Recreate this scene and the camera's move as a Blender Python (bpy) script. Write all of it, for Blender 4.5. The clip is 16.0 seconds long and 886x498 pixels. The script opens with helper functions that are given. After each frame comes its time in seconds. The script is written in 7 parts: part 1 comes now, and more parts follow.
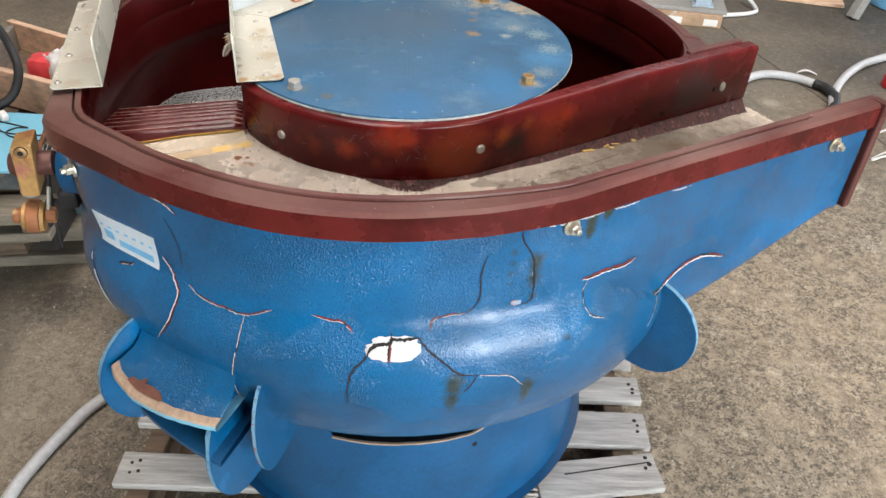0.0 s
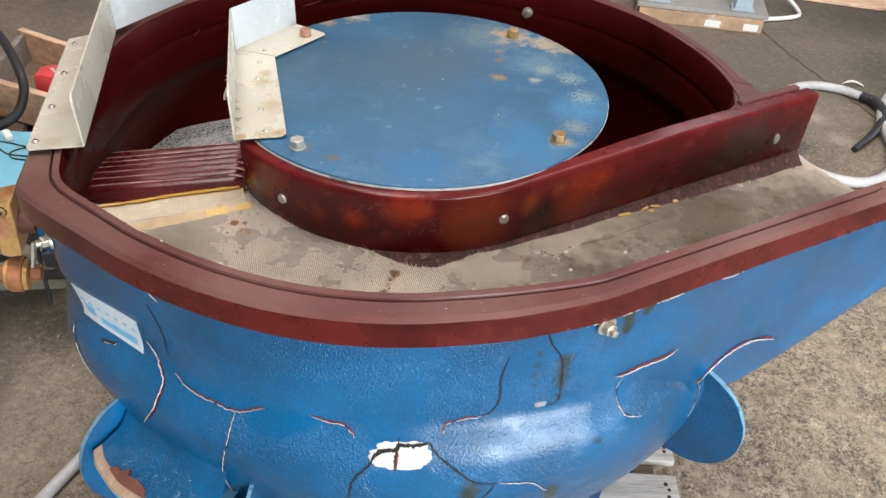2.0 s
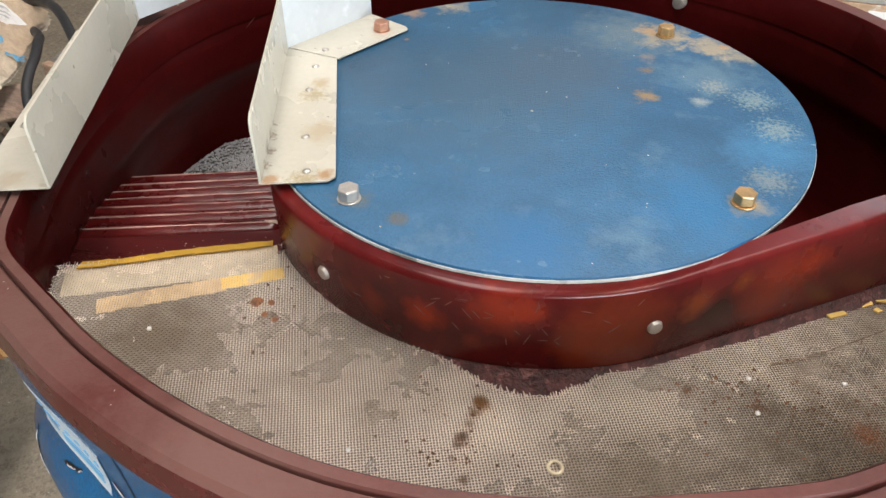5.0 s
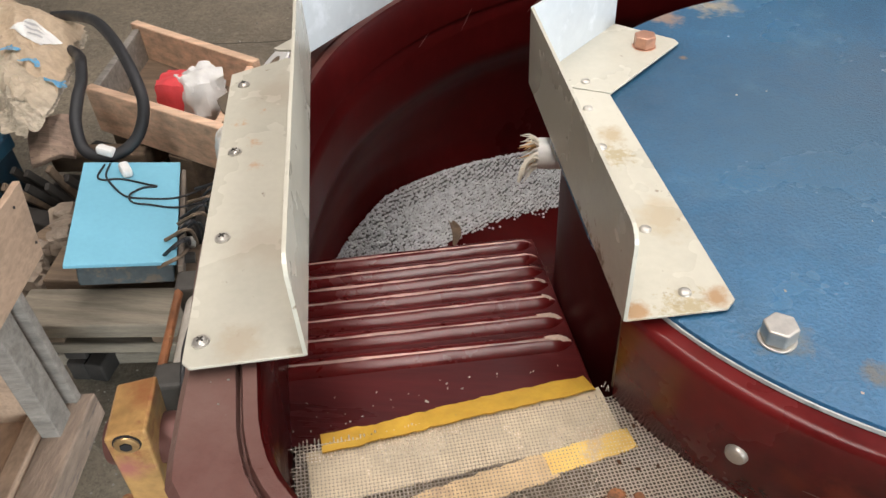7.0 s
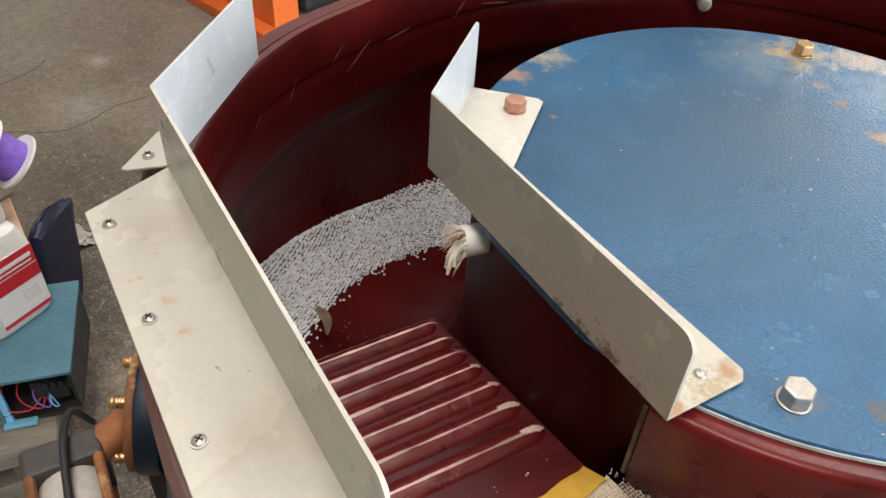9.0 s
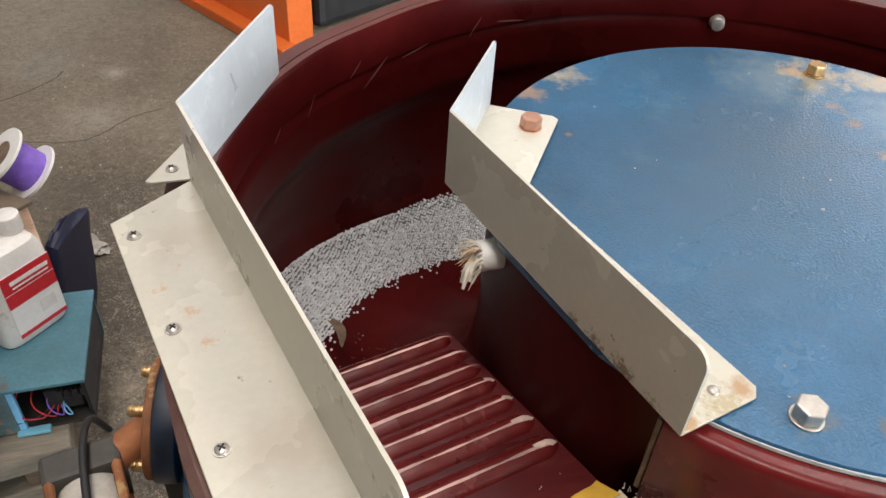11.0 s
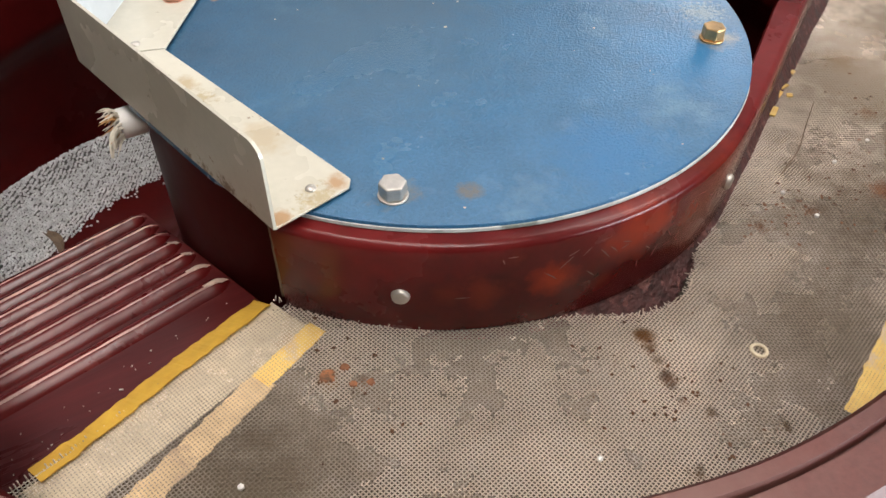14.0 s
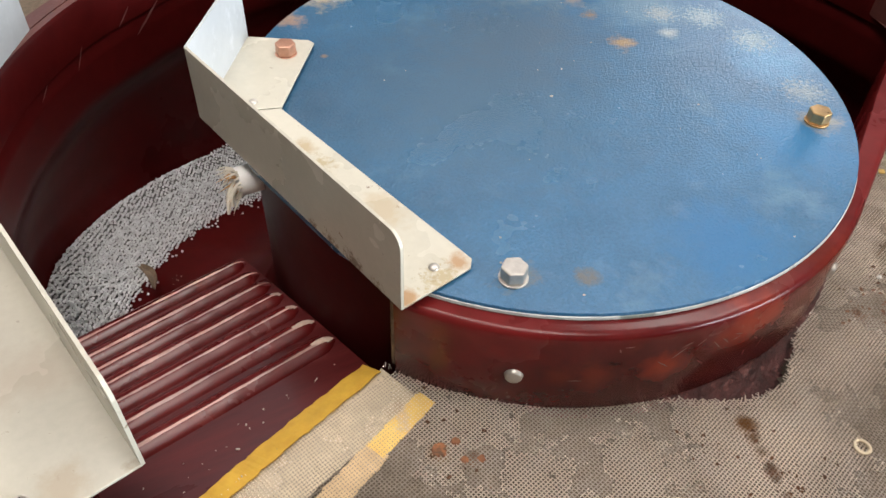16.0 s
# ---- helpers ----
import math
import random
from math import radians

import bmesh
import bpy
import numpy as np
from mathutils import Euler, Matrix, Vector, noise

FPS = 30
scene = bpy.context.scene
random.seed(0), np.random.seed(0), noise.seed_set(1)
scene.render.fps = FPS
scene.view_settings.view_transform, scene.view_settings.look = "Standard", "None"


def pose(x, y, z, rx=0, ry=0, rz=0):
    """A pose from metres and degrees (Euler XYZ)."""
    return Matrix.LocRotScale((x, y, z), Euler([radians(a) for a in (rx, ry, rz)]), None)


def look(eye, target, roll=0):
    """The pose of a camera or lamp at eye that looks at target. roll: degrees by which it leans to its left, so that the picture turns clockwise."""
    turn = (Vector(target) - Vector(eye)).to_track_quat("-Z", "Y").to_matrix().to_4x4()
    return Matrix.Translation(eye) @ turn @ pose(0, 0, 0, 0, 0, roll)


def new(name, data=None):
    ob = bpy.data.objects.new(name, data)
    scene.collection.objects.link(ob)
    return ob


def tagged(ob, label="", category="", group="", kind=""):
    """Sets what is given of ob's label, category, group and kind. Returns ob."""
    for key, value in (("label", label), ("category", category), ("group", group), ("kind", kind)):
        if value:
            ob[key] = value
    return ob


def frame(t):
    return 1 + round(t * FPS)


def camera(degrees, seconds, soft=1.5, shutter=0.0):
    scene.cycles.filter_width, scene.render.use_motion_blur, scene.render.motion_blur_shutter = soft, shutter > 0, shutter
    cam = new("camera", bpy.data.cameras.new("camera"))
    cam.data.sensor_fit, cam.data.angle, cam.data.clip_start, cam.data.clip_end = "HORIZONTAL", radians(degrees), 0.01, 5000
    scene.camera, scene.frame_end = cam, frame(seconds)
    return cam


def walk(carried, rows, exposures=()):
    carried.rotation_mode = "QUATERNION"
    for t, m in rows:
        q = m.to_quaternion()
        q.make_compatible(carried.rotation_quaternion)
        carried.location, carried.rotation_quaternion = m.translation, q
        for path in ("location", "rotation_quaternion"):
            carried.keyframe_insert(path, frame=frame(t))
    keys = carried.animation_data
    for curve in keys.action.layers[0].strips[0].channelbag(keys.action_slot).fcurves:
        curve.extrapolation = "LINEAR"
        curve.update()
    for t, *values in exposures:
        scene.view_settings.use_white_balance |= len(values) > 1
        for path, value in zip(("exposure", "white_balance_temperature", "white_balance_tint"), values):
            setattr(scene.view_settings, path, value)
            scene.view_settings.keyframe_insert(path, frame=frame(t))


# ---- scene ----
cam = camera(59.6, 16.0)
PATH = [
    (0, (0.064, -1.253, 1.458), (0.096, 0.337, 0.246), 3.2),
    (0.5, (0.06, -1.205, 1.457), (0.081, 0.384, 0.244), 3.2),
    (1, (0.029, -1.156, 1.466), (0.035, 0.428, 0.245), 2.9),
    (1.5, (0.043, -1.104, 1.479), (0.037, 0.47, 0.245), 2.9),
    (2, (0.069, -1.08, 1.484), (0.039, 0.486, 0.24), 2.8),
    (2.5, (0.098, -1.059, 1.489), (0.032, 0.504, 0.243), 2.3),
    (3, (0.138, -1.019, 1.483), (0.029, 0.538, 0.233), 1.8),
    (3.2, (0.138, -0.997, 1.479), (0.014, 0.551, 0.219), 1.6),
    (5.3, (0.024, -0.73, 1.349), (-0.293, 0.771, 0.065), -0.8),
    (5.5, (0.011, -0.728, 1.349), (-0.337, 0.754, 0.052), -1.5),
    (6, (-0.11, -0.69, 1.327), (-0.544, 0.77, 0.031), -3.6),
    (6.5, (-0.194, -0.585, 1.293), (-0.621, 0.87, -0.011), -3.6),
    (7, (-0.28, -0.521, 1.284), (-0.545, 0.957, -0.036), -3.6),
    (7.5, (-0.394, -0.462, 1.297), (-0.317, 1.01, -0.055), -1.4),
    (8, (-0.453, -0.436, 1.301), (-0.112, 1.005, -0.044), 1.7),
    (8.5, (-0.457, -0.424, 1.31), (-0.013, 0.998, -0.025), 3.0),
    (9, (-0.452, -0.422, 1.313), (0.026, 1.009, -0.001), 3.9),
    (9.2, (-0.455, -0.422, 1.313), (0.037, 1.004, 0.0), 4.6),
    (11.3, (-0.46, -0.429, 1.324), (-0.011, 1.041, 0.045), 3.4),
    (11.5, (-0.454, -0.435, 1.329), (-0.02, 1.043, 0.053), 2.6),
    (12, (-0.444, -0.461, 1.331), (-0.008, 1.004, 0.042), 1.6),
    (12.5, (-0.417, -0.515, 1.321), (0.034, 0.925, 0.007), 0.7),
    (13, (-0.381, -0.555, 1.32), (0.149, 0.823, -0.029), 0.2),
    (13.5, (-0.354, -0.578, 1.313), (0.247, 0.738, -0.067), -0.4),
    (14, (-0.321, -0.574, 1.299), (0.389, 0.654, -0.111), 0.9),
    (14.5, (-0.312, -0.573, 1.301), (0.438, 0.616, -0.122), 1.6),
    (15, (-0.327, -0.558, 1.317), (0.415, 0.636, -0.106), 2.5),
    (15.5, (-0.343, -0.542, 1.334), (0.357, 0.697, -0.071), 2.1),
    (16, (-0.369, -0.515, 1.347), (0.292, 0.743, -0.06), 2.4),
]
walk(cam, [(t, look(eye, target, roll)) for t, eye, target, roll in PATH])

# ---- light ----
world = bpy.data.worlds.new("sky")
scene.world = world
world.use_nodes = True
sky = world.node_tree.nodes.new("ShaderNodeTexSky")
sky.sky_type, sky.sun_disc = "NISHITA", False
sky.sun_elevation, sky.sun_rotation = radians(40), radians(150)
world.node_tree.links.new(sky.outputs[0], world.node_tree.nodes["Background"].inputs[0])
world.node_tree.nodes["Background"].inputs[1].default_value = 0.12


def area(name, eye, target, w, h, watts, colour=(1, 1, 1)):
    d = bpy.data.lights.new(name, "AREA")
    d.shape, d.size, d.size_y, d.energy, d.color = "RECTANGLE", w, h, watts, colour
    ob = new(name, d)
    ob.matrix_world = look(eye, target)
    return ob


# daylight through the roller door behind and the side door
area("door_daylight", (3.75, -5.85, 1.45), (0.9, 0, 0.6), 3.7, 2.7, 705, (0.86, 0.94, 1.0))
area("side_daylight", (6.85, 4.2, 1.9), (0, 0.5, 0.6), 3.6, 3.2, 105, (0.96, 0.95, 1.0))
# overhead panels are assumed, out of view
area("unseen_roof_light", (-0.6, -0.6, 4.9), (-0.6, -0.6, 0), 1.0, 5.0, 185, (1.0, 0.91, 0.85))
area("unseen_roof_light", (2.6, -0.4, 4.9), (2.6, -0.4, 0), 1.0, 5.0, 150, (1.0, 0.91, 0.85))
# back pair added to give the lid its glare
area("unseen_roof_light", (-0.6, 5.0, 4.9), (-0.6, 5.0, 0), 1.0, 3.4, 45, (0.96, 0.95, 1.0))
area("unseen_roof_light", (2.6, 5.0, 4.9), (2.6, 5.0, 0), 1.0, 3.4, 55, (0.96, 0.95, 1.0))


# ---- materials ----
def mat(name, base, rough=0.5, metal=0.0, var=0.25, scale=6.0, fine=90.0, bump=0.15, dist=0.002,
        spots=None, spot_at=0.62, spot_scale=9.0, spec=0.5, stretch=(1, 1, 1), rvar=0.12, coat=0.0, per_object=False, patches=(), grainy=0.35, spot_soft=0.07, level_coat=False, coat_rough=0.15, coat_bump=0.0, patchy=False):
    """Principled paint or metal with broad and fine variation, optional stains of another colour, and fine relief."""
    m = bpy.data.materials.new(name)
    m.use_nodes = True
    nt = m.node_tree
    N, L = nt.nodes, nt.links
    b = N["Principled BSDF"]
    tc = N.new("ShaderNodeTexCoord")
    mp = N.new("ShaderNodeMapping")
    mp.inputs["Scale"].default_value = stretch
    L.new(tc.outputs["Object"], mp.inputs["Vector"])
    vec = mp.outputs["Vector"]
    if per_object:
        oi = N.new("ShaderNodeObjectInfo")
        add = N.new("ShaderNodeVectorMath")
        add.operation = "MULTIPLY_ADD"
        L.new(oi.outputs["Random"], add.inputs[0])
        add.inputs[1].default_value = (13.0, 7.0, 5.0)
        L.new(vec, add.inputs[2])
        vec = add.outputs[0]

    def noise_tex(sc, detail=5.0, ro=0.6):
        n = N.new("ShaderNodeTexNoise")
        n.inputs["Scale"].default_value, n.inputs["Detail"].default_value, n.inputs["Roughness"].default_value = sc, detail, ro
        L.new(vec, n.inputs["Vector"])
        return n

    def ramp(src, p0, c0, p1, c1):
        r = N.new("ShaderNodeValToRGB")
        r.color_ramp.elements[0].position, r.color_ramp.elements[1].position = p0, p1
        r.color_ramp.elements[0].color, r.color_ramp.elements[1].color = (*c0, 1), (*c1, 1)
        L.new(src, r.inputs["Fac"])
        return r

    broad, grain = noise_tex(scale), noise_tex(fine, 3.0)
    lo = [c * (1 - var) for c in base]
    hi = [min(1, c * (1 + var)) for c in base]
    col = ramp(broad.outputs["Fac"], 0.3, lo, 0.7, hi)
    mix = N.new("ShaderNodeMix")
    mix.data_type, mix.blend_type = "RGBA", "OVERLAY"
    mix.inputs["Factor"].default_value = grainy
    g = ramp(grain.outputs["Fac"], 0.25, (0.3, 0.3, 0.3), 0.75, (0.7, 0.7, 0.7))
    L.new(col.outputs["Color"], mix.inputs["A"])
    L.new(g.outputs["Color"], mix.inputs["B"])
    out = mix.outputs["Result"]
    if spots:
        sp = noise_tex(spot_scale, 7.0, 0.65)
        msk = ramp(sp.outputs["Fac"], spot_at, (0, 0, 0), spot_at + spot_soft, (1, 1, 1))
        m2 = N.new("ShaderNodeMix")
        m2.data_type = "RGBA"
        L.new(msk.outputs["Color"], m2.inputs["Factor"])
        L.new(out, m2.inputs["A"])
        m2.inputs["B"].default_value = (*spots, 1)
        out = m2.outputs["Result"]
    rags = {}
    for centre, radius, colour, ragged in patches:
        sc = 50.0 if ragged < 2 else 230.0
        if sc not in rags:
            rags[sc] = N.new("ShaderNodeTexNoise")
            rags[sc].inputs["Scale"].default_value, rags[sc].inputs["Detail"].default_value, rags[sc].inputs["Roughness"].default_value = sc, 8.0, 0.68
            L.new(tc.outputs["Object"], rags[sc].inputs["Vector"])
        far = N.new("ShaderNodeVectorMath")
        far.operation = "DISTANCE"
        L.new(tc.outputs["Object"], far.inputs[0])
        far.inputs[1].default_value = centre
        near = N.new("ShaderNodeMath")
        near.operation = "MULTIPLY_ADD"
        L.new(rags[sc].outputs["Fac"], near.inputs[0])
        near.inputs[1].default_value = radius * ragged * 2
        L.new(far.outputs["Value"], near.inputs[2])
        edge = N.new("ShaderNodeMapRange")
        edge.inputs["From Min"].default_value, edge.inputs["From Max"].default_value = radius * (0.25 + ragged), radius * (1.1 + ragged)
        edge.inputs["To Min"].default_value, edge.inputs["To Max"].default_value = 0.85, 0.0
        L.new(near.outputs[0], edge.inputs["Value"])
        m3 = N.new("ShaderNodeMix")
        m3.data_type = "RGBA"
        L.new(edge.outputs["Result"], m3.inputs["Factor"])
        L.new(out, m3.inputs["A"])
        m3.inputs["B"].default_value = (*colour, 1)
        out = m3.outputs["Result"]
    L.new(out, b.inputs["Base Color"])
    rr = ramp(broad.outputs["Fac"], 0.25, [max(0.03, rough - rvar)] * 3, 0.75, [min(1, rough + rvar)] * 3)
    L.new(rr.outputs["Color"], b.inputs["Roughness"])
    b.inputs["Metallic"].default_value = metal
    b.inputs["Specular IOR Level"].default_value = spec
    b.inputs["Coat Weight"].default_value = coat
    b.inputs["Coat Roughness"].default_value = coat_rough
    if bump:
        bp = N.new("ShaderNodeBump")
        bp.inputs["Strength"].default_value, bp.inputs["Distance"].default_value = bump, dist
        L.new(grain.outputs["Fac"], bp.inputs["Height"])
        L.new(bp.outputs["Normal"], b.inputs["Normal"])
        if patchy:
            rough_zone = noise_tex(scale * 2.2, 3.0)
            depth = N.new("ShaderNodeMapRange")
            depth.inputs["From Min"].default_value, depth.inputs["From Max"].default_value = 0.42, 0.58
            depth.inputs["To Min"].default_value, depth.inputs["To Max"].default_value = bump * 0.22, bump * 1.35
            L.new(rough_zone.outputs["Fac"], depth.inputs["Value"])
            L.new(depth.outputs["Result"], bp.inputs["Strength"])
        if not level_coat:
            L.new(bp.outputs["Normal"], b.inputs["Coat Normal"])
        elif coat_bump:
            cb = N.new("ShaderNodeBump")
            cb.inputs["Strength"].default_value, cb.inputs["Distance"].default_value = coat_bump, dist
            L.new(grain.outputs["Fac"], cb.inputs["Height"])
            L.new(cb.outputs["Normal"], b.inputs["Coat Normal"])
    return m


PALE = (0.42, 0.36, 0.25)
# greenish runs on the paint below cracks and bolts: angle, radius, top, bottom, half width
RUNS = [(-79.2, 0.550, 0.690, 0.632, 0.009), (-67.9, 0.546, 0.662, 0.615, 0.007), (-66.9, 0.516, 0.852, 0.792, 0.007), (-70.6, 0.514, 0.868, 0.800, 0.004), (-58.4, 0.516, 0.905, 0.872, 0.007), (-55.5, 0.518, 0.908, 0.893, 0.006), (-141.0, 0.553, 0.872, 0.838, 0.005), (-62.0, 0.540, 0.725, 0.712, 0.004), (-41.5, 0.540, 0.715, 0.705, 0.005)]
STAINS = [((r * math.cos(radians(a)), r * math.sin(radians(a)), top + (low - top) * k / 4), w * (2.0 - 0.18 * k), (0.022, 0.034, 0.02), 0.9) for a, r, top, low, w in RUNS for k in range(5)]
BLUE = mat("hammered_blue_paint", (0.0005, 0.093, 0.236), 0.19, var=0.34, scale=5, fine=330, bump=0.62, dist=0.0045, coat=0.62, spec=0.4, level_coat=True, coat_rough=0.27, coat_bump=0.13, patchy=True, grainy=0.5, rvar=0.05, patches=STAINS)
BLUE_FLAT = mat("blue_paint", (0.004, 0.075, 0.19), 0.42, var=0.25, scale=9, fine=120, bump=0.15, spots=(0.16, 0.2, 0.2), spot_at=0.7, spot_scale=30)
# milky and bright blue patches put the lid's reflections into the paint
DISC = mat("faded_blue_paint_and_sheen", (0.026, 0.114, 0.224), 0.25, var=0.36, scale=4, fine=380, bump=0.36, dist=0.005, grainy=0.3, rvar=0.09,
           spots=(0.085, 0.19, 0.285), spot_at=0.58, spot_scale=12, spot_soft=0.22, coat=0.15, spec=0.40, coat_rough=0.34, level_coat=True, coat_bump=0.10,
           patches=[((-0.06, 0.02, 0.944), 0.17, (0.050, 0.115, 0.185), 0.5), ((0.02, 0.10, 0.944), 0.11, (0.058, 0.112, 0.175), 0.6), ((0.10, 0.20, 0.944), 0.07, (0.13, 0.20, 0.25), 0.9), ((0.19, 0.10, 0.944), 0.06, (0.10, 0.20, 0.29), 1.0), ((0.24, -0.05, 0.944), 0.05, (0.045, 0.19, 0.36), 0.8), ((0.17, -0.16, 0.944), 0.07, (0.016, 0.14, 0.31), 0.7), ((0.02, -0.24, 0.944), 0.06, (0.014, 0.125, 0.29), 0.8),
                    ((0.145, 0.202, 0.944), 0.034, PALE, 1.6), ((0.128, 0.214, 0.944), 0.016, (0.5, 0.33, 0.17), 1.2), ((0.205, 0.178, 0.944), 0.036, PALE, 1.8), ((0.236, 0.155, 0.944), 0.020, (0.3, 0.28, 0.22), 1.6),
                    ((0.215, 0.182, 0.944), 0.008, (0.5, 0.28, 0.14), 1.2), ((0.122, 0.135, 0.944), 0.013, (0.22, 0.2, 0.19), 1.4), ((0.122, 0.102, 0.944), 0.009, (0.20, 0.15, 0.10), 1.8), ((0.120, 0.042, 0.944), 0.014, (0.3, 0.2, 0.09), 1.6),
                    ((0.177, 0.037, 0.944), 0.012, (0.3, 0.36, 0.36), 0.9), ((0.195, 0.075, 0.944), 0.018, (0.24, 0.3, 0.31), 2.2), ((0.235, 0.05, 0.944), 0.022, (0.2, 0.29, 0.32), 2.6), ((0.25, -0.01, 0.944), 0.022, (0.2, 0.29, 0.32), 2.6),
                    ((0.230, -0.105, 0.944), 0.022, (0.16, 0.22, 0.25), 2.2), ((0.206, -0.146, 0.944), 0.020, (0.27, 0.24, 0.17), 1.4), ((-0.13, 0.245, 0.944), 0.022, PALE, 1.8), ((-0.178, 0.222, 0.944), 0.020, (0.36, 0.24, 0.17), 1.8),
                    ((-0.168, 0.135, 0.944), 0.004, (0.25, 0.16, 0.10), 0.8), ((-0.146, -0.202, 0.944), 0.017, (0.12, 0.13, 0.11), 1.6), ((-0.10, -0.222, 0.944), 0.010, (0.10, 0.11, 0.10), 1.8)])
RED = mat("dark_red_urethane", (0.050, 0.0038, 0.0038), 0.32, rvar=0.08, var=0.35, scale=5, fine=60, bump=0.04, coat=0.0, spec=0.07, spots=(0.10, 0.014, 0.012), spot_at=0.68, spot_scale=9, spot_soft=0.15)
# front patches also paint a bright sheen on the dusty rim
RED_RIM = mat("dusty_red_with_sheen", (0.108, 0.036, 0.030), 0.40, rvar=0.2, patches=[((-0.50, -0.22, 0.948), 0.17, (0.175, 0.105, 0.088), 0.5), ((-0.36, -0.40, 0.948), 0.12, (0.145, 0.072, 0.060), 0.7), ((-0.15, -0.5, 0.948), 0.10, (0.165, 0.080, 0.066), 0.7), ((0.10, -0.51, 0.948), 0.09, (0.16, 0.075, 0.060), 0.7), ((0.42, -0.33, 0.948), 0.12, (0.17, 0.085, 0.07), 0.7), ((0.62, -0.21, 0.948), 0.10, (0.16, 0.075, 0.06), 0.7)], var=0.25, scale=9, fine=240, bump=0.15, spec=0.35, spots=(0.075, 0.009, 0.008), spot_at=0.62, spot_scale=8, spot_soft=0.14)
OR1, OR2 = (0.31, 0.030, 0.010), (0.23, 0.032, 0.010)
RED_HUB = mat("worn_red_urethane", (0.098, 0.0070, 0.0070), 0.25, var=0.5, scale=9, fine=70, bump=0.1, coat=0.08, spec=0.26, spots=(0.11, 0.013, 0.009), spot_at=0.55, spot_scale=10, spot_soft=0.12,
              patches=[((0.004, -0.293, 0.914), 0.030, OR1, 0.7), ((0.024, -0.292, 0.917), 0.018, OR1, 0.9), ((-0.062, -0.287, 0.894), 0.021, OR1, 0.8), ((-0.112, -0.271, 0.889), 0.018, (0.16, 0.018, 0.010), 0.9), ((-0.135, -0.261, 0.891), 0.014, (0.13, 0.014, 0.009), 0.9), ((-0.020, -0.293, 0.876), 0.010, (0.16, 0.018, 0.010), 1.0),
                       ((0.100, -0.276, 0.888), 0.056, OR2, 0.35), ((0.075, -0.284, 0.884), 0.034, OR2, 0.5), ((0.165, -0.243, 0.902), 0.020, (0.26, 0.048, 0.011), 0.8), ((0.205, -0.222, 0.915), 0.013, (0.24, 0.048, 0.011), 0.9), ((0.236, -0.198, 0.890), 0.046, OR1, 0.5), ((0.262, -0.182, 0.910), 0.024, OR1, 0.9), ((0.185, -0.232, 0.885), 0.022, (0.030, 0.008, 0.007), 0.6), ((0.50, -0.038, 0.895), 0.06, (0.055, 0.022, 0.022), 1.2)])
TAN, OCHRE = (0.38, 0.31, 0.18), (0.38, 0.22, 0.10)
CREAM = mat("cream_powder_coat", (0.53, 0.507, 0.425), 0.29, var=0.11, scale=5, fine=170, bump=0.03, grainy=0.10, spots=(0.22, 0.17, 0.12), spot_at=0.662, spot_scale=85, spot_soft=0.06,
            patches=[((-0.246, -0.146, 0.950), 0.010, (0.17, 0.13, 0.09), 2.2), ((-0.253, -0.118, 0.948), 0.009, (0.20, 0.15, 0.10), 2.4), ((-0.259, -0.095, 0.947), 0.006, (0.22, 0.17, 0.12), 2.4), ((-0.239, -0.172, 0.948), 0.007, (0.24, 0.18, 0.12), 2.4), ((-0.455, -0.245, 0.955), 0.018, (0.44, 0.38, 0.29), 1.4), ((-0.46, -0.16, 0.955), 0.03, (0.46, 0.41, 0.33), 1.2), ((-0.51, 0.03, 0.955), 0.03, (0.46, 0.41, 0.33), 1.2), ((-0.205, -0.10, 0.947), 0.022, (0.45, 0.38, 0.27), 1.4), ((-0.235, 0.0, 0.947), 0.012, (0.42, 0.33, 0.2), 1.8), ((-0.415, -0.247, 0.953), 0.007, (0.3, 0.24, 0.17), 1.6), ((-0.195, -0.186, 0.947), 0.016, TAN, 2.2), ((-0.226, -0.190, 0.947), 0.008, OCHRE, 1.8), ((-0.178, -0.176, 0.947), 0.010, OCHRE, 1.8), ((-0.235, -0.03, 0.947), 0.016, TAN, 2.4),
                     ((-0.507, -0.045, 0.955), 0.006, (0.5, 0.33, 0.2), 2.6), ((-0.497, -0.075, 0.955), 0.006, (0.5, 0.33, 0.2), 2.6), ((-0.527, -0.02, 0.955), 0.006, (0.5, 0.33, 0.2), 2.6), ((-0.515, 0.0, 0.955), 0.005, (0.5, 0.33, 0.2), 2.4)])
# coat of the guards' second fold, tinted for the bluish daylight on it
CREAM_LIT = mat("skylit_cream_coat", (0.50, 0.525, 0.54), 0.35, var=0.10, scale=9, fine=120, bump=0.02, grainy=0.1, spots=(0.66, 0.68, 0.71), spot_at=0.56, spot_scale=30, spot_soft=0.2)
STEEL = mat("zinc_plated_steel", (0.50, 0.47, 0.425), 0.4, metal=0.65, var=0.15, scale=40, fine=200, bump=0.05)
BRASSY = mat("yellow_zinc_steel", (0.55, 0.36, 0.17), 0.35, metal=0.8, var=0.25, scale=40, fine=200, bump=0.05, spots=(0.25, 0.1, 0.04), spot_scale=60)
COPPER = mat("coppery_rusted_steel", (0.46, 0.24, 0.16), 0.4, metal=0.5, var=0.3, scale=40, fine=150, bump=0.12)
RUST = mat("rusty_steel", (0.3, 0.12, 0.05), 0.65, metal=0.3, var=0.5, scale=18, fine=120, bump=0.25, spots=(0.5, 0.33, 0.15), spot_at=0.55, spot_scale=22)
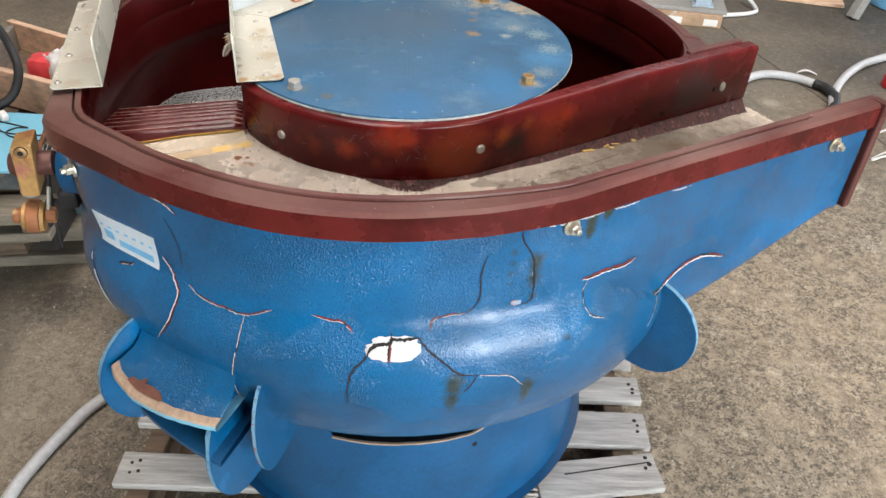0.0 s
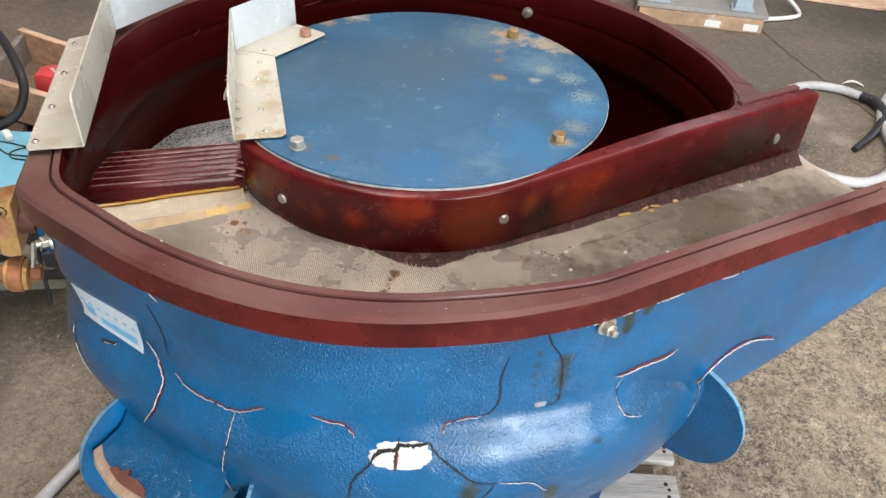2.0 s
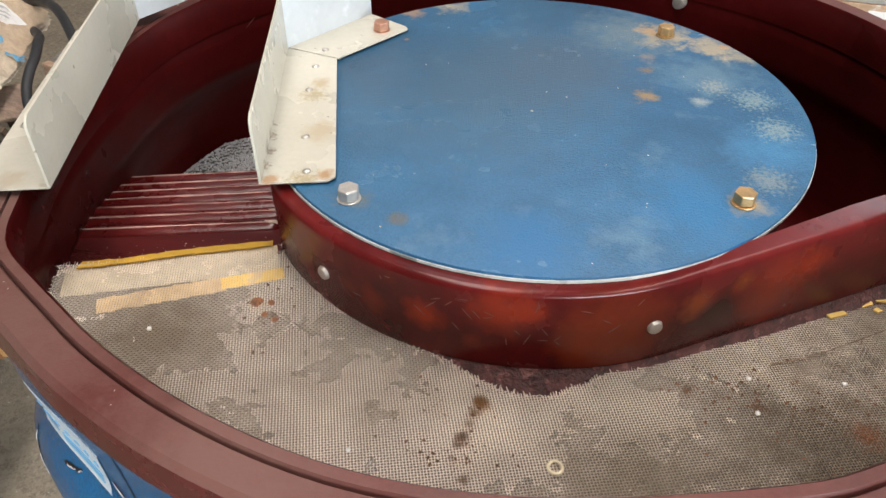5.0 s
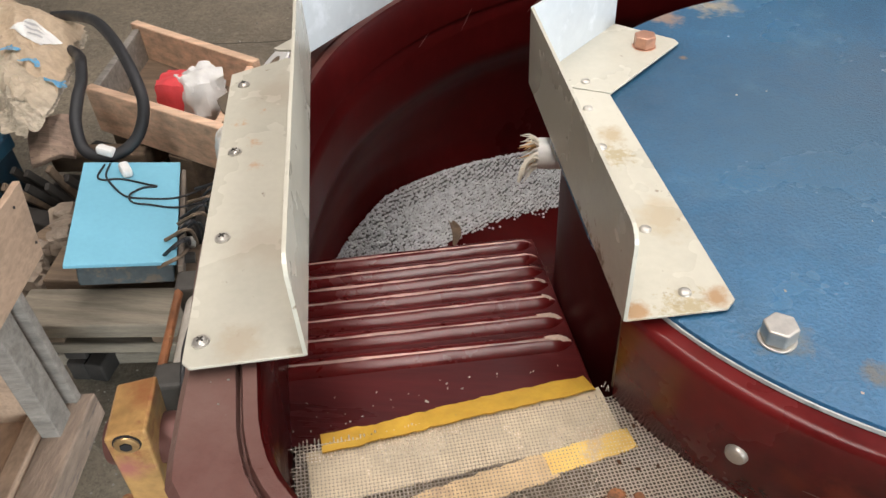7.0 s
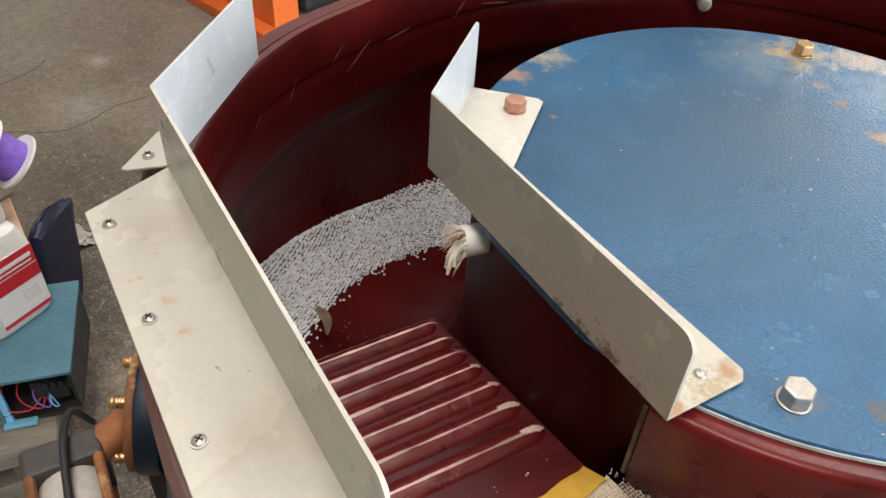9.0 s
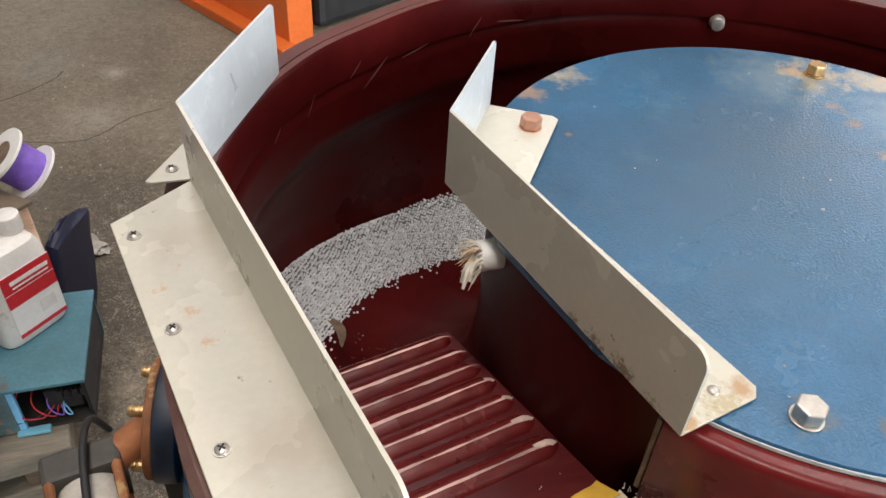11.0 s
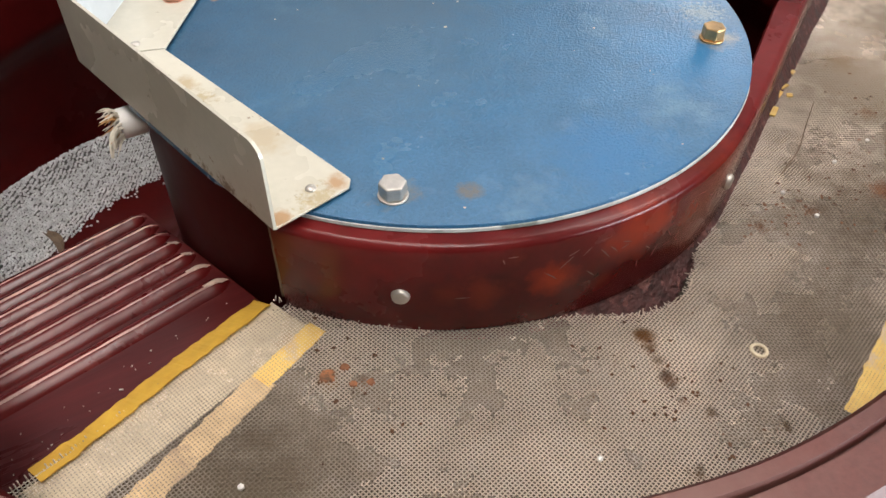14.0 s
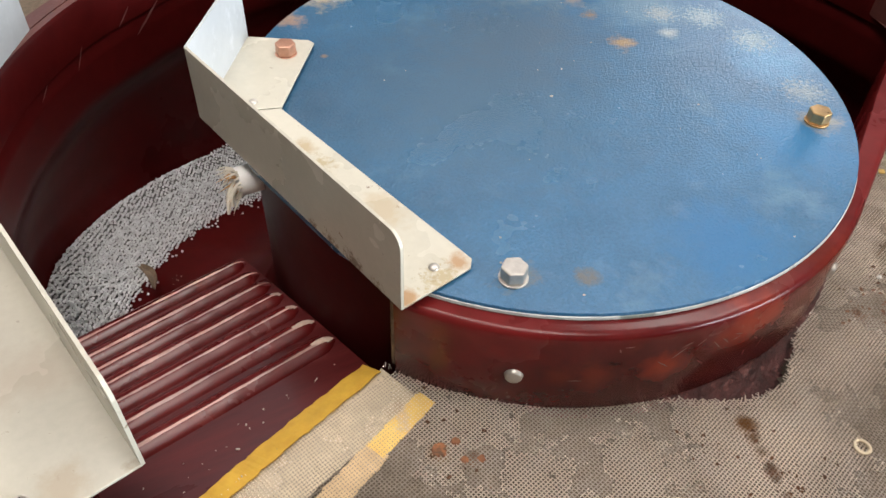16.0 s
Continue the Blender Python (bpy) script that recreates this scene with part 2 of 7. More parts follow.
DIRT = [((-0.005, -0.331, 0.843), 0.011, (0.16, 0.07, 0.02), 1.6), ((-0.015, -0.371, 0.843), 0.009, (0.12, 0.05, 0.02), 1.6), ((-0.019, -0.390, 0.843), 0.009, (0.12, 0.05, 0.02), 1.8), ((-0.008, -0.407, 0.843), 0.009, (0.11, 0.06, 0.03), 1.8),
        ((-0.229, -0.257, 0.85), 0.010, (0.28, 0.12, 0.04), 1.4), ((-0.209, -0.271, 0.85), 0.008, (0.12, 0.05, 0.02), 1.6), ((-0.048, -0.438, 0.843), 0.009, (0.1, 0.06, 0.03), 2.2), ((0.03, -0.44, 0.843), 0.008, (0.1, 0.06, 0.03), 2.2),
        ((0.165, -0.285, 0.84), 0.010, (0.12, 0.06, 0.03), 2.4), ((0.225, -0.288, 0.84), 0.010, (0.12, 0.06, 0.03), 2.4), ((0.31, -0.302, 0.836), 0.020, (0.18, 0.08, 0.04), 2.0), ((0.405, -0.205, 0.833), 0.012, (0.12, 0.06, 0.03), 2.6), ((0.46, -0.12, 0.83), 0.03, (0.15, 0.11, 0.07), 2.4)]
DIRT = [(c, r * 0.75, tuple(min(0.34, v * 1.7) for v in k), g) for c, r, k, g in DIRT]
# brown spots in a line where the wire is bent over the tray's edge
DIRT += [((-0.006 - 0.003 * k, -0.331 - 0.0115 * k, 0.843), 0.0075 - 0.0006 * k, (0.20, 0.095, 0.03) if k < 3 else (0.10, 0.06, 0.035), 1.2) for k in range(6)]
SMEAR = [((0.62, -0.10, 0.83), 0.13, (0.21, 0.17, 0.125), 0.7), ((0.13, -0.40, 0.84), 0.08, (0.42, 0.355, 0.275), 0.9), ((0.28, -0.33, 0.836), 0.11, (0.25, 0.20, 0.145), 0.9), ((0.44, -0.17, 0.83), 0.18, (0.25, 0.20, 0.145), 0.7), ((-0.30, -0.31, 0.85), 0.07, (0.33, 0.27, 0.20), 0.9)]
WIRE = mat("steel_wire", (0.75, 0.67, 0.575), 0.28, metal=0.55, var=0.25, scale=10, fine=60, bump=0.0, spots=(0.56, 0.46, 0.36), spot_at=0.60, spot_scale=9, spot_soft=0.16, patches=SMEAR + DIRT)
TRAY = mat("dusty_tray", (0.062, 0.047, 0.033), 0.8, var=0.4, scale=9, fine=120, bump=0.2, spots=(0.045, 0.03, 0.018), spot_at=0.62, spot_scale=20, spot_soft=0.2, patches=DIRT)
TAPE = mat("yellow_tape", (0.62, 0.37, 0.05), 0.5, var=0.2, scale=20, fine=90, bump=0.15, spots=(0.4, 0.25, 0.08), spot_at=0.66, spot_scale=24)
MEDIA = mat("grey_media", (0.64, 0.65, 0.655), 0.38, var=0.3, scale=120, fine=300, bump=0.0)
# dark grey under the beads, painted for the shade in their gaps
MEDIA_GAPS = mat("media_gap_shade", (0.15, 0.148, 0.142), 0.8, var=0.4, scale=120, fine=300, bump=0.2)
# broad patches mix stains with painted light and shade, dark behind and left
CONCRETE = mat("stained_concrete_with_shade", (0.212, 0.177, 0.128), 0.72, var=0.4, scale=2.2, fine=75, bump=0.6, dist=0.005, grainy=0.55, spots=(0.25, 0.205, 0.15), spot_at=0.57, spot_scale=9, spot_soft=0.16,
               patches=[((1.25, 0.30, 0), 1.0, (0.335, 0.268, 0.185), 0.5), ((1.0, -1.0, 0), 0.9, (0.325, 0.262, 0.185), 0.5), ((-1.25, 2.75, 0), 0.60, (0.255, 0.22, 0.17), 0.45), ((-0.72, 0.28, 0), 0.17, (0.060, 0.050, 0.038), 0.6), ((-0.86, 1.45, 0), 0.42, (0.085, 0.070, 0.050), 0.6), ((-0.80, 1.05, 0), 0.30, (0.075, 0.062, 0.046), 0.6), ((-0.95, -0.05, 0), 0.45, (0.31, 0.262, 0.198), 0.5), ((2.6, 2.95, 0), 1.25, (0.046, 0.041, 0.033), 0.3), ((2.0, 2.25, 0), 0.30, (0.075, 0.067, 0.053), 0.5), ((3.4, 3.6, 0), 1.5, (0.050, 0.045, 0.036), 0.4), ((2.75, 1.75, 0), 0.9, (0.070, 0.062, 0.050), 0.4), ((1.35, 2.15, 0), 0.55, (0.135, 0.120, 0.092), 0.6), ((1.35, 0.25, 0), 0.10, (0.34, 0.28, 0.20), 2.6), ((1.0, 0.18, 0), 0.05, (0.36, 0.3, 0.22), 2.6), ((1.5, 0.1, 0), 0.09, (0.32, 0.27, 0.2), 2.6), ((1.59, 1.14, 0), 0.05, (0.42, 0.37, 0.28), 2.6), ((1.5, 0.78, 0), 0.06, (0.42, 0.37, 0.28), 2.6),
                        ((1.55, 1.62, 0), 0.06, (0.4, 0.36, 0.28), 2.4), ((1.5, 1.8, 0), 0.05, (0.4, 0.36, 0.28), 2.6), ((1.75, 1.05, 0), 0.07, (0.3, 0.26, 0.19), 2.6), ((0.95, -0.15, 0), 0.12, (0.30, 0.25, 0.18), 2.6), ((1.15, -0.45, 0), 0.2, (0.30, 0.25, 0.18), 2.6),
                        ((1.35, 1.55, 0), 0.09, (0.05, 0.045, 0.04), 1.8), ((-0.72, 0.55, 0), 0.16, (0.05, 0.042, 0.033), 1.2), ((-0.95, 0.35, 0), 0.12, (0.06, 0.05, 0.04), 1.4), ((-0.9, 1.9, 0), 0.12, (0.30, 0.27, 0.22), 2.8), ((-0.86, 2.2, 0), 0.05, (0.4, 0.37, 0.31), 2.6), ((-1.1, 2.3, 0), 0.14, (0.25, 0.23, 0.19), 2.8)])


def pit(m):
    """Open pits and pale aggregate over a concrete material."""
    nt = m.node_tree
    N, L = nt.nodes, nt.links
    b = N["Principled BSDF"]
    tc = N.new("ShaderNodeTexCoord")
    old = b.inputs["Base Color"].links[0].from_socket
    xyz = N.new("ShaderNodeSeparateXYZ")
    L.new(tc.outputs["Object"], xyz.inputs[0])
    side, back, worn = N.new("ShaderNodeMapRange"), N.new("ShaderNodeMapRange"), N.new("ShaderNodeMath")
    for zone, axis, f0, f1 in ((side, "X", -1.0, -0.5), (back, "Y", 1.7, 1.0)):
        zone.inputs["From Min"].default_value, zone.inputs["From Max"].default_value = f0, f1
        zone.inputs["To Min"].default_value, zone.inputs["To Max"].default_value = 0.35, 1.0
        L.new(xyz.outputs[axis], zone.inputs["Value"])
    worn.operation = "MINIMUM"
    L.new(side.outputs["Result"], worn.inputs[0])
    L.new(back.outputs["Result"], worn.inputs[1])
    for sc, size, colour, amount in ((62.0, 0.48, (0.05, 0.042, 0.033), 0.7), (45.0, 0.30, (0.42, 0.37, 0.29), 0.7), (150.0, 0.42, (0.05, 0.042, 0.034), 0.8), (170.0, 0.38, (0.40, 0.35, 0.27), 0.75)):
        v = N.new("ShaderNodeTexVoronoi")
        v.inputs["Scale"].default_value = sc
        n = N.new("ShaderNodeTexNoise")
        n.inputs["Scale"].default_value, n.inputs["Detail"].default_value = sc * 0.11, 4.0
        warp = N.new("ShaderNodeVectorMath")
        warp.operation = "MULTIPLY_ADD"
        n2 = N.new("ShaderNodeTexNoise")
        n2.inputs["Scale"].default_value, n2.inputs["Detail"].default_value = sc * 1.5, 3.0
        L.new(tc.outputs["Object"], n.inputs["Vector"])
        L.new(tc.outputs["Object"], n2.inputs["Vector"])
        L.new(n2.outputs["Color"], warp.inputs[0])
        warp.inputs[1].default_value = (2.2 / sc,) * 3
        L.new(tc.outputs["Object"], warp.inputs[2])
        L.new(warp.outputs[0], v.inputs["Vector"])
        r = N.new("ShaderNodeMapRange")
        r.inputs["From Min"].default_value, r.inputs["From Max"].default_value = size * 0.74, size
        r.inputs["To Min"].default_value, r.inputs["To Max"].default_value = 1.0, 0.0
        L.new(v.outputs["Distance"], r.inputs["Value"])
        g = N.new("ShaderNodeMapRange")
        g.inputs["From Min"].default_value, g.inputs["From Max"].default_value = 0.38, 0.52
        g.inputs["To Min"].default_value, g.inputs["To Max"].default_value = 0.0, amount
        L.new(n.outputs["Fac"], g.inputs["Value"])
        k = N.new("ShaderNodeMath")
        k.operation = "MULTIPLY"
        L.new(r.outputs["Result"], k.inputs[0])
        L.new(g.outputs["Result"], k.inputs[1])
        k2 = N.new("ShaderNodeMath")
        k2.operation = "MULTIPLY"
        L.new(k.outputs[0], k2.inputs[0])
        L.new(worn.outputs[0], k2.inputs[1])
        k = k2
        mx = N.new("ShaderNodeMix")
        mx.data_type = "RGBA"
        L.new(k.outputs[0], mx.inputs["Factor"])
        L.new(old, mx.inputs["A"])
        mx.inputs["B"].default_value = (*colour, 1)
        old = mx.outputs["Result"]
    n = N.new("ShaderNodeTexNoise")
    n.inputs["Scale"].default_value, n.inputs["Detail"].default_value, n.inputs["Roughness"].default_value = 26.0, 12.0, 0.80
    L.new(tc.outputs["Object"], n.inputs["Vector"])
    r = N.new("ShaderNodeMapRange")
    r.inputs["From Min"].default_value, r.inputs["From Max"].default_value = 0.36, 0.64
    r.inputs["To Min"].default_value, r.inputs["To Max"].default_value = 0.50, 1.50
    L.new(n.outputs["Fac"], r.inputs["Value"])
    mx = N.new("ShaderNodeMix")
    mx.data_type, mx.blend_type = "RGBA", "MULTIPLY"
    L.new(worn.outputs[0], mx.inputs["Factor"])
    L.new(old, mx.inputs["A"])
    L.new(r.outputs["Result"], mx.inputs["B"])
    L.new(mx.outputs["Result"], b.inputs["Base Color"])
    bump = N.new("ShaderNodeBump")
    bump.inputs["Strength"].default_value, bump.inputs["Distance"].default_value = 0.45, 0.010
    L.new(n.outputs["Fac"], bump.inputs["Height"])
    L.new(b.inputs["Normal"].links[0].from_socket, bump.inputs["Normal"])
    L.new(bump.outputs["Normal"], b.inputs["Normal"])


pit(CONCRETE)
PALLET_WOOD = mat("bleached_pallet_wood", (0.47, 0.45, 0.42), 0.8, var=0.35, scale=4, fine=26, bump=0.7, dist=0.004, stretch=(1.5, 18, 18), per_object=True, spots=(0.14, 0.11, 0.09), spot_at=0.64, spot_scale=5)
WOOD_GREY = mat("weathered_grey_wood", (0.26, 0.235, 0.205), 0.8, var=0.3, scale=4, fine=26, bump=0.6, dist=0.003, stretch=(1.5, 18, 18), per_object=True, spots=(0.14, 0.11, 0.09), spot_at=0.66, spot_scale=5)
WOOD = mat("sawn_pine", (0.70, 0.47, 0.32), 0.7, var=0.3, scale=4, fine=26, bump=0.3, dist=0.003, stretch=(1.5, 14, 14), per_object=True)
WOOD_DARK = mat("dirty_timber", (0.17, 0.12, 0.08), 0.8, var=0.4, scale=4, fine=30, bump=0.4, dist=0.003, stretch=(1.5, 14, 14), per_object=True)
PLY = mat("dirty_plywood", (0.42, 0.295, 0.205), 0.7, var=0.28, scale=5, fine=40, bump=0.15, stretch=(5, 2, 5), spots=(0.23, 0.165, 0.12), spot_at=0.55, spot_scale=5, spot_soft=0.14)
LIGHTBLUE = mat("light_blue_paint", (0.19, 0.48, 0.62), 0.45, var=0.07, scale=5, fine=120, bump=0.03, grainy=0.1, spots=(0.25, 0.35, 0.38), spot_at=0.7, spot_scale=18)
NAVY = mat("shaded_navy_paint", (0.012, 0.035, 0.055), 0.5, var=0.3, scale=6, fine=120, bump=0.08, spots=(0.05, 0.05, 0.045), spot_at=0.62, spot_scale=10)
TEAL = mat("teal_paint", (0.065, 0.165, 0.205), 0.5, var=0.25, scale=6, fine=120, bump=0.08, spots=(0.12, 0.1, 0.08), spot_at=0.62, spot_scale=10)
RUBBER = mat("black_rubber", (0.02, 0.02, 0.022), 0.55, var=0.3, scale=20, fine=150, bump=0.1)
# grime, and the painted inner shade of the terminal box
DARK = mat("dark_grime_and_shade", (0.03, 0.026, 0.022), 0.8, var=0.5, scale=12, fine=80, bump=0.3)
GREY_PIPE = mat("grey_conduit", (0.5, 0.5, 0.5), 0.4, var=0.12, scale=8, fine=90, bump=0.08)
WHITE = mat("white_plastic", (0.78, 0.77, 0.74), 0.4, var=0.08, scale=10, fine=120, bump=0.04, spots=(0.5, 0.45, 0.38), spot_at=0.7, spot_scale=18)
RED_LABEL = mat("red_label", (0.55, 0.02, 0.03), 0.4, var=0.08, bump=0.0)
PURPLE = mat("purple_wire", (0.22, 0.12, 0.55), 0.45, var=0.2, scale=60, fine=300, bump=0.1)
PINK = mat("red_plastic", (0.8, 0.08, 0.09), 0.4, var=0.15, bump=0.05)
ORANGE = mat("orange_paint", (0.75, 0.16, 0.03), 0.45, var=0.1, scale=5, bump=0.05)
SACK = mat("dusty_paper_sack", (0.46, 0.385, 0.285), 0.85, var=0.3, scale=9, fine=60, bump=0.5, dist=0.006, spots=(0.66, 0.58, 0.46), spot_at=0.58, spot_scale=6)
WALLM = mat("painted_wall", (0.30, 0.29, 0.27), 0.8, var=0.12, scale=1.5, fine=40, bump=0.1)
LABEL = mat("pale_label", (0.66, 0.74, 0.8), 0.4, var=0.05, scale=20, bump=0.0)
LABEL_BLUE = mat("label_print", (0.2, 0.5, 0.78), 0.4, var=0.1, bump=0.0)
# near-black that paints the shade inside cracks and holes
GAP_SHADE = mat("crack_shade", (0.012, 0.01, 0.01), 0.9, var=0.3, scale=40, bump=0.0)
CHIP = mat("chipped_primer", (0.62, 0.60, 0.58), 0.6, var=0.1, scale=30, bump=0.05)
CHIP_RED = mat("exposed_red_liner", (0.17, 0.014, 0.012), 0.5, var=0.3, scale=40, bump=0.05)


# ---- mesh helpers ----
def part(name, bm, material, parent=None, label="", smooth=False):
    me = bpy.data.meshes.new(name)
    if isinstance(bm, bmesh.types.BMesh):
        bmesh.ops.recalc_face_normals(bm, faces=bm.faces[:])
        bm.to_mesh(me)
        bm.free()
    else:
        me.from_pydata(*bm)
    if material:
        me.materials.append(material)
    if smooth:
        me.shade_smooth()
        me.set_sharp_from_angle(angle=radians(38))
    ob = new(name, me)
    if parent:
        ob.parent = parent
        ob.matrix_parent_inverse = parent_world(parent).inverted()
    if label:
        ob["label"] = label
    return ob


def parent_world(ob):
    m = ob.matrix_basis.copy()
    while ob.parent:
        m = ob.parent.matrix_basis @ ob.matrix_parent_inverse @ m
        ob = ob.parent
    return m


def thing(name, base, label, category, group="", kind=""):
    e = new(name)
    e.empty_display_size = 0.05
    e.location = base
    return tagged(e, label, category, group, kind)


def add_box(bm, m, size, bevel=0.0):
    r = bmesh.ops.create_cube(bm, size=1.0, matrix=m @ Matrix.Diagonal((*size, 1)))
    if bevel:
        edges = {e for v in r["verts"] for e in v.link_edges}
        bmesh.ops.bevel(bm, geom=list(edges), offset=bevel, segments=2, affect="EDGES", profile=0.5)


def box(m, size, bevel=0.0):
    bm = bmesh.new()
    add_box(bm, m, size, bevel)
    return bm


def add_cyl(bm, m, r, h, seg=24, r2=None, bevel=0.0):
    res = bmesh.ops.create_cone(bm, cap_ends=True, segments=seg, radius1=r, radius2=r if r2 is None else r2, depth=h, matrix=m)
    if bevel:
        edges = {e for v in res["verts"] for e in v.link_edges if abs(e.calc_face_angle(0)) > 0.9}
        bmesh.ops.bevel(bm, geom=list(edges), offset=bevel, segments=2, affect="EDGES", profile=0.5)


def cyl(m, r, h, seg=24, r2=None, bevel=0.0):
    bm = bmesh.new()
    add_cyl(bm, m, r, h, seg, r2, bevel)
    return bm


def along(a, b):
    """Pose at the middle of a-b whose z runs from a to b, and the length."""
    a, b = Vector(a), Vector(b)
    return Matrix.Translation((a + b) / 2) @ (b - a).to_track_quat("Z", "Y").to_matrix().to_4x4(), (b - a).length


def spline(pts, n=8):
    """A smooth line through the points."""
    p = [Vector(q) for q in pts]
    p = [2 * p[0] - p[1]] + p + [2 * p[-1] - p[-2]]
    out = []
    for i in range(1, len(p) - 2):
        for k in range(n):
            t = k / n
            out.append(0.5 * (2 * p[i] + (p[i + 1] - p[i - 1]) * t + (2 * p[i - 1] - 5 * p[i] + 4 * p[i + 1] - p[i + 2]) * t * t
                              + (3 * p[i] - p[i - 1] - 3 * p[i + 1] + p[i + 2]) * t ** 3))
    return out + [p[-2]]


def tube(pts, r, seg=10, ridge=0.0):
    """A round hose along the points; ridge: depth of its corrugation."""
    verts, faces = [], []
    up = Vector((0, 0, 1))
    for i, p in enumerate(pts):
        d = (pts[min(i + 1, len(pts) - 1)] - pts[max(i - 1, 0)]).normalized()
        s = d.cross(up)
        s = s.normalized() if s.length > 1e-4 else Vector((1, 0, 0))
        u = s.cross(d)
        rr = (r(i / (len(pts) - 1)) if callable(r) else r) - (ridge if i % 2 else 0)
        verts += [p + rr * (math.cos(a) * s + math.sin(a) * u) for a in (2 * math.pi * k / seg for k in range(seg))]
    for i in range(len(pts) - 1):
        faces += [(i * seg + k, i * seg + (k + 1) % seg, (i + 1) * seg + (k + 1) % seg, (i + 1) * seg + k) for k in range(seg)]
    faces += [tuple(range(seg - 1, -1, -1)), tuple(range((len(pts) - 1) * seg, len(pts) * seg))]
    return verts, [], faces


def grid(rows, closed=False):
    """A sheet through rows of points."""
    n = len(rows[0])
    verts = [p for r in rows for p in r]
    faces = []
    for i in range(len(rows) - (0 if closed else 1)):
        j = (i + 1) % len(rows)
        faces += [(i * n + k, i * n + k + 1, j * n + k + 1, j * n + k) for k in range(n - 1)]
    return verts, [], faces


def prism(poly, z0, z1, bevel=0.0):
    """An upright slab with the outline poly."""
    bm = bmesh.new()
    lo = [bm.verts.new((x, y, z0)) for x, y in poly]
    hi = [bm.verts.new((x, y, z1)) for x, y in poly]
    bm.faces.new(lo[::-1])
    bm.faces.new(hi)
    for i in range(len(poly)):
        j = (i + 1) % len(poly)
        bm.faces.new((lo[i], lo[j], hi[j], hi[i]))
    if bevel:
        bmesh.ops.bevel(bm, geom=bm.edges[:], offset=bevel, segments=2, affect="EDGES", profile=0.5)
    return bm


def lerp_table(x, table):
    if x <= table[0][0]:
        return table[0][1]
    for (a, p), (b, q) in zip(table, table[1:]):
        if x <= b:
            return p + (q - p) * (x - a) / (b - a)
    return table[-1][1]


# ---- the shed ----
X0, X1, Y0, Y1, TOP = -5.0, 7.0, -6.0, 8.0, 5.0
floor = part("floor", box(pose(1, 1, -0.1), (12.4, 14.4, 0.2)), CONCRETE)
tagged(floor, "stained, worn grey-brown concrete workshop floor with broad painted light and shade", "floor", kind="structure")


def floor_line(name, pts, w, material, label):
    """A narrow uneven joint or crack in the floor."""
    line = spline([(x, y, 0) for x, y in pts], 14)
    rows = []
    for i, p in enumerate(line):
        d = (line[min(i + 1, len(line) - 1)] - line[max(i - 1, 0)]).normalized()
        s_ = Vector((-d.y, d.x, 0))
        j = s_ * 0.006 * noise.noise(Vector((i * 0.45, pts[0][0] * 5, 0)))
        ww = w * (0.7 + 0.6 * abs(noise.noise(Vector((i * 0.37, pts[0][1] * 3, 0)))))
        rows.append([p + j + s_ * ww / 2 + Vector((0, 0, -0.002)), p + j + s_ * ww / 2 + Vector((0, 0, 0.0008)), p + j - s_ * ww / 2 + Vector((0, 0, 0.0008)), p + j - s_ * ww / 2 + Vector((0, 0, -0.002))])
    return part(name, grid(rows), material, floor, label)


JOINT = mat("dirt_filled_joint", (0.09, 0.076, 0.06), 0.9, var=0.4, scale=30, fine=120, bump=0.3)
SEAM = mat("pale_filled_joint", (0.27, 0.235, 0.18), 0.85, var=0.3, scale=30, fine=120, bump=0.3)
floor_line("joint", [(1.40, 3.4), (1.524, 2.715), (1.588, 2.404), (1.662, 2.148), (1.75, 1.85), (1.95, 1.1)], 0.013, JOINT, "dark slab joint")
floor_line("crack", [(-1.6, 1.98), (-1.30, 2.02), (-1.152, 2.095), (-1.06, 2.18), (-1.03, 2.24)], 0.005, JOINT, "dark crack in the floor")
floor_line("crack", [(-1.3, 1.83), (-1.116, 1.80), (-0.928, 1.776), (-0.80, 1.885), (-0.70, 1.93)], 0.004, JOINT, "thin crack in the floor")
floor_line("seam", [(-1.30, 0.33), (-1.062, 0.226), (-0.919, 0.167), (-0.783, 0.115), (-0.60, 0.03)], 0.008, SEAM, "pale filled seam")
crumbs = bmesh.new()
for k in range(2600):
    a, r = random.uniform(-0.6, 3.6), random.uniform(0.62, 2.6)
    size = random.uniform(0.0012, 0.0035) * (2.2 if k % 40 == 0 else 1)
    bmesh.ops.create_cube(crumbs, size=size, matrix=pose(r * math.cos(a), r * math.sin(a), size * 0.3, random.uniform(0, 90), random.uniform(0, 90), random.uniform(0, 90)) @ Matrix.Diagonal((1.5, 1, 0.6, 1)))
GRIT = mat("pale_grit", (0.42, 0.39, 0.33), 0.8, var=0.5, scale=5, bump=0.0)
tagged(part("grit", crumbs, GRIT), "scattered pale grit and chips on the concrete", "grit", kind="stuff")


def wall(name, m, length, holes):
    """A wall along its own x, with door holes (from, to, bottom, top)."""
    bm = bmesh.new()
    x = 0.0
    for a, b, lo, hi in holes:
        add_box(bm, m @ pose((x + a) / 2, 0, TOP / 2), (a - x, 0.2, TOP))
        add_box(bm, m @ pose((a + b) / 2, 0, (hi + TOP) / 2), (b - a, 0.2, TOP - hi))
        if lo > 0:
            add_box(bm, m @ pose((a + b) / 2, 0, lo / 2), (b - a, 0.2, lo))
        x = b
    add_box(bm, m @ pose((x + length) / 2, 0, TOP / 2), (length - x, 0.2, TOP))
    return tagged(part(name, bm, WALLM), "plain painted workshop wall", "wall", kind="structure")


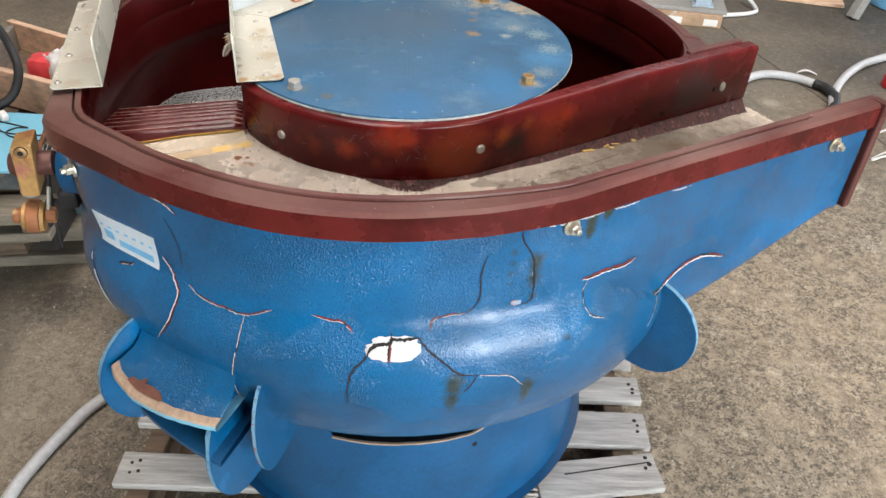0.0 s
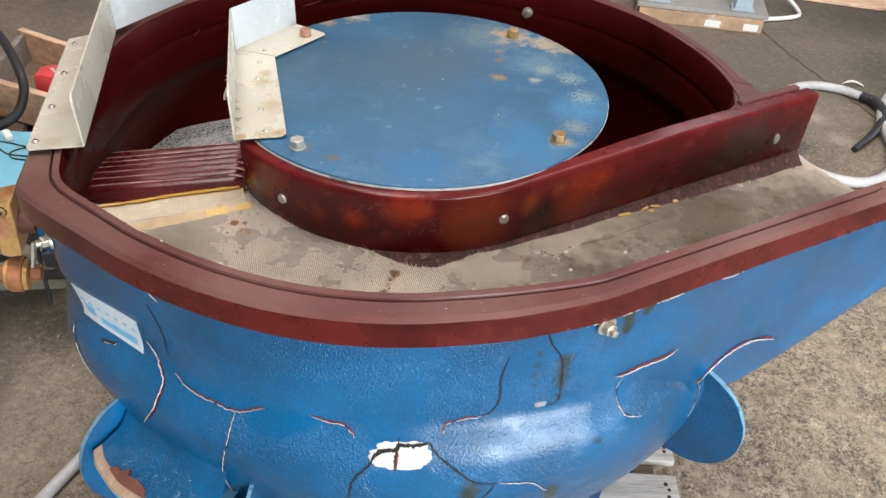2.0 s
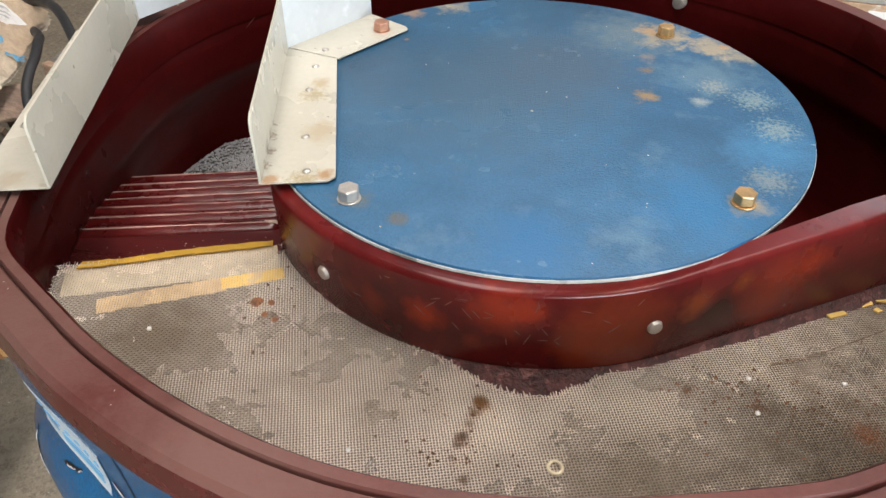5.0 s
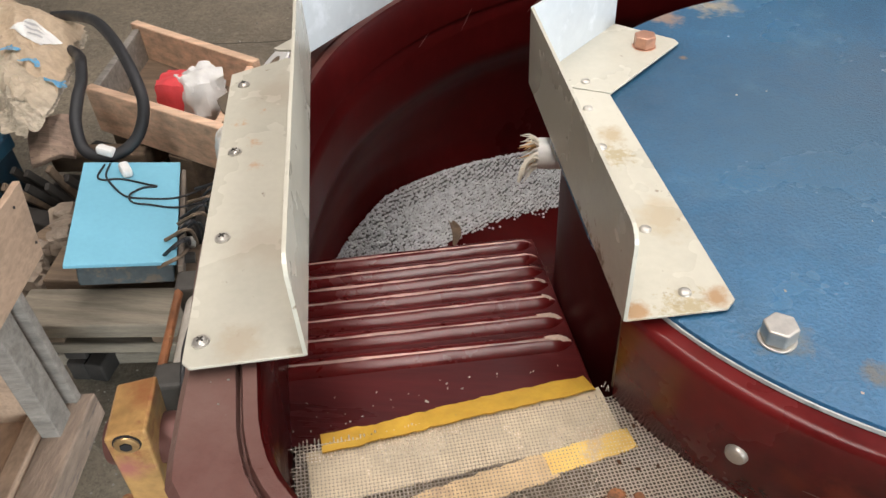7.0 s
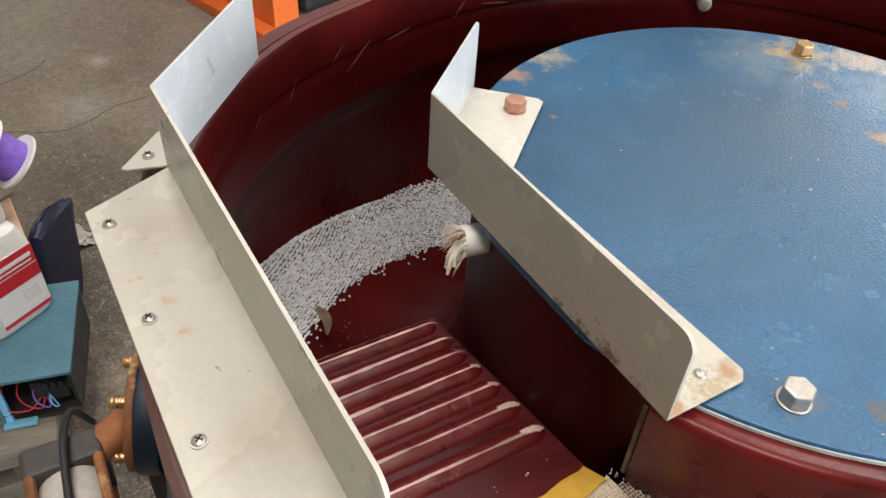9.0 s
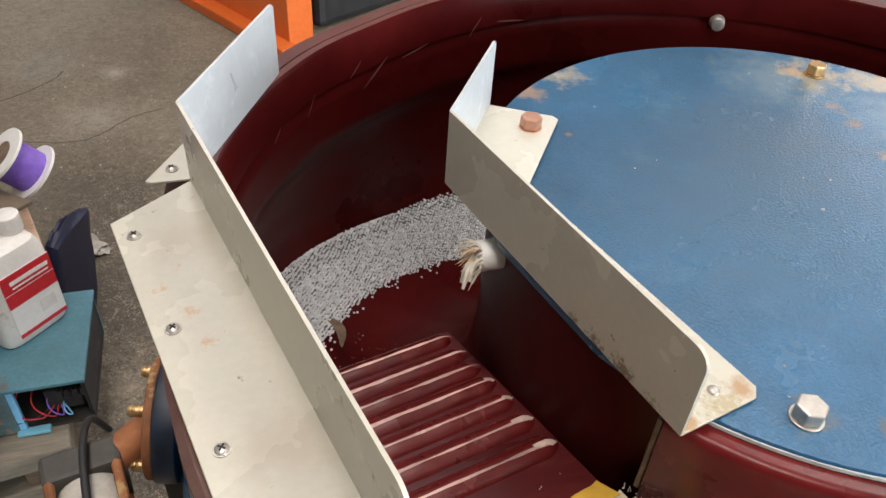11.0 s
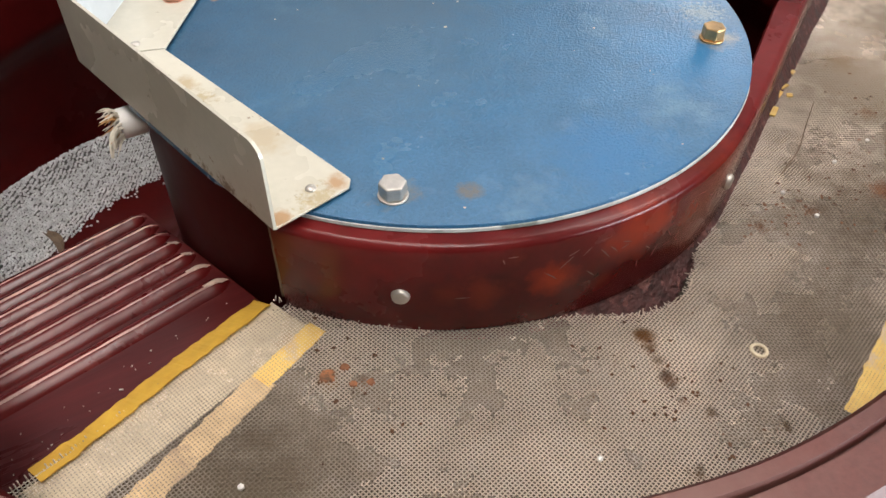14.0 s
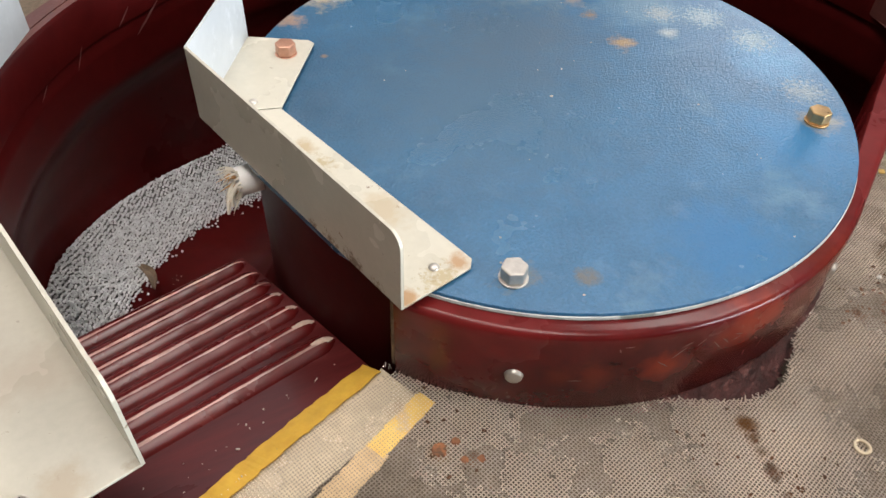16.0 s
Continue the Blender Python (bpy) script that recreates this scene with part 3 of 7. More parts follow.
wall("wall_south", pose(X0, Y0, 0), 12, [(7.0, 11.2, 0, 3.6)])
wall("wall_north", pose(X0, Y1, 0), 12, [])
wall("wall_west", pose(X0, Y0, 0, 0, 0, 90), 14, [])
wall("wall_east", pose(X1, Y0, 0, 0, 0, 90), 14, [(8.4, 12.0, 0.3, 3.5)])
roof = bmesh.new()
for xa, xb in ((-5.1, -1.1), (-0.1, 2.1), (3.1, 7.1)):
    add_box(roof, pose((xa + xb) / 2, 1, TOP + 0.1), (xb - xa, 14.4, 0.2))
for xa in (-0.6, 2.6):
    for ya, yb in ((-6.2, -3.1 if xa < 0 else -2.9), (1.9 if xa < 0 else 2.1, 3.3), (6.7, 8.2)):
        add_box(roof, pose(xa, (ya + yb) / 2, TOP + 0.1), (1.0, yb - ya, 0.2))
tagged(part("ceiling", roof, WALLM), "plain pale workshop ceiling with openings for unseen roof lights", "ceiling", kind="structure")

# ---- the vibratory finishing bowl ----
machine = thing("vibratory_finishing_bowl", (0, 0, 0.13), "cracked blue vibratory finishing bowl with dark red lining", "finishing machine")

# inner radius of the outer wall by angle, clockwise spiral with a corner beside the gate
RAD = [(-62, 0.4865), (-66, 0.482), (-72, 0.478), (-80, 0.477), (-99, 0.4835), (-109, 0.4845), (-120, 0.489), (-131, 0.497), (-137, 0.507), (-141, 0.517),
       (-144, 0.517), (-147, 0.511), (-150, 0.504), (-158, 0.497), (-170, 0.491), (-180, 0.490), (-190, 0.497), (-196, 0.502), (-205, 0.502), (-221, 0.498),
       (-232, 0.488), (-250, 0.487), (-300, 0.488), (-340, 0.488), (-364, 0.485)]
RAD = sorted(RAD)


def wall_r(a):
    """Smoothed inner radius at the angle a, between -364 and -62 degrees."""
    return sum(lerp_table(a + d, RAD) for d in (-2, -1, 0, 1, 2)) / 5


def polar(r, a, z):
    return Vector((r * math.cos(radians(a)), r * math.sin(radians(a)), z))


CH = Vector((0.8675, 0.4975, 0))            # direction of the discharge chute
CN = Vector((0.4975, -0.8675, 0))           # its outward side
ARC = [-62 - i * 1.5 for i in range(202)]   # clockwise from the chute round to the divider
SHELL = [(0.36, -0.25), (0.40, -0.20), (0.43, -0.155), (0.455, -0.105), (0.48, -0.066), (0.50, -0.040), (0.52, -0.018), (0.54, -0.002), (0.56, 0.010), (0.60, 0.024), (0.64, 0.033), (0.67, 0.0365), (0.69, 0.0362), (0.71, 0.0335), (0.725, 0.0295),
         (0.737, 0.0245), (0.748, 0.0180), (0.757, 0.0115), (0.765, 0.0060), (0.772, 0.0025), (0.782, 0.0005), (0.80, 0.0), (0.92, 0.0)]
SHELL_OFF = 0.030


def shell_r(a, z):
    """Outer radius of the blue shell."""
    b = a if a <= -62 and a >= -364 else None
    top = (wall_r(b) if b is not None else 0.4845) + SHELL_OFF + 0.009 * math.exp(-((a + 139) / 8) ** 2)
    w = min(1, max(0, (z - 0.58) / 0.25))
    return 0.514 + (top - 0.514) * w + lerp_table(z, SHELL)


ORG = polar(0.4865, -62, 0)
CLEN = 0.588
PO = ORG + CN * 0.0285
CA = math.degrees(math.atan2(CN.y, CN.x))
CHUTE_LOW = [(-0.05, 0.80), (0.0, 0.795), (0.10, 0.755), (0.20, 0.700), (0.28, 0.680), (0.35, 0.696), (0.43, 0.721), (0.546, 0.759), (0.60, 0.765)]


def outer_r(a, z):
    """Outer radius of the blue skin: the shell, and the chute's flat side where it stands out from it."""
    rs = shell_r(a, z)
    if a <= -62:
        return rs
    rp = (PO @ CN) / math.cos(radians(a - CA))
    u = (polar(rp, a, 0) - PO) @ CH
    zt = lerp_table(u, CHUTE_LOW)
    t = min(1, max(0, (z - zt + 0.055) / 0.055))
    t = t * t * (3 - 2 * t)
    return max(rs, rs + (rp - rs) * t) if t < 1 else rp


def shell_point(a, z, out=0.0):
    return polar(outer_r(a, z) + out, a, z)


ZS = [0.40 + 0.01 * i for i in range(28)] + [0.68 + 0.005 * i for i in range(24)] + [0.80 + 0.01 * i for i in range(13)]
rows = [[shell_point(a, z) for z in ZS] for a in [-13 - 0.7 * i for i in range(70)] + ARC[:199]]
shell = part("shell", grid(rows), BLUE, machine, "cracked hammered blue paint", smooth=True)
rows = [[shell_point(a, z) for z in ZS if z < 0.66] for a in [-13 + 1.5 * i for i in range(7)]]
part("lower_shell", grid(rows), BLUE, machine, smooth=True)

# inner lining of the trough
LINING = [(0.66, -0.10), (0.663, -0.06), (0.672, -0.026), (0.69, 0.004), (0.715, 0.018), (0.745, 0.024), (0.775, 0.022), (0.80, 0.016), (0.818, 0.009), (0.828, 0.003), (0.834, 0.0005), (0.84, 0.0), (0.885, 0.0), (0.896, 0.004), (0.94, 0.004)]


def sink(a, z):
    """The trough winds downwards: height z of the plain section, lowered at the angle a."""
    a = a - 360 if a > 0 else a
    drop = lerp_table(a, [(-364, 0.075), (-238, 0.075), (-222, 0.045), (-203, 0.0)])
    return z - drop * min(1, max(0, (0.80 - z) / 0.06))


def lining_row(a, r, zmax):
    row = [polar(q, a, sink(a, z)) for q, z in ((0.272, 0.76), (0.278, 0.72), (0.293, 0.69), (0.33, 0.668), (0.36, 0.662))]
    return row + [polar(r + lerp_table(z, LINING), a, sink(a, z)) for z in [0.66 + 0.007 * i for i in range(41)] if z < zmax]


part("lining", grid([lining_row(a, wall_r(a), 9) for a in ARC]), RED, machine, "glossy dark red urethane lining", smooth=True)
part("lower_lining", grid([lining_row(-62 + i * 2, 0.484, 0.78) for i in range(30)]), RED, machine, smooth=True)

# rim: a broad outer band and a narrow inner lip with a groove between them
def rim_section(o, n, w, lip):
    """Cross section of the rim at o (inner top edge), n outwards, w wide."""
    pts = [(0.0, -0.05), (0.0, -0.004), (0.003, 0.0)]
    pts += [(0.011, 0.0), (0.0125, -0.003), (0.013, -0.009), (0.0145, -0.009), (0.0155, -0.002)] if lip else [(0.008, 0.0), (0.009, 0.0), (0.0105, -0.0005), (0.0125, -0.001), (0.0145, -0.0015)]
    pts += [(w - 0.005, -0.002), (w, -0.007), (w + 0.001, -0.04), (w - 0.004, -0.044), (0.012, -0.044)]
    return [o + n * u + Vector((0, 0, v)) for u, v in pts]


def rim_w(a):
    return lerp_table(a, [(-364, 0.034), (-240, 0.035), (-200, 0.040), (-158, 0.0435), (-152, 0.0455), (-150, 0.049), (-147, 0.052), (-144.5, 0.0555), (-142.5, 0.051), (-140, 0.048), (-130, 0.044), (-75, 0.042), (-62, 0.034)])


rim_rows = []
for i in range(40, 0, -1):
    p = ORG + CH * (CLEN * i / 40) + Vector((0, 0, 0.948))
    rim_rows.append(rim_section(p, CN, 0.0315 + 0.0025 * max(0, 1 - i / 12), i < 30))
for a in ARC[:201]:
    n = polar(1, a, 0)
    wob = 0.0015 * noise.noise(Vector((a * 0.07, 3, 0)))
    rim_rows.append(rim_section(polar(wall_r(a), a, 0.948 + wob), n, rim_w(a), True))
rim = part("rim", grid(rim_rows), RED_RIM, machine, "dusty brownish red urethane rim with a painted front sheen", smooth=True)
RED_FACE = mat("scuffed_red_urethane", (0.090, 0.009, 0.008), 0.27, rvar=0.14, var=0.5, scale=11, fine=90, bump=0.08, spec=0.4, spots=(0.17, 0.02, 0.014), spot_at=0.62, spot_scale=6, spot_soft=0.2,
               patches=[((0.55, -0.27, 0.91), 0.012, (0.36, 0.05, 0.03), 2.0), ((0.60, -0.235, 0.91), 0.014, (0.36, 0.05, 0.03), 2.2), ((0.65, -0.21, 0.912), 0.014, (0.36, 0.05, 0.03), 2.2)])
rim.data.materials.append(RED_FACE)
rim.data.materials.append(RED)
side_of = len(rim_rows[0]) - 1
for f in rim.data.polygons:
    if f.index % side_of >= 9:
        f.material_index = 1
    elif f.index % side_of < 2:
        f.material_index = 2

# discharge chute: front panel, belly, end flange and lining
base_m = Matrix.Translation(PO) @ pose(0, 0, 0, 0, 0, math.degrees(math.atan2(CH.y, CH.x)))
part("chute_lining", box(base_m @ pose(CLEN / 2 - 0.004, 0.019, 0.868), (CLEN, 0.018, 0.145), 0.002), RED, machine)
part("chute_flange", box(base_m @ pose(CLEN - 0.002, 0.006, 0.853), (0.016, 0.030, 0.190), 0.003), RED_RIM, machine, "red urethane end flange")

# hub with its lid
HUB = 0.293
part("hub", cyl(pose(0, 0, 0.76), 0.272, 0.36, 96), mat("matt_red_urethane", (0.05, 0.005, 0.005), 0.45, var=0.35, scale=6, fine=60, bump=0.05, spec=0.15), machine, smooth=True)
lid = bmesh.new()
add_cyl(lid, pose(0.003, 0.0055, 0.941), 0.2845, 0.006, 128, bevel=0.0015)
bmesh.ops.bisect_plane(lid, geom=lid.verts[:] + lid.edges[:] + lid.faces[:], plane_co=(-0.231, -0.199, 0), plane_no=(-0.969, -0.246, 0), clear_outer=True)
bmesh.ops.holes_fill(lid, edges=[e for e in lid.edges if e.is_boundary])
lid_ob = part("lid", lid, DISC, machine, "faded blue painted steel lid with rust stains and painted sheen", smooth=True)

LID_EDGE = mat("pale_lid_edge", (0.50, 0.52, 0.50), 0.5, var=0.3, scale=30, bump=0.1, spots=(0.20, 0.22, 0.20), spot_at=0.55, spot_scale=24)
rows = [[Vector((0.003, 0.0055, 0)) + polar(r, a, z) for r, z in ((0.2835, 0.9376), (0.2853, 0.9380), (0.2853, 0.9406), (0.2843, 0.9410))] for a in range(-138, 163, 2)]
part("edge_band", grid(rows), LID_EDGE, lid_ob, "pale lid edge", smooth=True)

# front lining of the hub, running on as the divider of the chute
DV = Vector((0.8517, 0.524, 0))
DN = Vector((0.524, -0.8517, 0))
face = [polar(1, a, 0) for a in range(-142, -57, 2)]
sec = []
for n in face:
    sec.append((n * HUB, n))
p0 = face[-1] * HUB
for i in range(1, 31):
    sec.append((p0 + DV * (0.545 * i / 30), DN))


def hub_section(p, n, top, thick):
    pts = [(0.030, 0.66), (0.030, 0.819), (0.010, 0.832), (-0.0025, 0.8475), (-0.001, 0.851), (0.0, top - 0.030), (0.0005, top - 0.011)]
    pts += [(-0.0055 + 0.006 * math.cos(radians(k)), top - 0.0065 + 0.0065 * math.sin(radians(k))) for k in (8, 25, 42, 60, 76, 90)]
    pts += [(-thick + 0.002, top), (-thick, top - 0.003), (-thick, 0.66)]
    return [p + n * u + Vector((0, 0, v)) for u, v in pts]


rows = [hub_section(p, n, 0.9375 + 0.0105 * min(1, max(0, (i - 34) / 22)) ** 1.5, 0.016 + 0.010 * min(1, max(0, (i - 40) / 12))) for i, (p, n) in enumerate(sec)]
hv, _, hf = grid(rows)
k = len(rows[0])
hf += [tuple(range(k)), tuple(range(len(hv) - 1, len(hv) - k - 1, -1))]
divider = part("divider", (hv, [], hf), RED_HUB, machine, "scuffed red urethane wall with orange worn patches", smooth=True)
ADHESIVE = mat("rough_dark_adhesive", (0.075, 0.026, 0.024), 0.6, var=0.7, scale=60, fine=160, bump=0.9, dist=0.006, spots=(0.19, 0.08, 0.07), spot_at=0.56, spot_scale=85, spot_soft=0.05)
divider.data.materials.append(ADHESIVE)
for f in divider.data.polygons:
    if f.index < (len(rows) - 1) * (k - 1) and f.index % (k - 1) < 3:
        f.material_index = 1

# flat web that ties the end of the rim to the divider, and a strip along the divider's back
part("rim_web", prism([(0.462, -0.030), (0.480, -0.019), (0.535, 0.016), (0.533, 0.030), (0.521, 0.058), (0.489, 0.068), (0.484, 0.02), (0.479, -0.012)], 0.905, 0.9468, 0.002), RED_RIM, machine, "dusty red web between rim and divider")
part("rim_tip", prism([(0.489, 0.095), (0.518, 0.074), (0.523, 0.056), (0.496, 0.066)], 0.925, 0.9475, 0.002), RED_RIM, machine)
bs0, bs1 = p0 + DV * 0.405 - DN * 0.032, p0 + DV * 0.532 - DN * 0.032
part("backing_strip", box(Matrix.Translation((bs0 + bs1) / 2 + Vector((0, 0, 0.9285))) @ pose(0, 0, 0, 0, 0, math.degrees(math.atan2(DV.y, DV.x))), ((bs1 - bs0).length, 0.013, 0.046), 0.003), RED_RIM, machine, "dusty red strip along the divider")

# ramp with ribs
RA0, RA1 = Vector((-0.238, -0.168, 0.8405)), Vector((-0.475, -0.245, 0.8405))   # upper edge, at hub and at outer wall
RB0, RB1 = Vector((-0.293, 0.063, 0.783)), Vector((-0.536, 0.012, 0.774))      # lower edge
def ramp_point(t, s, up=0.0):
    """A point of the ramp: t from the lower to the upper edge, s from the hub to the outer wall."""
    return RB0.lerp(RA0, t).lerp(RB1.lerp(RA1, t), s) + Vector((0, 0, 0.0015 * math.sin(math.pi * t) + up))


CREAMY = (0.48, 0.34, 0.25)
RIB_AT = [0.048, 0.166, 0.266, 0.370, 0.486, 0.607, 0.738]
ENDS = [(tuple(ramp_point(RIB_AT[k], s, 0.008)), r, CREAMY, 0.7) for k, s, r in ((6, 0.05, 0.011), (5, 0.05, 0.010), (4, 0.04, 0.006), (3, 0.04, 0.004))]
RIB = mat("worn_rib_urethane", (0.10, 0.009, 0.009), 0.26, rvar=0.08, var=0.3, scale=8, fine=80, bump=0.05, spec=0.40, spots=(0.17, 0.035, 0.03), spot_at=0.60, spot_scale=20, spot_soft=0.15)
RED_RAMP = mat("dusty_ramp_urethane", (0.080, 0.012, 0.012), 0.33, rvar=0.12, var=0.45, scale=7, fine=60, bump=0.06, spec=0.3, spots=(0.13, 0.045, 0.042), spot_at=0.60, spot_scale=14, spot_soft=0.25, stretch=(0.5, 3.0, 1))
# pale crest colour holds both wear and the ribs' bright highlight line
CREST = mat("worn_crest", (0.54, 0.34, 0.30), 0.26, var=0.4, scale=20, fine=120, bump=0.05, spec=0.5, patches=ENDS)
WORN_END = mat("bare_pale_urethane", (0.52, 0.39, 0.32), 0.4, var=0.2, scale=60, fine=200, bump=0.05)
ramp_rows = []
for i in range(41):
    t = i / 40
    ramp_rows.append([ramp_point(t, 0, -0.035) + Vector((0.004, 0, 0)), ramp_point(t, 0, -0.006), ramp_point(t, 0.008, -0.001)] + [ramp_point(t, s) for s in (0.03, 0.3, 0.6, 1)])
ramp_rows.insert(0, [p + Vector((0.004, 0.012, -0.12)) for p in ramp_rows[0]])
ramp = part("ramp", grid(ramp_rows), RED_RAMP, machine, "ribbed dark red ramp", smooth=True)
for k, c in enumerate(RIB_AT):
    rows, crest = [], []
    for j in range(61):
        s = 0.02 + 0.98 * j / 60
        end = min(1, (j + 0.4) / 3) ** 0.6
        wear = 1 + 0.06 * noise.noise(Vector((s * 14, k * 3.1, 0)))

        def at(q, up):
            return ramp_point(c - max(0, 0.115 * c - 0.015) * 1.04 * s + 0.0112 * end * q / 0.225, s, up - 0.001 + 0.0082 * end * wear * max(0, 1 - q * q) ** 0.75)

        rows.append([at(q, 0) for q in (-1, -0.9, -0.7, -0.45, -0.2, 0, 0.2, 0.45, 0.7, 0.9, 1)])
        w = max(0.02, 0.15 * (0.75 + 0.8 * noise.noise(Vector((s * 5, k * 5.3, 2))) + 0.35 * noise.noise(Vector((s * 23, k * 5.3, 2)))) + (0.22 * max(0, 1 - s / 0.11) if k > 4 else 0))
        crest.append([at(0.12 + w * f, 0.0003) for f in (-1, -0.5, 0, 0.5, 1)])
    if k > 2:
        worn_end = []
        for j in range(9):
            f = j / 8
            s = 0.030 + (0.075 if k > 4 else 0.035) * (1 - f)
            end = min(1, ((s - 0.02) / 0.98 * 60 + 0.4) / 3) ** 0.6
            wear, wide = 1.0, (0.16 + 0.28 * f) * (1 + 0.5 * noise.noise(Vector((j * 0.9, k * 2.0, 1))))
            worn_end.append([at(-0.10 + wide * q * 1.3, 0.0005) for q in (-0.35, 0, 0.35, 0.7, 1)])
    rib = part("rib", grid(rows), RIB, ramp, "rounded rib with a worn crest and a painted highlight", smooth=True)
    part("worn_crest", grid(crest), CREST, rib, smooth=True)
    if k > 2:
        part("worn_end", grid(worn_end), WORN_END, rib, "pale scooped end worn bare", smooth=True)


# screen of woven wire over a dusty tray
def screen_z(x):
    return 0.845 - 0.030 * x


def in_screen(x, y, grow=0.0):
    a = math.degrees(math.atan2(y, x))
    r = math.hypot(x, y)
    if r < HUB - 0.004 + 0.030 * math.exp(-((a + 84) / 11) ** 2) + 0.003 * noise.noise(Vector((x * 60, y * 60, 0))) + grow:
        return False
    if x > 0.15 and (x - 0.152) * DN.x + (y + 0.2505) * DN.y < 0.0 + grow:
        return False
    if (x - ORG.x) * CN.x + (y - ORG.y) * CN.y > -0.004 - grow:
        return False
    if a < -58 and a > -180 and r > wall_r(max(-364, min(-62, a))) - 0.002 - grow:
        return False
    if a > 90:
        return False
    cx, cy = RA1.x - RA0.x, RA1.y - RA0.y
    if (x - RA0.x) * cy - (y - RA0.y) * cx > -0.0125 * math.hypot(cx, cy) * (1 if x > -0.442 else 0.4):
        return False
    ex, ey = x - 0.62, y - 0.03
    return ex * 0.84 + ey * 0.54 < 0.02


def wires(pitch, r, angle, cross, phase):
    """Wires over the screen's outline, waving over and under the wires that cross them, with uneven ends."""
    c, s = math.cos(radians(angle)), math.sin(radians(angle))
    verts, faces = [], []
    for i in range(-int(0.9 / pitch), int(0.9 / pitch)):
        off = i * pitch
        run, start = [], None
        for k in range(-450, 451):
            u = k * 0.002
            x, y = u * c - off * s, u * s + off * c
            good = in_screen(x, y)
            if good and start is None:
                start = u
            if not good and start is not None:
                run.append((start, u))
                start = None
        for a, b in run:
            if b - a < 0.006:
                continue
            a -= random.uniform(-0.001, 0.005)
            b += random.uniform(-0.001, 0.005)
            n = max(2, int((b - a) / cross))
            base = len(verts)
            for k in range(n + 1):
                u = (math.floor(a / cross) + k) * cross
                u = min(max(u, a), b)
                x, y = u * c - off * s, u * s + off * c
                wave = 0.00050 * math.cos(math.pi * (u / pitch + i + phase))
                z = screen_z(x) + 0.003 * noise.noise(Vector((x * 9, y * 9, 1))) + wave
                for du, dz in ((r, 0), (0, r), (-r, 0), (0, -r)):
                    verts.append((x - du * s, y + du * c, z + dz))
            for k in range(n):
                q = base + k * 4
                faces += [(q + j, q + (j + 1) % 4, q + 4 + (j + 1) % 4, q + 4 + j) for j in range(4)]
    return verts, [], faces


screen = part("screen", wires(0.0025, 0.00050, 18, 0.00125, 0), WIRE, machine, "woven steel wire screen with dirt and frayed edge")
screen["kind"] = "stuff"
part("cross_wire", wires(0.0025, 0.00050, 108, 0.00125, 1), WIRE, screen)["kind"] = "stuff"
tv, tf, idx = [], [], {}
STEP = 0.004
for i in range(-130, 190):
    for j in range(-125, 25):
        x, y = (i + 0.5) * STEP, (j + 0.5) * STEP
        if in_screen(x, y, -0.004):
            q = []
            for du, dv in ((0, 0), (1, 0), (1, 1), (0, 1)):
                key = (i + du, j + dv)
                if key not in idx:
                    idx[key] = len(tv)
                    X, Y = key[0] * STEP, key[1] * STEP
                    tv.append((X, Y, screen_z(X) - 0.0120 + 0.003 * noise.noise(Vector((X * 9, Y * 9, 1)))))
                q.append(idx[key])
            tf.append(tuple(q))
part("tray", (tv, [], tf), TRAY, machine, "brown dusty tray under the screen", smooth=True)
DUST = mat("beige_dust", (0.115, 0.091, 0.065), 0.9, var=0.25, scale=14, fine=160, bump=0.3, dist=0.003, spots=(0.10, 0.073, 0.046), spot_at=0.54, spot_scale=22, spot_soft=0.25, patches=[((0.38, -0.20, 0.83), 0.15, (0.165, 0.130, 0.092), 0.7), ((0.52, -0.13, 0.83), 0.12, (0.16, 0.125, 0.088), 0.7)] + [(c, r * 1.2, k, g) for c, r, k, g in DIRT])


def dust_up(x, y):
    """Height of the settled dust against the wires."""
    far = min(1, max(0, (x + 0.03) / 0.24))
    far = far * far * (3 - 2 * far) * (1 - 0.62 * min(1, max(0, (x - 0.26) / 0.14)))
    n1 = noise.noise(Vector((x * 11, y * 11, 5))) + 0.5 * noise.noise(Vector((x * 34, y * 34, 5)))
    spot = sum(math.exp(-((x - a) ** 2 + (y - b) ** 2) / c ** 2) for a, b, c in ((-0.185, -0.25, 0.03), (0.01, -0.345, 0.025), (-0.03, -0.41, 0.05), (0.30, -0.20, 0.05), (0.25, -0.25, 0.03)))
    return -0.0066 + 0.0052 * far + (0.0004 + 0.0006 * far) * n1 + 0.0022 * min(1, spot)


dv, df, idx = [], [], {}
for i in range(-130, 190):
    for j in range(-125, 25):
        x, y = (i + 0.5) * STEP, (j + 0.5) * STEP
        if in_screen(x, y, 0.001):
            q = []
            for du, dv_ in ((0, 0), (1, 0), (1, 1), (0, 1)):
                key = (i + du, j + dv_)
                if key not in idx:
                    idx[key] = len(dv)
                    X, Y = key[0] * STEP, key[1] * STEP
                    dv.append((X, Y, screen_z(X) + dust_up(X, Y) + 0.003 * noise.noise(Vector((X * 9, Y * 9, 1)))))
                q.append(idx[key])
            df.append(tuple(q))
part("dust", (dv, [], df), DUST, machine, "beige dust settled in the wire", smooth=True)


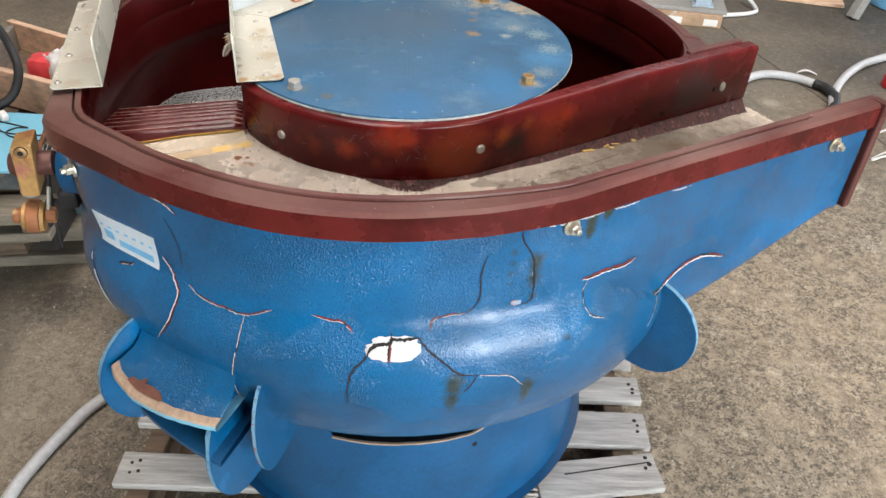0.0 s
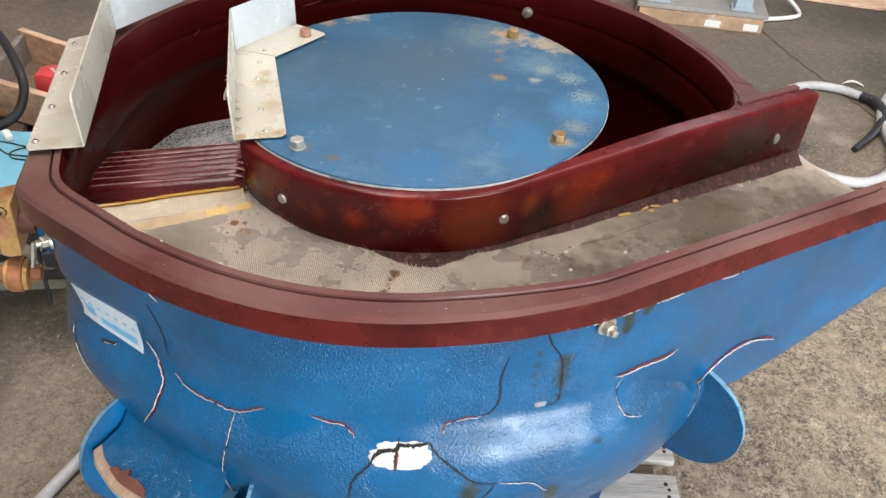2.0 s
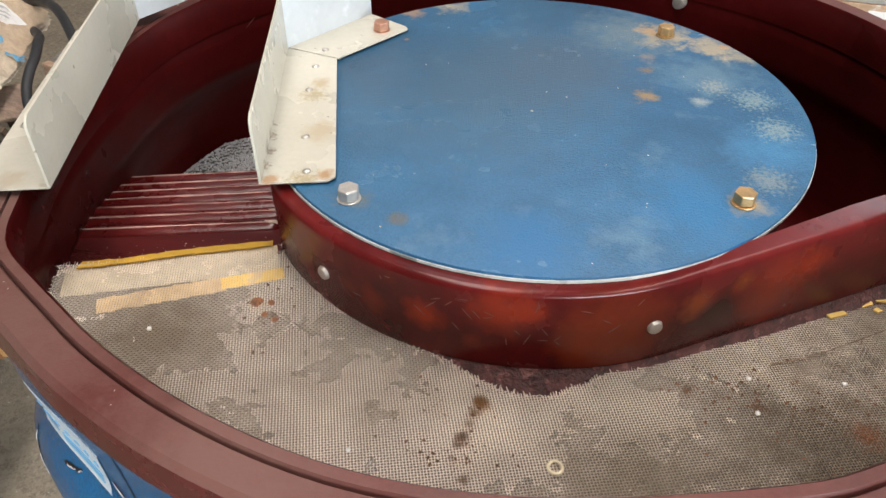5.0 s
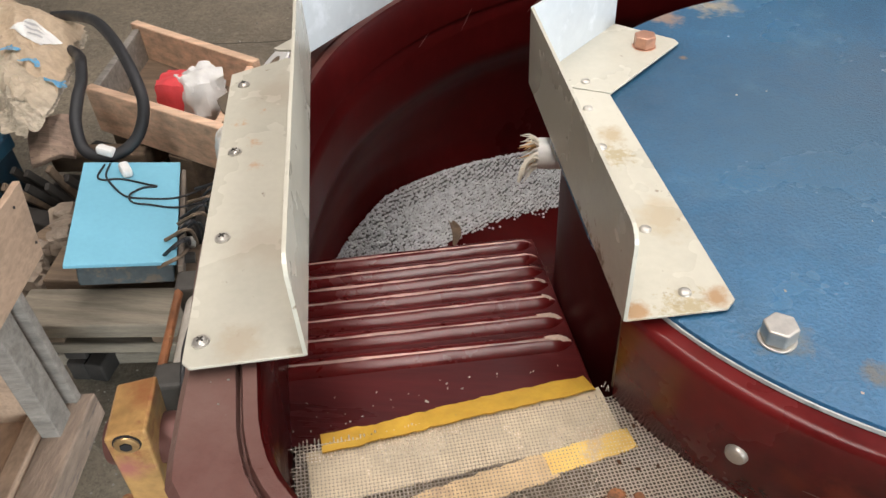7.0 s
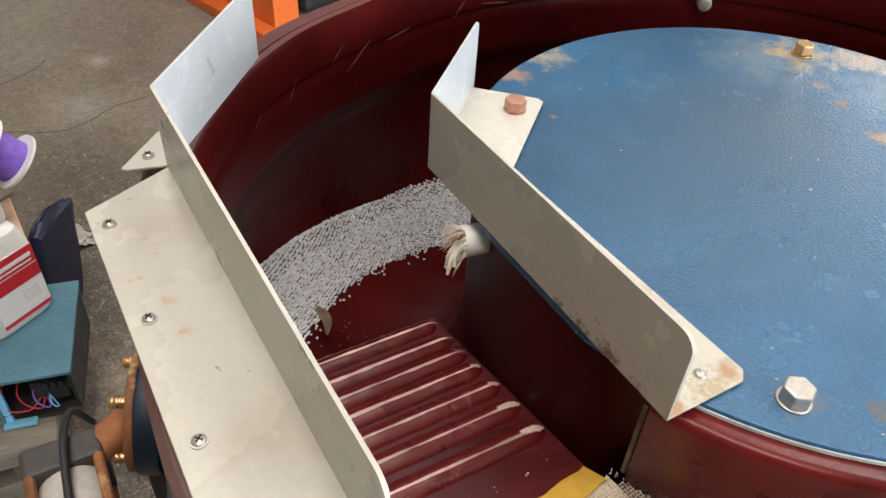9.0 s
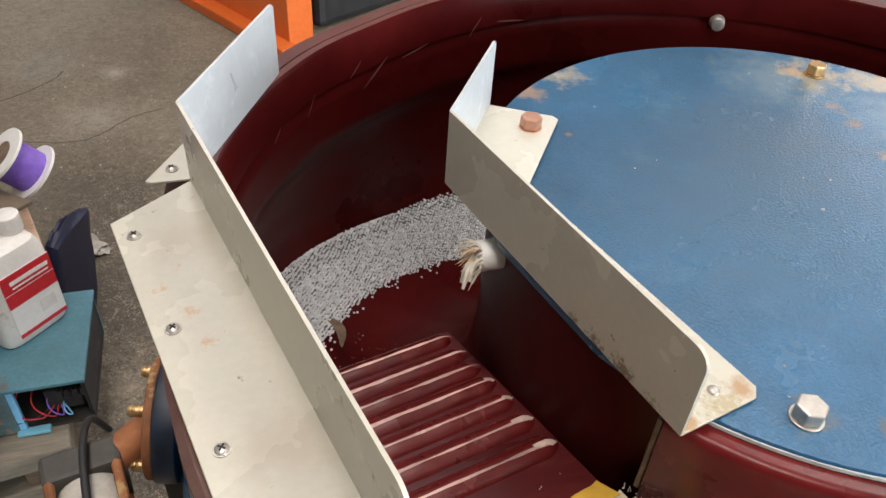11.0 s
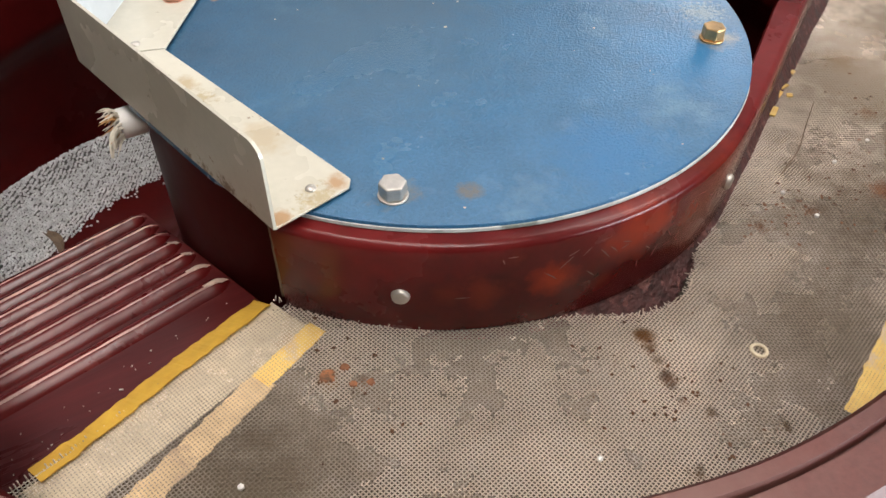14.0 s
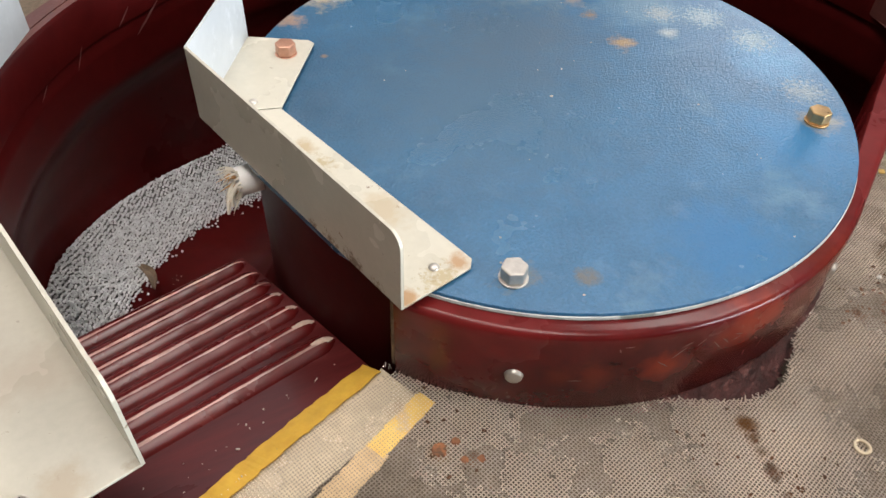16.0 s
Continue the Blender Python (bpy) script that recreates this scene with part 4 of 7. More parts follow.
def strip(name, a, b, w, dz, material, label, tilt=0.0):
    """A slightly wavy strip of tape from a to b; tilt: drop of its far edge."""
    a, b = Vector((*a, 0)), Vector((*b, 0))
    d = (b - a).normalized()
    s = Vector((-d.y, d.x, 0))
    up, lo = [], []
    for i in range(61):
        p = a.lerp(b, i / 60)
        w1 = w / 2 + 0.0022 * noise.noise(Vector((i * 0.3, a.x * 9, 0))) + 0.0008 * noise.noise(Vector((i * 2.3, a.x * 5, 4)))
        for q, t, lift in ((s * w1, up, 0), (-s * w1, lo, tilt)):
            e = p + q
            t.append(Vector((e.x, e.y, screen_z(e.x) + dz - lift + 0.003 * noise.noise(Vector((e.x * 9, e.y * 9, 1))))))
    low = Vector((0, 0, -0.0012))
    rows = [up, lo, [p + low for p in lo], [p + low for p in up]]
    return part(name, grid(rows, closed=True), material, machine, label)


PALE_TAPE = mat("faded_yellow_tape", (0.66, 0.45, 0.13), 0.6, var=0.2, scale=14, fine=90, bump=0.15, spots=(0.55, 0.42, 0.27), spot_at=0.55, spot_scale=20)
CREAM_TAPE = mat("cream_masking_tape", (0.46, 0.385, 0.27), 0.6, var=0.2, scale=12, fine=90, bump=0.1, spots=(0.38, 0.29, 0.19), spot_at=0.6, spot_scale=20)
PEACH_TAPE = mat("peach_masking_tape", (0.50, 0.36, 0.20), 0.6, var=0.25, scale=14, fine=90, bump=0.1, spots=(0.34, 0.24, 0.15), spot_at=0.58, spot_scale=22)
strip("tape", (-0.2455, -0.1680), (-0.4200, -0.2395), 0.021, 0.0040, TAPE, "worn yellow tape folded over the screen edge", 0.0105)
strip("tape", (-0.2315, -0.1910), (-0.420, -0.2680), 0.0405, 0.0003, CREAM_TAPE, "cream masking tape under the wire")
strip("tape", (-0.218, -0.2115), (-0.272, -0.2385), 0.0165, 0.0006, PALE_TAPE, "faded yellow tape under the wire")
strip("tape", (-0.268, -0.2375), (-0.372, -0.2920), 0.0200, 0.0005, PEACH_TAPE, "peach masking tape under the wire")
strip("tape", (0.232, -0.398), (0.080, -0.462), 0.026, 0.0007, PALE_TAPE, "yellow tape patch in the wire")


def on_screen(x, y, up=0.0):
    return Vector((x, y, screen_z(x) + 0.003 * noise.noise(Vector((x * 9, y * 9, 1))) + up))


RINGM = mat("pale_plastic_ring", (0.55, 0.47, 0.33), 0.5, var=0.2, scale=60, bump=0.05)
loop = [on_screen(0.06 + 0.0056 * math.cos(t), -0.384 + 0.0056 * math.sin(t), 0.0022) for t in (2 * math.pi * i / 28 for i in range(29))]
tagged(part("washer", tube(loop, 0.0014, 8), RINGM, smooth=True), "small pale ring washer lying on the wire screen", "washer")
tw = spline([on_screen(0.241, -0.239, 0.002), on_screen(0.28, -0.222, 0.004), on_screen(0.32, -0.196, 0.003), on_screen(0.359, -0.171, 0.006)], 6)
tagged(part("twig", tube(tw, lambda t: 0.0007 - 0.0003 * t, 6), WOOD_DARK, smooth=True), "thin brown twig lying on the wire screen", "twig")
bm = bmesh.new()
for k in range(210):
    a, r = random.uniform(-140, -20), random.uniform(0.30, 0.62)
    c = random.choice(((-0.015, -0.36), (0.19, -0.28), (0.24, -0.28), (0.42, -0.19), (0.33, -0.29), (-0.21, -0.27), (-0.02, -0.39)))
    x, y = (r * math.cos(radians(a)), r * math.sin(radians(a))) if c is None else (random.gauss(c[0], 0.026), random.gauss(c[1], 0.030))
    if in_screen(x, y, 0.006):
        bmesh.ops.create_icosphere(bm, subdivisions=1, radius=random.uniform(0.0005, 0.0017), matrix=Matrix.Translation(on_screen(x, y, 0.001)) @ Euler((0, 0, random.uniform(0, 6))).to_matrix().to_4x4() @ Matrix.Diagonal((1.4, 0.9, 0.6, 1)))
CRUMB = mat("rusty_crumbs", (0.13, 0.062, 0.03), 0.8, var=0.6, scale=30, bump=0.1)
tagged(part("dirt_crumbs", bm, CRUMB), "brown crumbs of dirt and rust scattered on the screen", "dirt", kind="stuff")
bm = bmesh.new()
for x, y, w in ((0.311, -0.162, 0.022), (0.331, -0.140, 0.010), (0.343, -0.139, 0.012), (0.360, -0.130, 0.016), (0.374, -0.114, 0.011), (0.394, -0.112, 0.009), (0.352, -0.146, 0.008)):
    add_box(bm, Matrix.Translation(on_screen(x, y, 0.002)) @ pose(0, 0, 0, random.uniform(-15, 15), random.uniform(-15, 15), random.uniform(10, 60)), (w, 0.006, 0.002), 0.0006)
tagged(part("yellow_flakes", bm, PALE_TAPE), "torn flakes of pale yellow tape on the dusty screen", "flakes", kind="stuff")
bm = bmesh.new()
for x, y in ((0.219, -0.26), (0.222, -0.297), (0.182, -0.221), (0.30, -0.25), (0.36, -0.24), (-0.10, -0.40), (-0.31, -0.31)):
    bmesh.ops.create_icosphere(bm, subdivisions=1, radius=0.0024, matrix=Matrix.Translation(on_screen(x, y, 0.0018)))
tagged(part("white_pellets", bm, WHITE), "a few white pellets lying on the screen", "pellets", kind="stuff")


SCREEN_RUST = mat("screen_rust", (0.26, 0.105, 0.045), 0.8, var=0.4, scale=90, fine=200, bump=0.2, spots=(0.10, 0.055, 0.03), spot_at=0.5, spot_scale=160, spot_soft=0.1)
for x, y, r in ((-0.230, -0.256, 0.0062), (-0.215, -0.255, 0.0035), (-0.216, -0.271, 0.003), (-0.205, -0.275, 0.003)):
    spot = cyl(Matrix(), r, 0.0012, 22, r2=r * 0.8)
    for v in spot.verts:
        v.co *= 1 + 0.45 * noise.noise(Vector((v.co.x / r * 1.3, v.co.y / r * 1.3, x * 90))) + 0.25 * noise.noise(Vector((v.co.x / r * 4, v.co.y / r * 4, x * 50)))
        v.co = on_screen(x, y, 0.0006) + v.co
    part("rust_spot", spot, SCREEN_RUST, screen, "smeared rusty stain")


# bolts and studs
def hex_bolt(p, material, size=0.0178, turn=0.0, washer=True):
    m = Matrix.Translation(p) @ pose(0, 0, 0, 0, 0, turn)
    h = part("bolt", cyl(m @ pose(0, 0, 0.0075), size * 0.577, 0.011, 6, bevel=0.0012), material, machine, "", smooth=False)
    if washer:
        part("washer", cyl(m @ pose(0, 0, 0.001), size * 0.62, 0.0018, 28, bevel=0.0006), material, h)
    return h


for a, mtl, tn in ((-126, STEEL, 10), (-36, BRASSY, 33), (54, BRASSY, 18), (144, COPPER, 5)):
    hex_bolt(polar(0.25, a, 0.944 + (0.003 if a == 144 else 0)), mtl, turn=tn)


def stud(p, n, material=STEEL, r=0.0075, h=0.0045):
    q = Vector(n).to_track_quat("Z", "Y").to_matrix().to_4x4()
    return part("stud", cyl(Matrix.Translation(p) @ q @ pose(0, 0, h / 2 - 0.001), r, h, 16, r2=r * 0.8, bevel=0.001), material, machine, smooth=True)


stud(polar(0.2925, -124, 0.888), polar(1, -124, 0))
stud(polar(0.2925, -63.5, 0.890), polar(1, -63.5, 0))
dp = p0 + DV * 0.476 + Vector((0, 0, 0.886))
oval = Matrix.Translation(dp) @ Vector(DN).to_track_quat("Z", "Y").to_matrix().to_4x4()
part("stud", cyl(oval @ Matrix.Diagonal((0.75, 1.1, 1, 1)), 0.0078, 0.005, 20, bevel=0.001), CREAM, machine, "pale oval stud", smooth=True)
# hole beside the stud, a dark disc painted for the shade inside
stud(dp - DV * 0.018 + Vector((0, 0, -0.002)), DN, GAP_SHADE, r=0.005, h=0.002)
wb = stud(polar(0.486, 67.3, 0.893), -polar(1, 67.3, 0), r=0.011, h=0.012)


ZINC = mat("yellowed_zinc", (0.55, 0.52, 0.42), 0.35, metal=0.75, var=0.3, scale=60, fine=200, bump=0.1, spots=(0.30, 0.24, 0.14), spot_at=0.58, spot_scale=90)


def side_bolt(p, n):
    """Hex bolt through the shell with a nut and washer."""
    q = Matrix.Translation(p) @ Vector(n).to_track_quat("Z", "Y").to_matrix().to_4x4()
    b = part("side_bolt", cyl(q @ pose(0, 0, 0.006), 0.0082, 0.011, 6, bevel=0.001), ZINC, machine)
    part("washer", cyl(q @ pose(0, 0, 0.001), 0.0122, 0.003, 24), ZINC, b)
    part("thread", cyl(q @ pose(0, 0, 0.0135), 0.0045, 0.008, 12, bevel=0.001), ZINC, b)


side_bolt(PO + CH * -0.003 + CN * 0.001 + Vector((0, 0, 0.896)), CN)
side_bolt(PO + CH * 0.495 + CN * 0.001 + Vector((0, 0, 0.896)), CN)
side_bolt(shell_point(-141, 0.880), polar(1, -141, 0))


# folded guard plates
def guard(folds, flange_polys, z, height, name, label, out_pad=0.0):
    g = new(name)
    g.empty_display_size = 0.05
    g.parent = machine
    g.matrix_parent_inverse = machine.matrix_basis.inverted()
    g["label"] = label
    for poly in flange_polys:
        part("flange", prism(poly, z, z + 0.0022, 0.0006), CREAM, g)
    for (a, b) in zip(folds, folds[1:]):
        a, b = Vector((*a, z + 0.001)), Vector((*b, z + 0.001))
        d = (b - a).normalized()
        ln = (b - a).length
        m = Matrix.Translation(a) @ pose(0, 0, 0, 0, 0, math.degrees(math.atan2(d.y, d.x)))
        bm = bmesh.new()
        c = 0.012
        first = a.xy == Vector(folds[0])
        prof = [(0, 0), (ln, 0)]
        prof += [(ln, height)] if first else [(ln, height - 0.004), (ln - 0.004, height)]
        prof += [(c - c * math.sin(q * math.pi / 12), height - c + c * math.cos(q * math.pi / 12)) for q in range(7)] if first else [(0, height)]
        f = [bm.verts.new(m @ Vector((u, 0.0012, v))) for u, v in prof]
        k = [bm.verts.new(m @ Vector((u, -0.0012, v))) for u, v in prof]
        bm.faces.new(f)
        bm.faces.new(k[::-1])
        for i in range(len(f)):
            j = (i + 1) % len(f)
            bm.faces.new((f[i], k[i], k[j], f[j]))
        # second fold gets the coat with daylight put into its colour
        part("plate", bm, CREAM_LIT if len(folds) == 3 and a.xy == Vector(folds[1]) else CREAM, g)
    return g


def rivet(g, x, y, z, r=0.0055):
    bm = bmesh.new()
    bmesh.ops.create_uvsphere(bm, u_segments=14, v_segments=8, radius=r, matrix=pose(x, y, z) @ Matrix.Diagonal((1, 1, 0.55, 1)))
    return part("rivet", bm, STEEL, g, smooth=True)


guard_c = guard([(-0.232, -0.199), (-0.302, 0.077), (-0.228, 0.193)],
                [[(-0.232, -0.199), (-0.172, -0.184), (-0.167, -0.176), (-0.235, 0.060), (-0.302, 0.077)],
                 [(-0.302, 0.0785), (-0.234, 0.0615), (-0.171, 0.155), (-0.174, 0.162), (-0.228, 0.193)]], 0.9465, 0.068,
                "lid_guard", "folded cream painted guard plate riveted on the lid")
for x, y in ((-0.196, -0.173), (-0.216, -0.115), (-0.243, -0.02), (-0.253, 0.035), (-0.255, 0.079)):
    rivet(guard_c, x, y, 0.9488, 0.0042)
guard_l = guard([(-0.411, -0.249), (-0.503, 0.100), (-0.420, 0.262)],
                [[(-0.411, -0.249), (-0.503, 0.100), (-0.561, 0.055), (-0.4795, -0.262), (-0.474, -0.2655)],
                 [(-0.503, 0.1015), (-0.483, 0.143), (-0.509, 0.153), (-0.538, 0.104), (-0.534, 0.1015)]], 0.953, 0.070,
                "rim_guard", "folded cream painted guard plate screwed on the rim")
for x, y in ((-0.474, -0.246), (-0.493, -0.157), (-0.518, -0.060), (-0.544, 0.038), (-0.518, 0.117)):
    s = rivet(guard_l, x, y, 0.9555, 0.0046)
    part("washer", cyl(pose(x, y, 0.9556), 0.0053, 0.0010, 24), STEEL, s)
    for turn in (25, 115):
        part("slot", box(pose(x, y, 0.9578, 0, 0, turn + 300 * x), (0.0046, 0.0009, 0.0012)), DARK, s)
# the rim guard sits a little higher towards its back end
for piece in guard_l.children_recursive:
    if piece.type == "MESH":
        for v in piece.data.vertices:
            v.co.z += 0.0012 + 0.013 * (v.co.y + 0.25)

# white plug with frayed tape in the hub wall
pm, pl = along((-0.258, 0.016, 0.9175), (-0.2935, 0.0125, 0.919))
part("plug", cyl(pm, 0.0128, pl, 24, bevel=0.003), WHITE, machine, "white plastic pipe stub", smooth=True)

TAIL = mat("torn_white_tape", (0.74, 0.69, 0.58), 0.6, var=0.15, scale=90, bump=0.05)
FIBRE = mat("frayed_fibre", (0.62, 0.36, 0.15), 0.7, var=0.4, scale=120, bump=0.0)
part("bore", cyl(pm @ pose(0, 0, 0.0125), 0.0095, 0.010, 16), RUST, machine)
for k in range(46):
    t = 2 * math.pi * k / 46
    rr = 0.0105 if k % 3 else random.uniform(0.0, 0.008)
    o = pm @ Vector((rr * math.cos(t), rr * math.sin(t), 0.0155))
    out = pm.to_3x3() @ Vector((math.cos(t), math.sin(t), 0)) * random.uniform(0.1, 0.9)
    d = (Vector((-1, -0.15, -0.15)) + out).normalized()
    ln = random.uniform(0.007, 0.019)
    pts = spline([o, o + d * ln * 0.5 + Vector((0, 0, random.uniform(-0.002, 0.003))), o + d * ln + Vector((0, 0, -0.003))], 3)
    part("strand", tube(pts, lambda t: 0.0015 * (1.1 - t), 4), FIBRE if k % 3 == 0 else TAIL, machine)
for k in range(4):
    o = pm @ Vector((random.uniform(-0.004, 0.004), random.uniform(-0.004, 0.004), 0.016))
    e = o + Vector((-0.012 + random.uniform(-0.004, 0.004), -0.010 + random.uniform(-0.004, 0.004), -0.016 + random.uniform(-0.005, 0.005)))
    part("tail", tube(spline([o, o.lerp(e, 0.5) + Vector((-0.003, -0.002, 0.003)), e], 4), lambda t: 0.0030 * (1.05 - 0.6 * t), 6), TAIL, machine, "torn white tape end")

RUST_SPOT = mat("rust_spot", (0.30, 0.12, 0.08), 0.7, var=0.3, scale=60, bump=0.1, spots=(0.25, 0.33, 0.42), spot_at=0.50, spot_scale=60)

part("seam", box(pose(0, 0, 0, 0, 0, -142.6) @ pose(0.286, 0, 0.895), (0.008, 0.004, 0.075), 0.001), WOOD_DARK, machine, "rusty brown seam at the end of the hub lining")

WORN_BLUE = mat("worn_blue_edge", (0.16, 0.34, 0.48), 0.5, var=0.4, scale=40, fine=150, bump=0.1, spots=(0.02, 0.09, 0.2), spot_at=0.52, spot_scale=40, spot_soft=0.15)


# mounting lugs
def lug(a, z, half, reach, material=BLUE, thick=0.004):
    """Round-ended upright steel plate standing out radially from the shell at the angle a."""
    m = Matrix.Translation(polar(0, a, z)) @ pose(0, 0, 0, 0, 0, a) @ pose(0, 0, 0, 90, 0, 0)
    r0 = 0.535
    prof = [(0.44, half * 0.55), (r0 - 0.02, half * 0.98)]
    prof += [(r0 + reach * math.cos(t), half * math.sin(t)) for t in (math.pi / 2 - i * math.pi / 18 for i in range(1, 18))]
    prof += [(r0 - 0.02, -half), (0.40, -half * 0.8)]
    bm = bmesh.new()
    f = [bm.verts.new(m @ Vector((u, v, thick))) for u, v in prof]
    k = [bm.verts.new(m @ Vector((u, v, -thick))) for u, v in prof]
    bm.faces.new(f)
    bm.faces.new(k[::-1])
    for i in range(len(f)):
        j = (i + 1) % len(f)
        bm.faces.new((f[i], k[i], k[j], f[j]))
    ob = part("lug", bm, material, machine, "rounded blue painted mounting lug")
    rows = []
    line = prof[1:-2]
    for i, (u, v) in enumerate(line):
        w = thick * max(0.05, 0.75 + 1.1 * noise.noise(Vector((i * 0.6, a, 3))))
        rows.append([m @ Vector((u + 0.0006, v * 1.004, w)), m @ Vector((u + 0.0006, v * 1.004, -thick * 0.9))])
    part("worn_edge", grid(rows), WORN_BLUE, ob, "pale worn edge")
    return ob


lug(-40, 0.635, 0.090, 0.085)
lug(-131.5, 0.565, 0.105, 0.095)
lug(-113, 0.515, 0.120, 0.080)
worn = lug(-107.3, 0.560, 0.095, 0.045, thick=0.0028)
edge = []
for i in range(21):
    t = math.pi * (0.42 - 0.80 * i / 20)
    c = polar(0.535 + 0.0455 * math.cos(t), -107.3, 0.560 + 0.0955 * math.sin(t))
    side = polar(1, -107.3 + 90, 0) * 0.0030
    edge.append([c + side * (0.6 + 0.4 * noise.noise(Vector((i * 0.7, 0, 0)))), c - side])
part("chipped_edge", grid(edge), RUST_SPOT, worn, "chipped rusty edge")
LEDGE_R = [(-131, 0.607), (-128.6, 0.618), (-123.7, 0.626), (-118.2, 0.622), (-112.6, 0.612), (-110, 0.606)]
cove, ledge, lip = [], [], []
for i in range(37):
    a = -130.5 + 19.5 * i / 36
    ro = lerp_table(a, LEDGE_R)
    z = 0.614 + 0.0015 * noise.noise(Vector((i * 0.5, 2, 0)))
    wv = 0.0015 * noise.noise(Vector((i * 0.35, 7, 0)))
    cove.append([polar(0.546, a, z + 0.090), polar(0.5475, a, z + 0.060), polar(0.5525, a, z + 0.036), polar(0.560, a, z + 0.022), polar(0.571, a, z + 0.012), polar(0.588, a, z + 0.006), polar(ro - 0.012 + wv, a, z + 0.002)])
    ledge.append([polar(ro - 0.022, a, z - 0.004), polar(ro - 0.0135 + wv, a, z + 0.003), polar(ro - 0.002, a, z + 0.0015), polar(ro, a, z - 0.001)])
    lip.append([polar(ro, a, z - 0.001), polar(ro + 0.0005, a, z - 0.003), polar(ro - 0.001, a, z - 0.010), polar(ro - 0.004, a, z - 0.012), polar(0.50, a, z - 0.012)])
cove_ob = part("cove", grid(cove), BLUE, machine, smooth=True)
ledge_ob = part("ledge", grid(ledge), PLY, machine, "bare worn edge of a mounting ledge", smooth=True)
part("lip", grid(lip), LIGHTBLUE, ledge_ob, "light blue painted ledge front", smooth=True)
BARE = mat("bare_brown_steel", (0.15, 0.055, 0.035), 0.7, var=0.35, scale=40, fine=150, bump=0.2)
bare = []
for i in range(15):
    a = -126.3 + 6.6 * i / 14
    ro = lerp_table(a, LEDGE_R)
    top = 0.002 + 0.012 * math.sin(math.pi * i / 14) ** 0.5 * (1 + 0.7 * noise.noise(Vector((i * 0.9, 5, 0))))
    bare.append([polar(ro - 0.011, a, 0.6195), polar(ro - 0.011 - top * 0.5, a, 0.6195 + 0.13 * top), polar(ro - 0.011 - top, a, 0.6195 + 0.34 * top), polar(ro - 0.014 - top, a, 0.612 + 0.3 * top)])
part("bare_patch", grid(bare), BARE, cove_ob, "bare brown patch where paint has flaked")
low_ledge = [[polar(0.50, a, 0.552), polar(0.585, a, 0.546), polar(0.607 + 0.0009 * (a + 118), a, 0.541), polar(0.607 + 0.0009 * (a + 118), a, 0.533), polar(0.50, a, 0.533)] for a in [-127 + 16 * i / 12 for i in range(13)]]
part("lower_ledge", grid(low_ledge), BLUE_FLAT, machine, smooth=True)

# cracks, chips and the label on the shell
def skin_normal(a, z):
    du = shell_point(a + 0.4, z) - shell_point(a - 0.4, z)
    dv = shell_point(a, z + 0.004) - shell_point(a, z - 0.004)
    return du.cross(dv).normalized()


def ribbon(pts, w, shift=0.0, out=0.0006, seed=0, wob=0.5, broken=-1.0):
    """A thin jagged sliver on the skin along points of (angle, height); broken: how much of it is left out."""
    base = spline([(a, z * 100, 0) for a, z in pts], 3)
    line = []
    for p, q in zip(base, base[1:]):
        for k in range(4):
            f = k / 4
            m = p.lerp(q, f)
            j = 3.1 * (p.x + f * (q.x - p.x)) + 1.7 * (p.y + f * (q.y - p.y))
            line.append(m + Vector((0.24 * noise.noise(Vector((j * 2.9, 1, 0))), 0.24 * noise.noise(Vector((j * 2.7, 9, 0))), 0)))
    line.append(base[-1])
    verts, faces = [], []
    n = len(line)
    for i, q in enumerate(line):
        p0, p1 = line[max(0, i - 1)], line[min(n - 1, i + 1)]
        a, z = q.x, q.y / 100
        c = shell_point(a, z)
        nn = skin_normal(a, z)
        side = nn.cross((shell_point(p1.x, p1.y / 100) - shell_point(p0.x, p0.y / 100)).normalized())
        taper = min(1, 0.2 + 5 * min(i, n - 1 - i) / n)
        ww = w * taper * max(0.06, 1 + 1.8 * wob * noise.noise(Vector((i * 0.55, seed, 0))))
        off = shift * taper + 0.0004 * noise.noise(Vector((i * 1.3, seed + 5, 0)))
        verts += [shell_point(a, z, -0.001), c + nn * out + side * (off + ww / 2), c + nn * out + side * (off - ww / 2)]
        if i and noise.noise(Vector((i * 0.13, seed * 1.7, 4))) > broken:
            o = 3 * i - 3
            faces += [(o, o + 1, o + 4, o + 3), (o + 1, o + 2, o + 5, o + 4), (o + 2, o, o + 3, o + 5)]
    return verts, [], faces


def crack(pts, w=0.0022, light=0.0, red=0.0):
    """A crack: a dark ribbon painted for the shade in its gap, with chipped white or red edge where the skin has
    lifted.
    """
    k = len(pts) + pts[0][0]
    part("crack", ribbon(pts, w * 1.3, 0, 0.0006, k), GAP_SHADE, shell, "crack drawn as a dark ribbon of shade")
    if light:
        part("chipped_edge", ribbon(pts, light * 0.24, -(w + light) * 0.36, 0.0011, k + 1, 0.9, -0.3), CHIP, shell, "white chipped edge")
    if red:
        part("red_edge", ribbon(pts, red * 0.7, (w + red) * 0.32, 0.0009, k + 2, 0.9, -0.3), CHIP_RED, shell, "red lining showing")


crack([(-124.9, 0.795), (-123.5, 0.780), (-122.2, 0.763), (-121.2, 0.751), (-122.2, 0.712), (-125.3, 0.667)], 0.0030, 0.0030, 0.0015)
crack([(-120.0, 0.768), (-117.1, 0.760), (-113.6, 0.758), (-109.9, 0.757), (-107.3, 0.764), (-105.7, 0.770)], 0.0018, 0.0016, 0.0014)
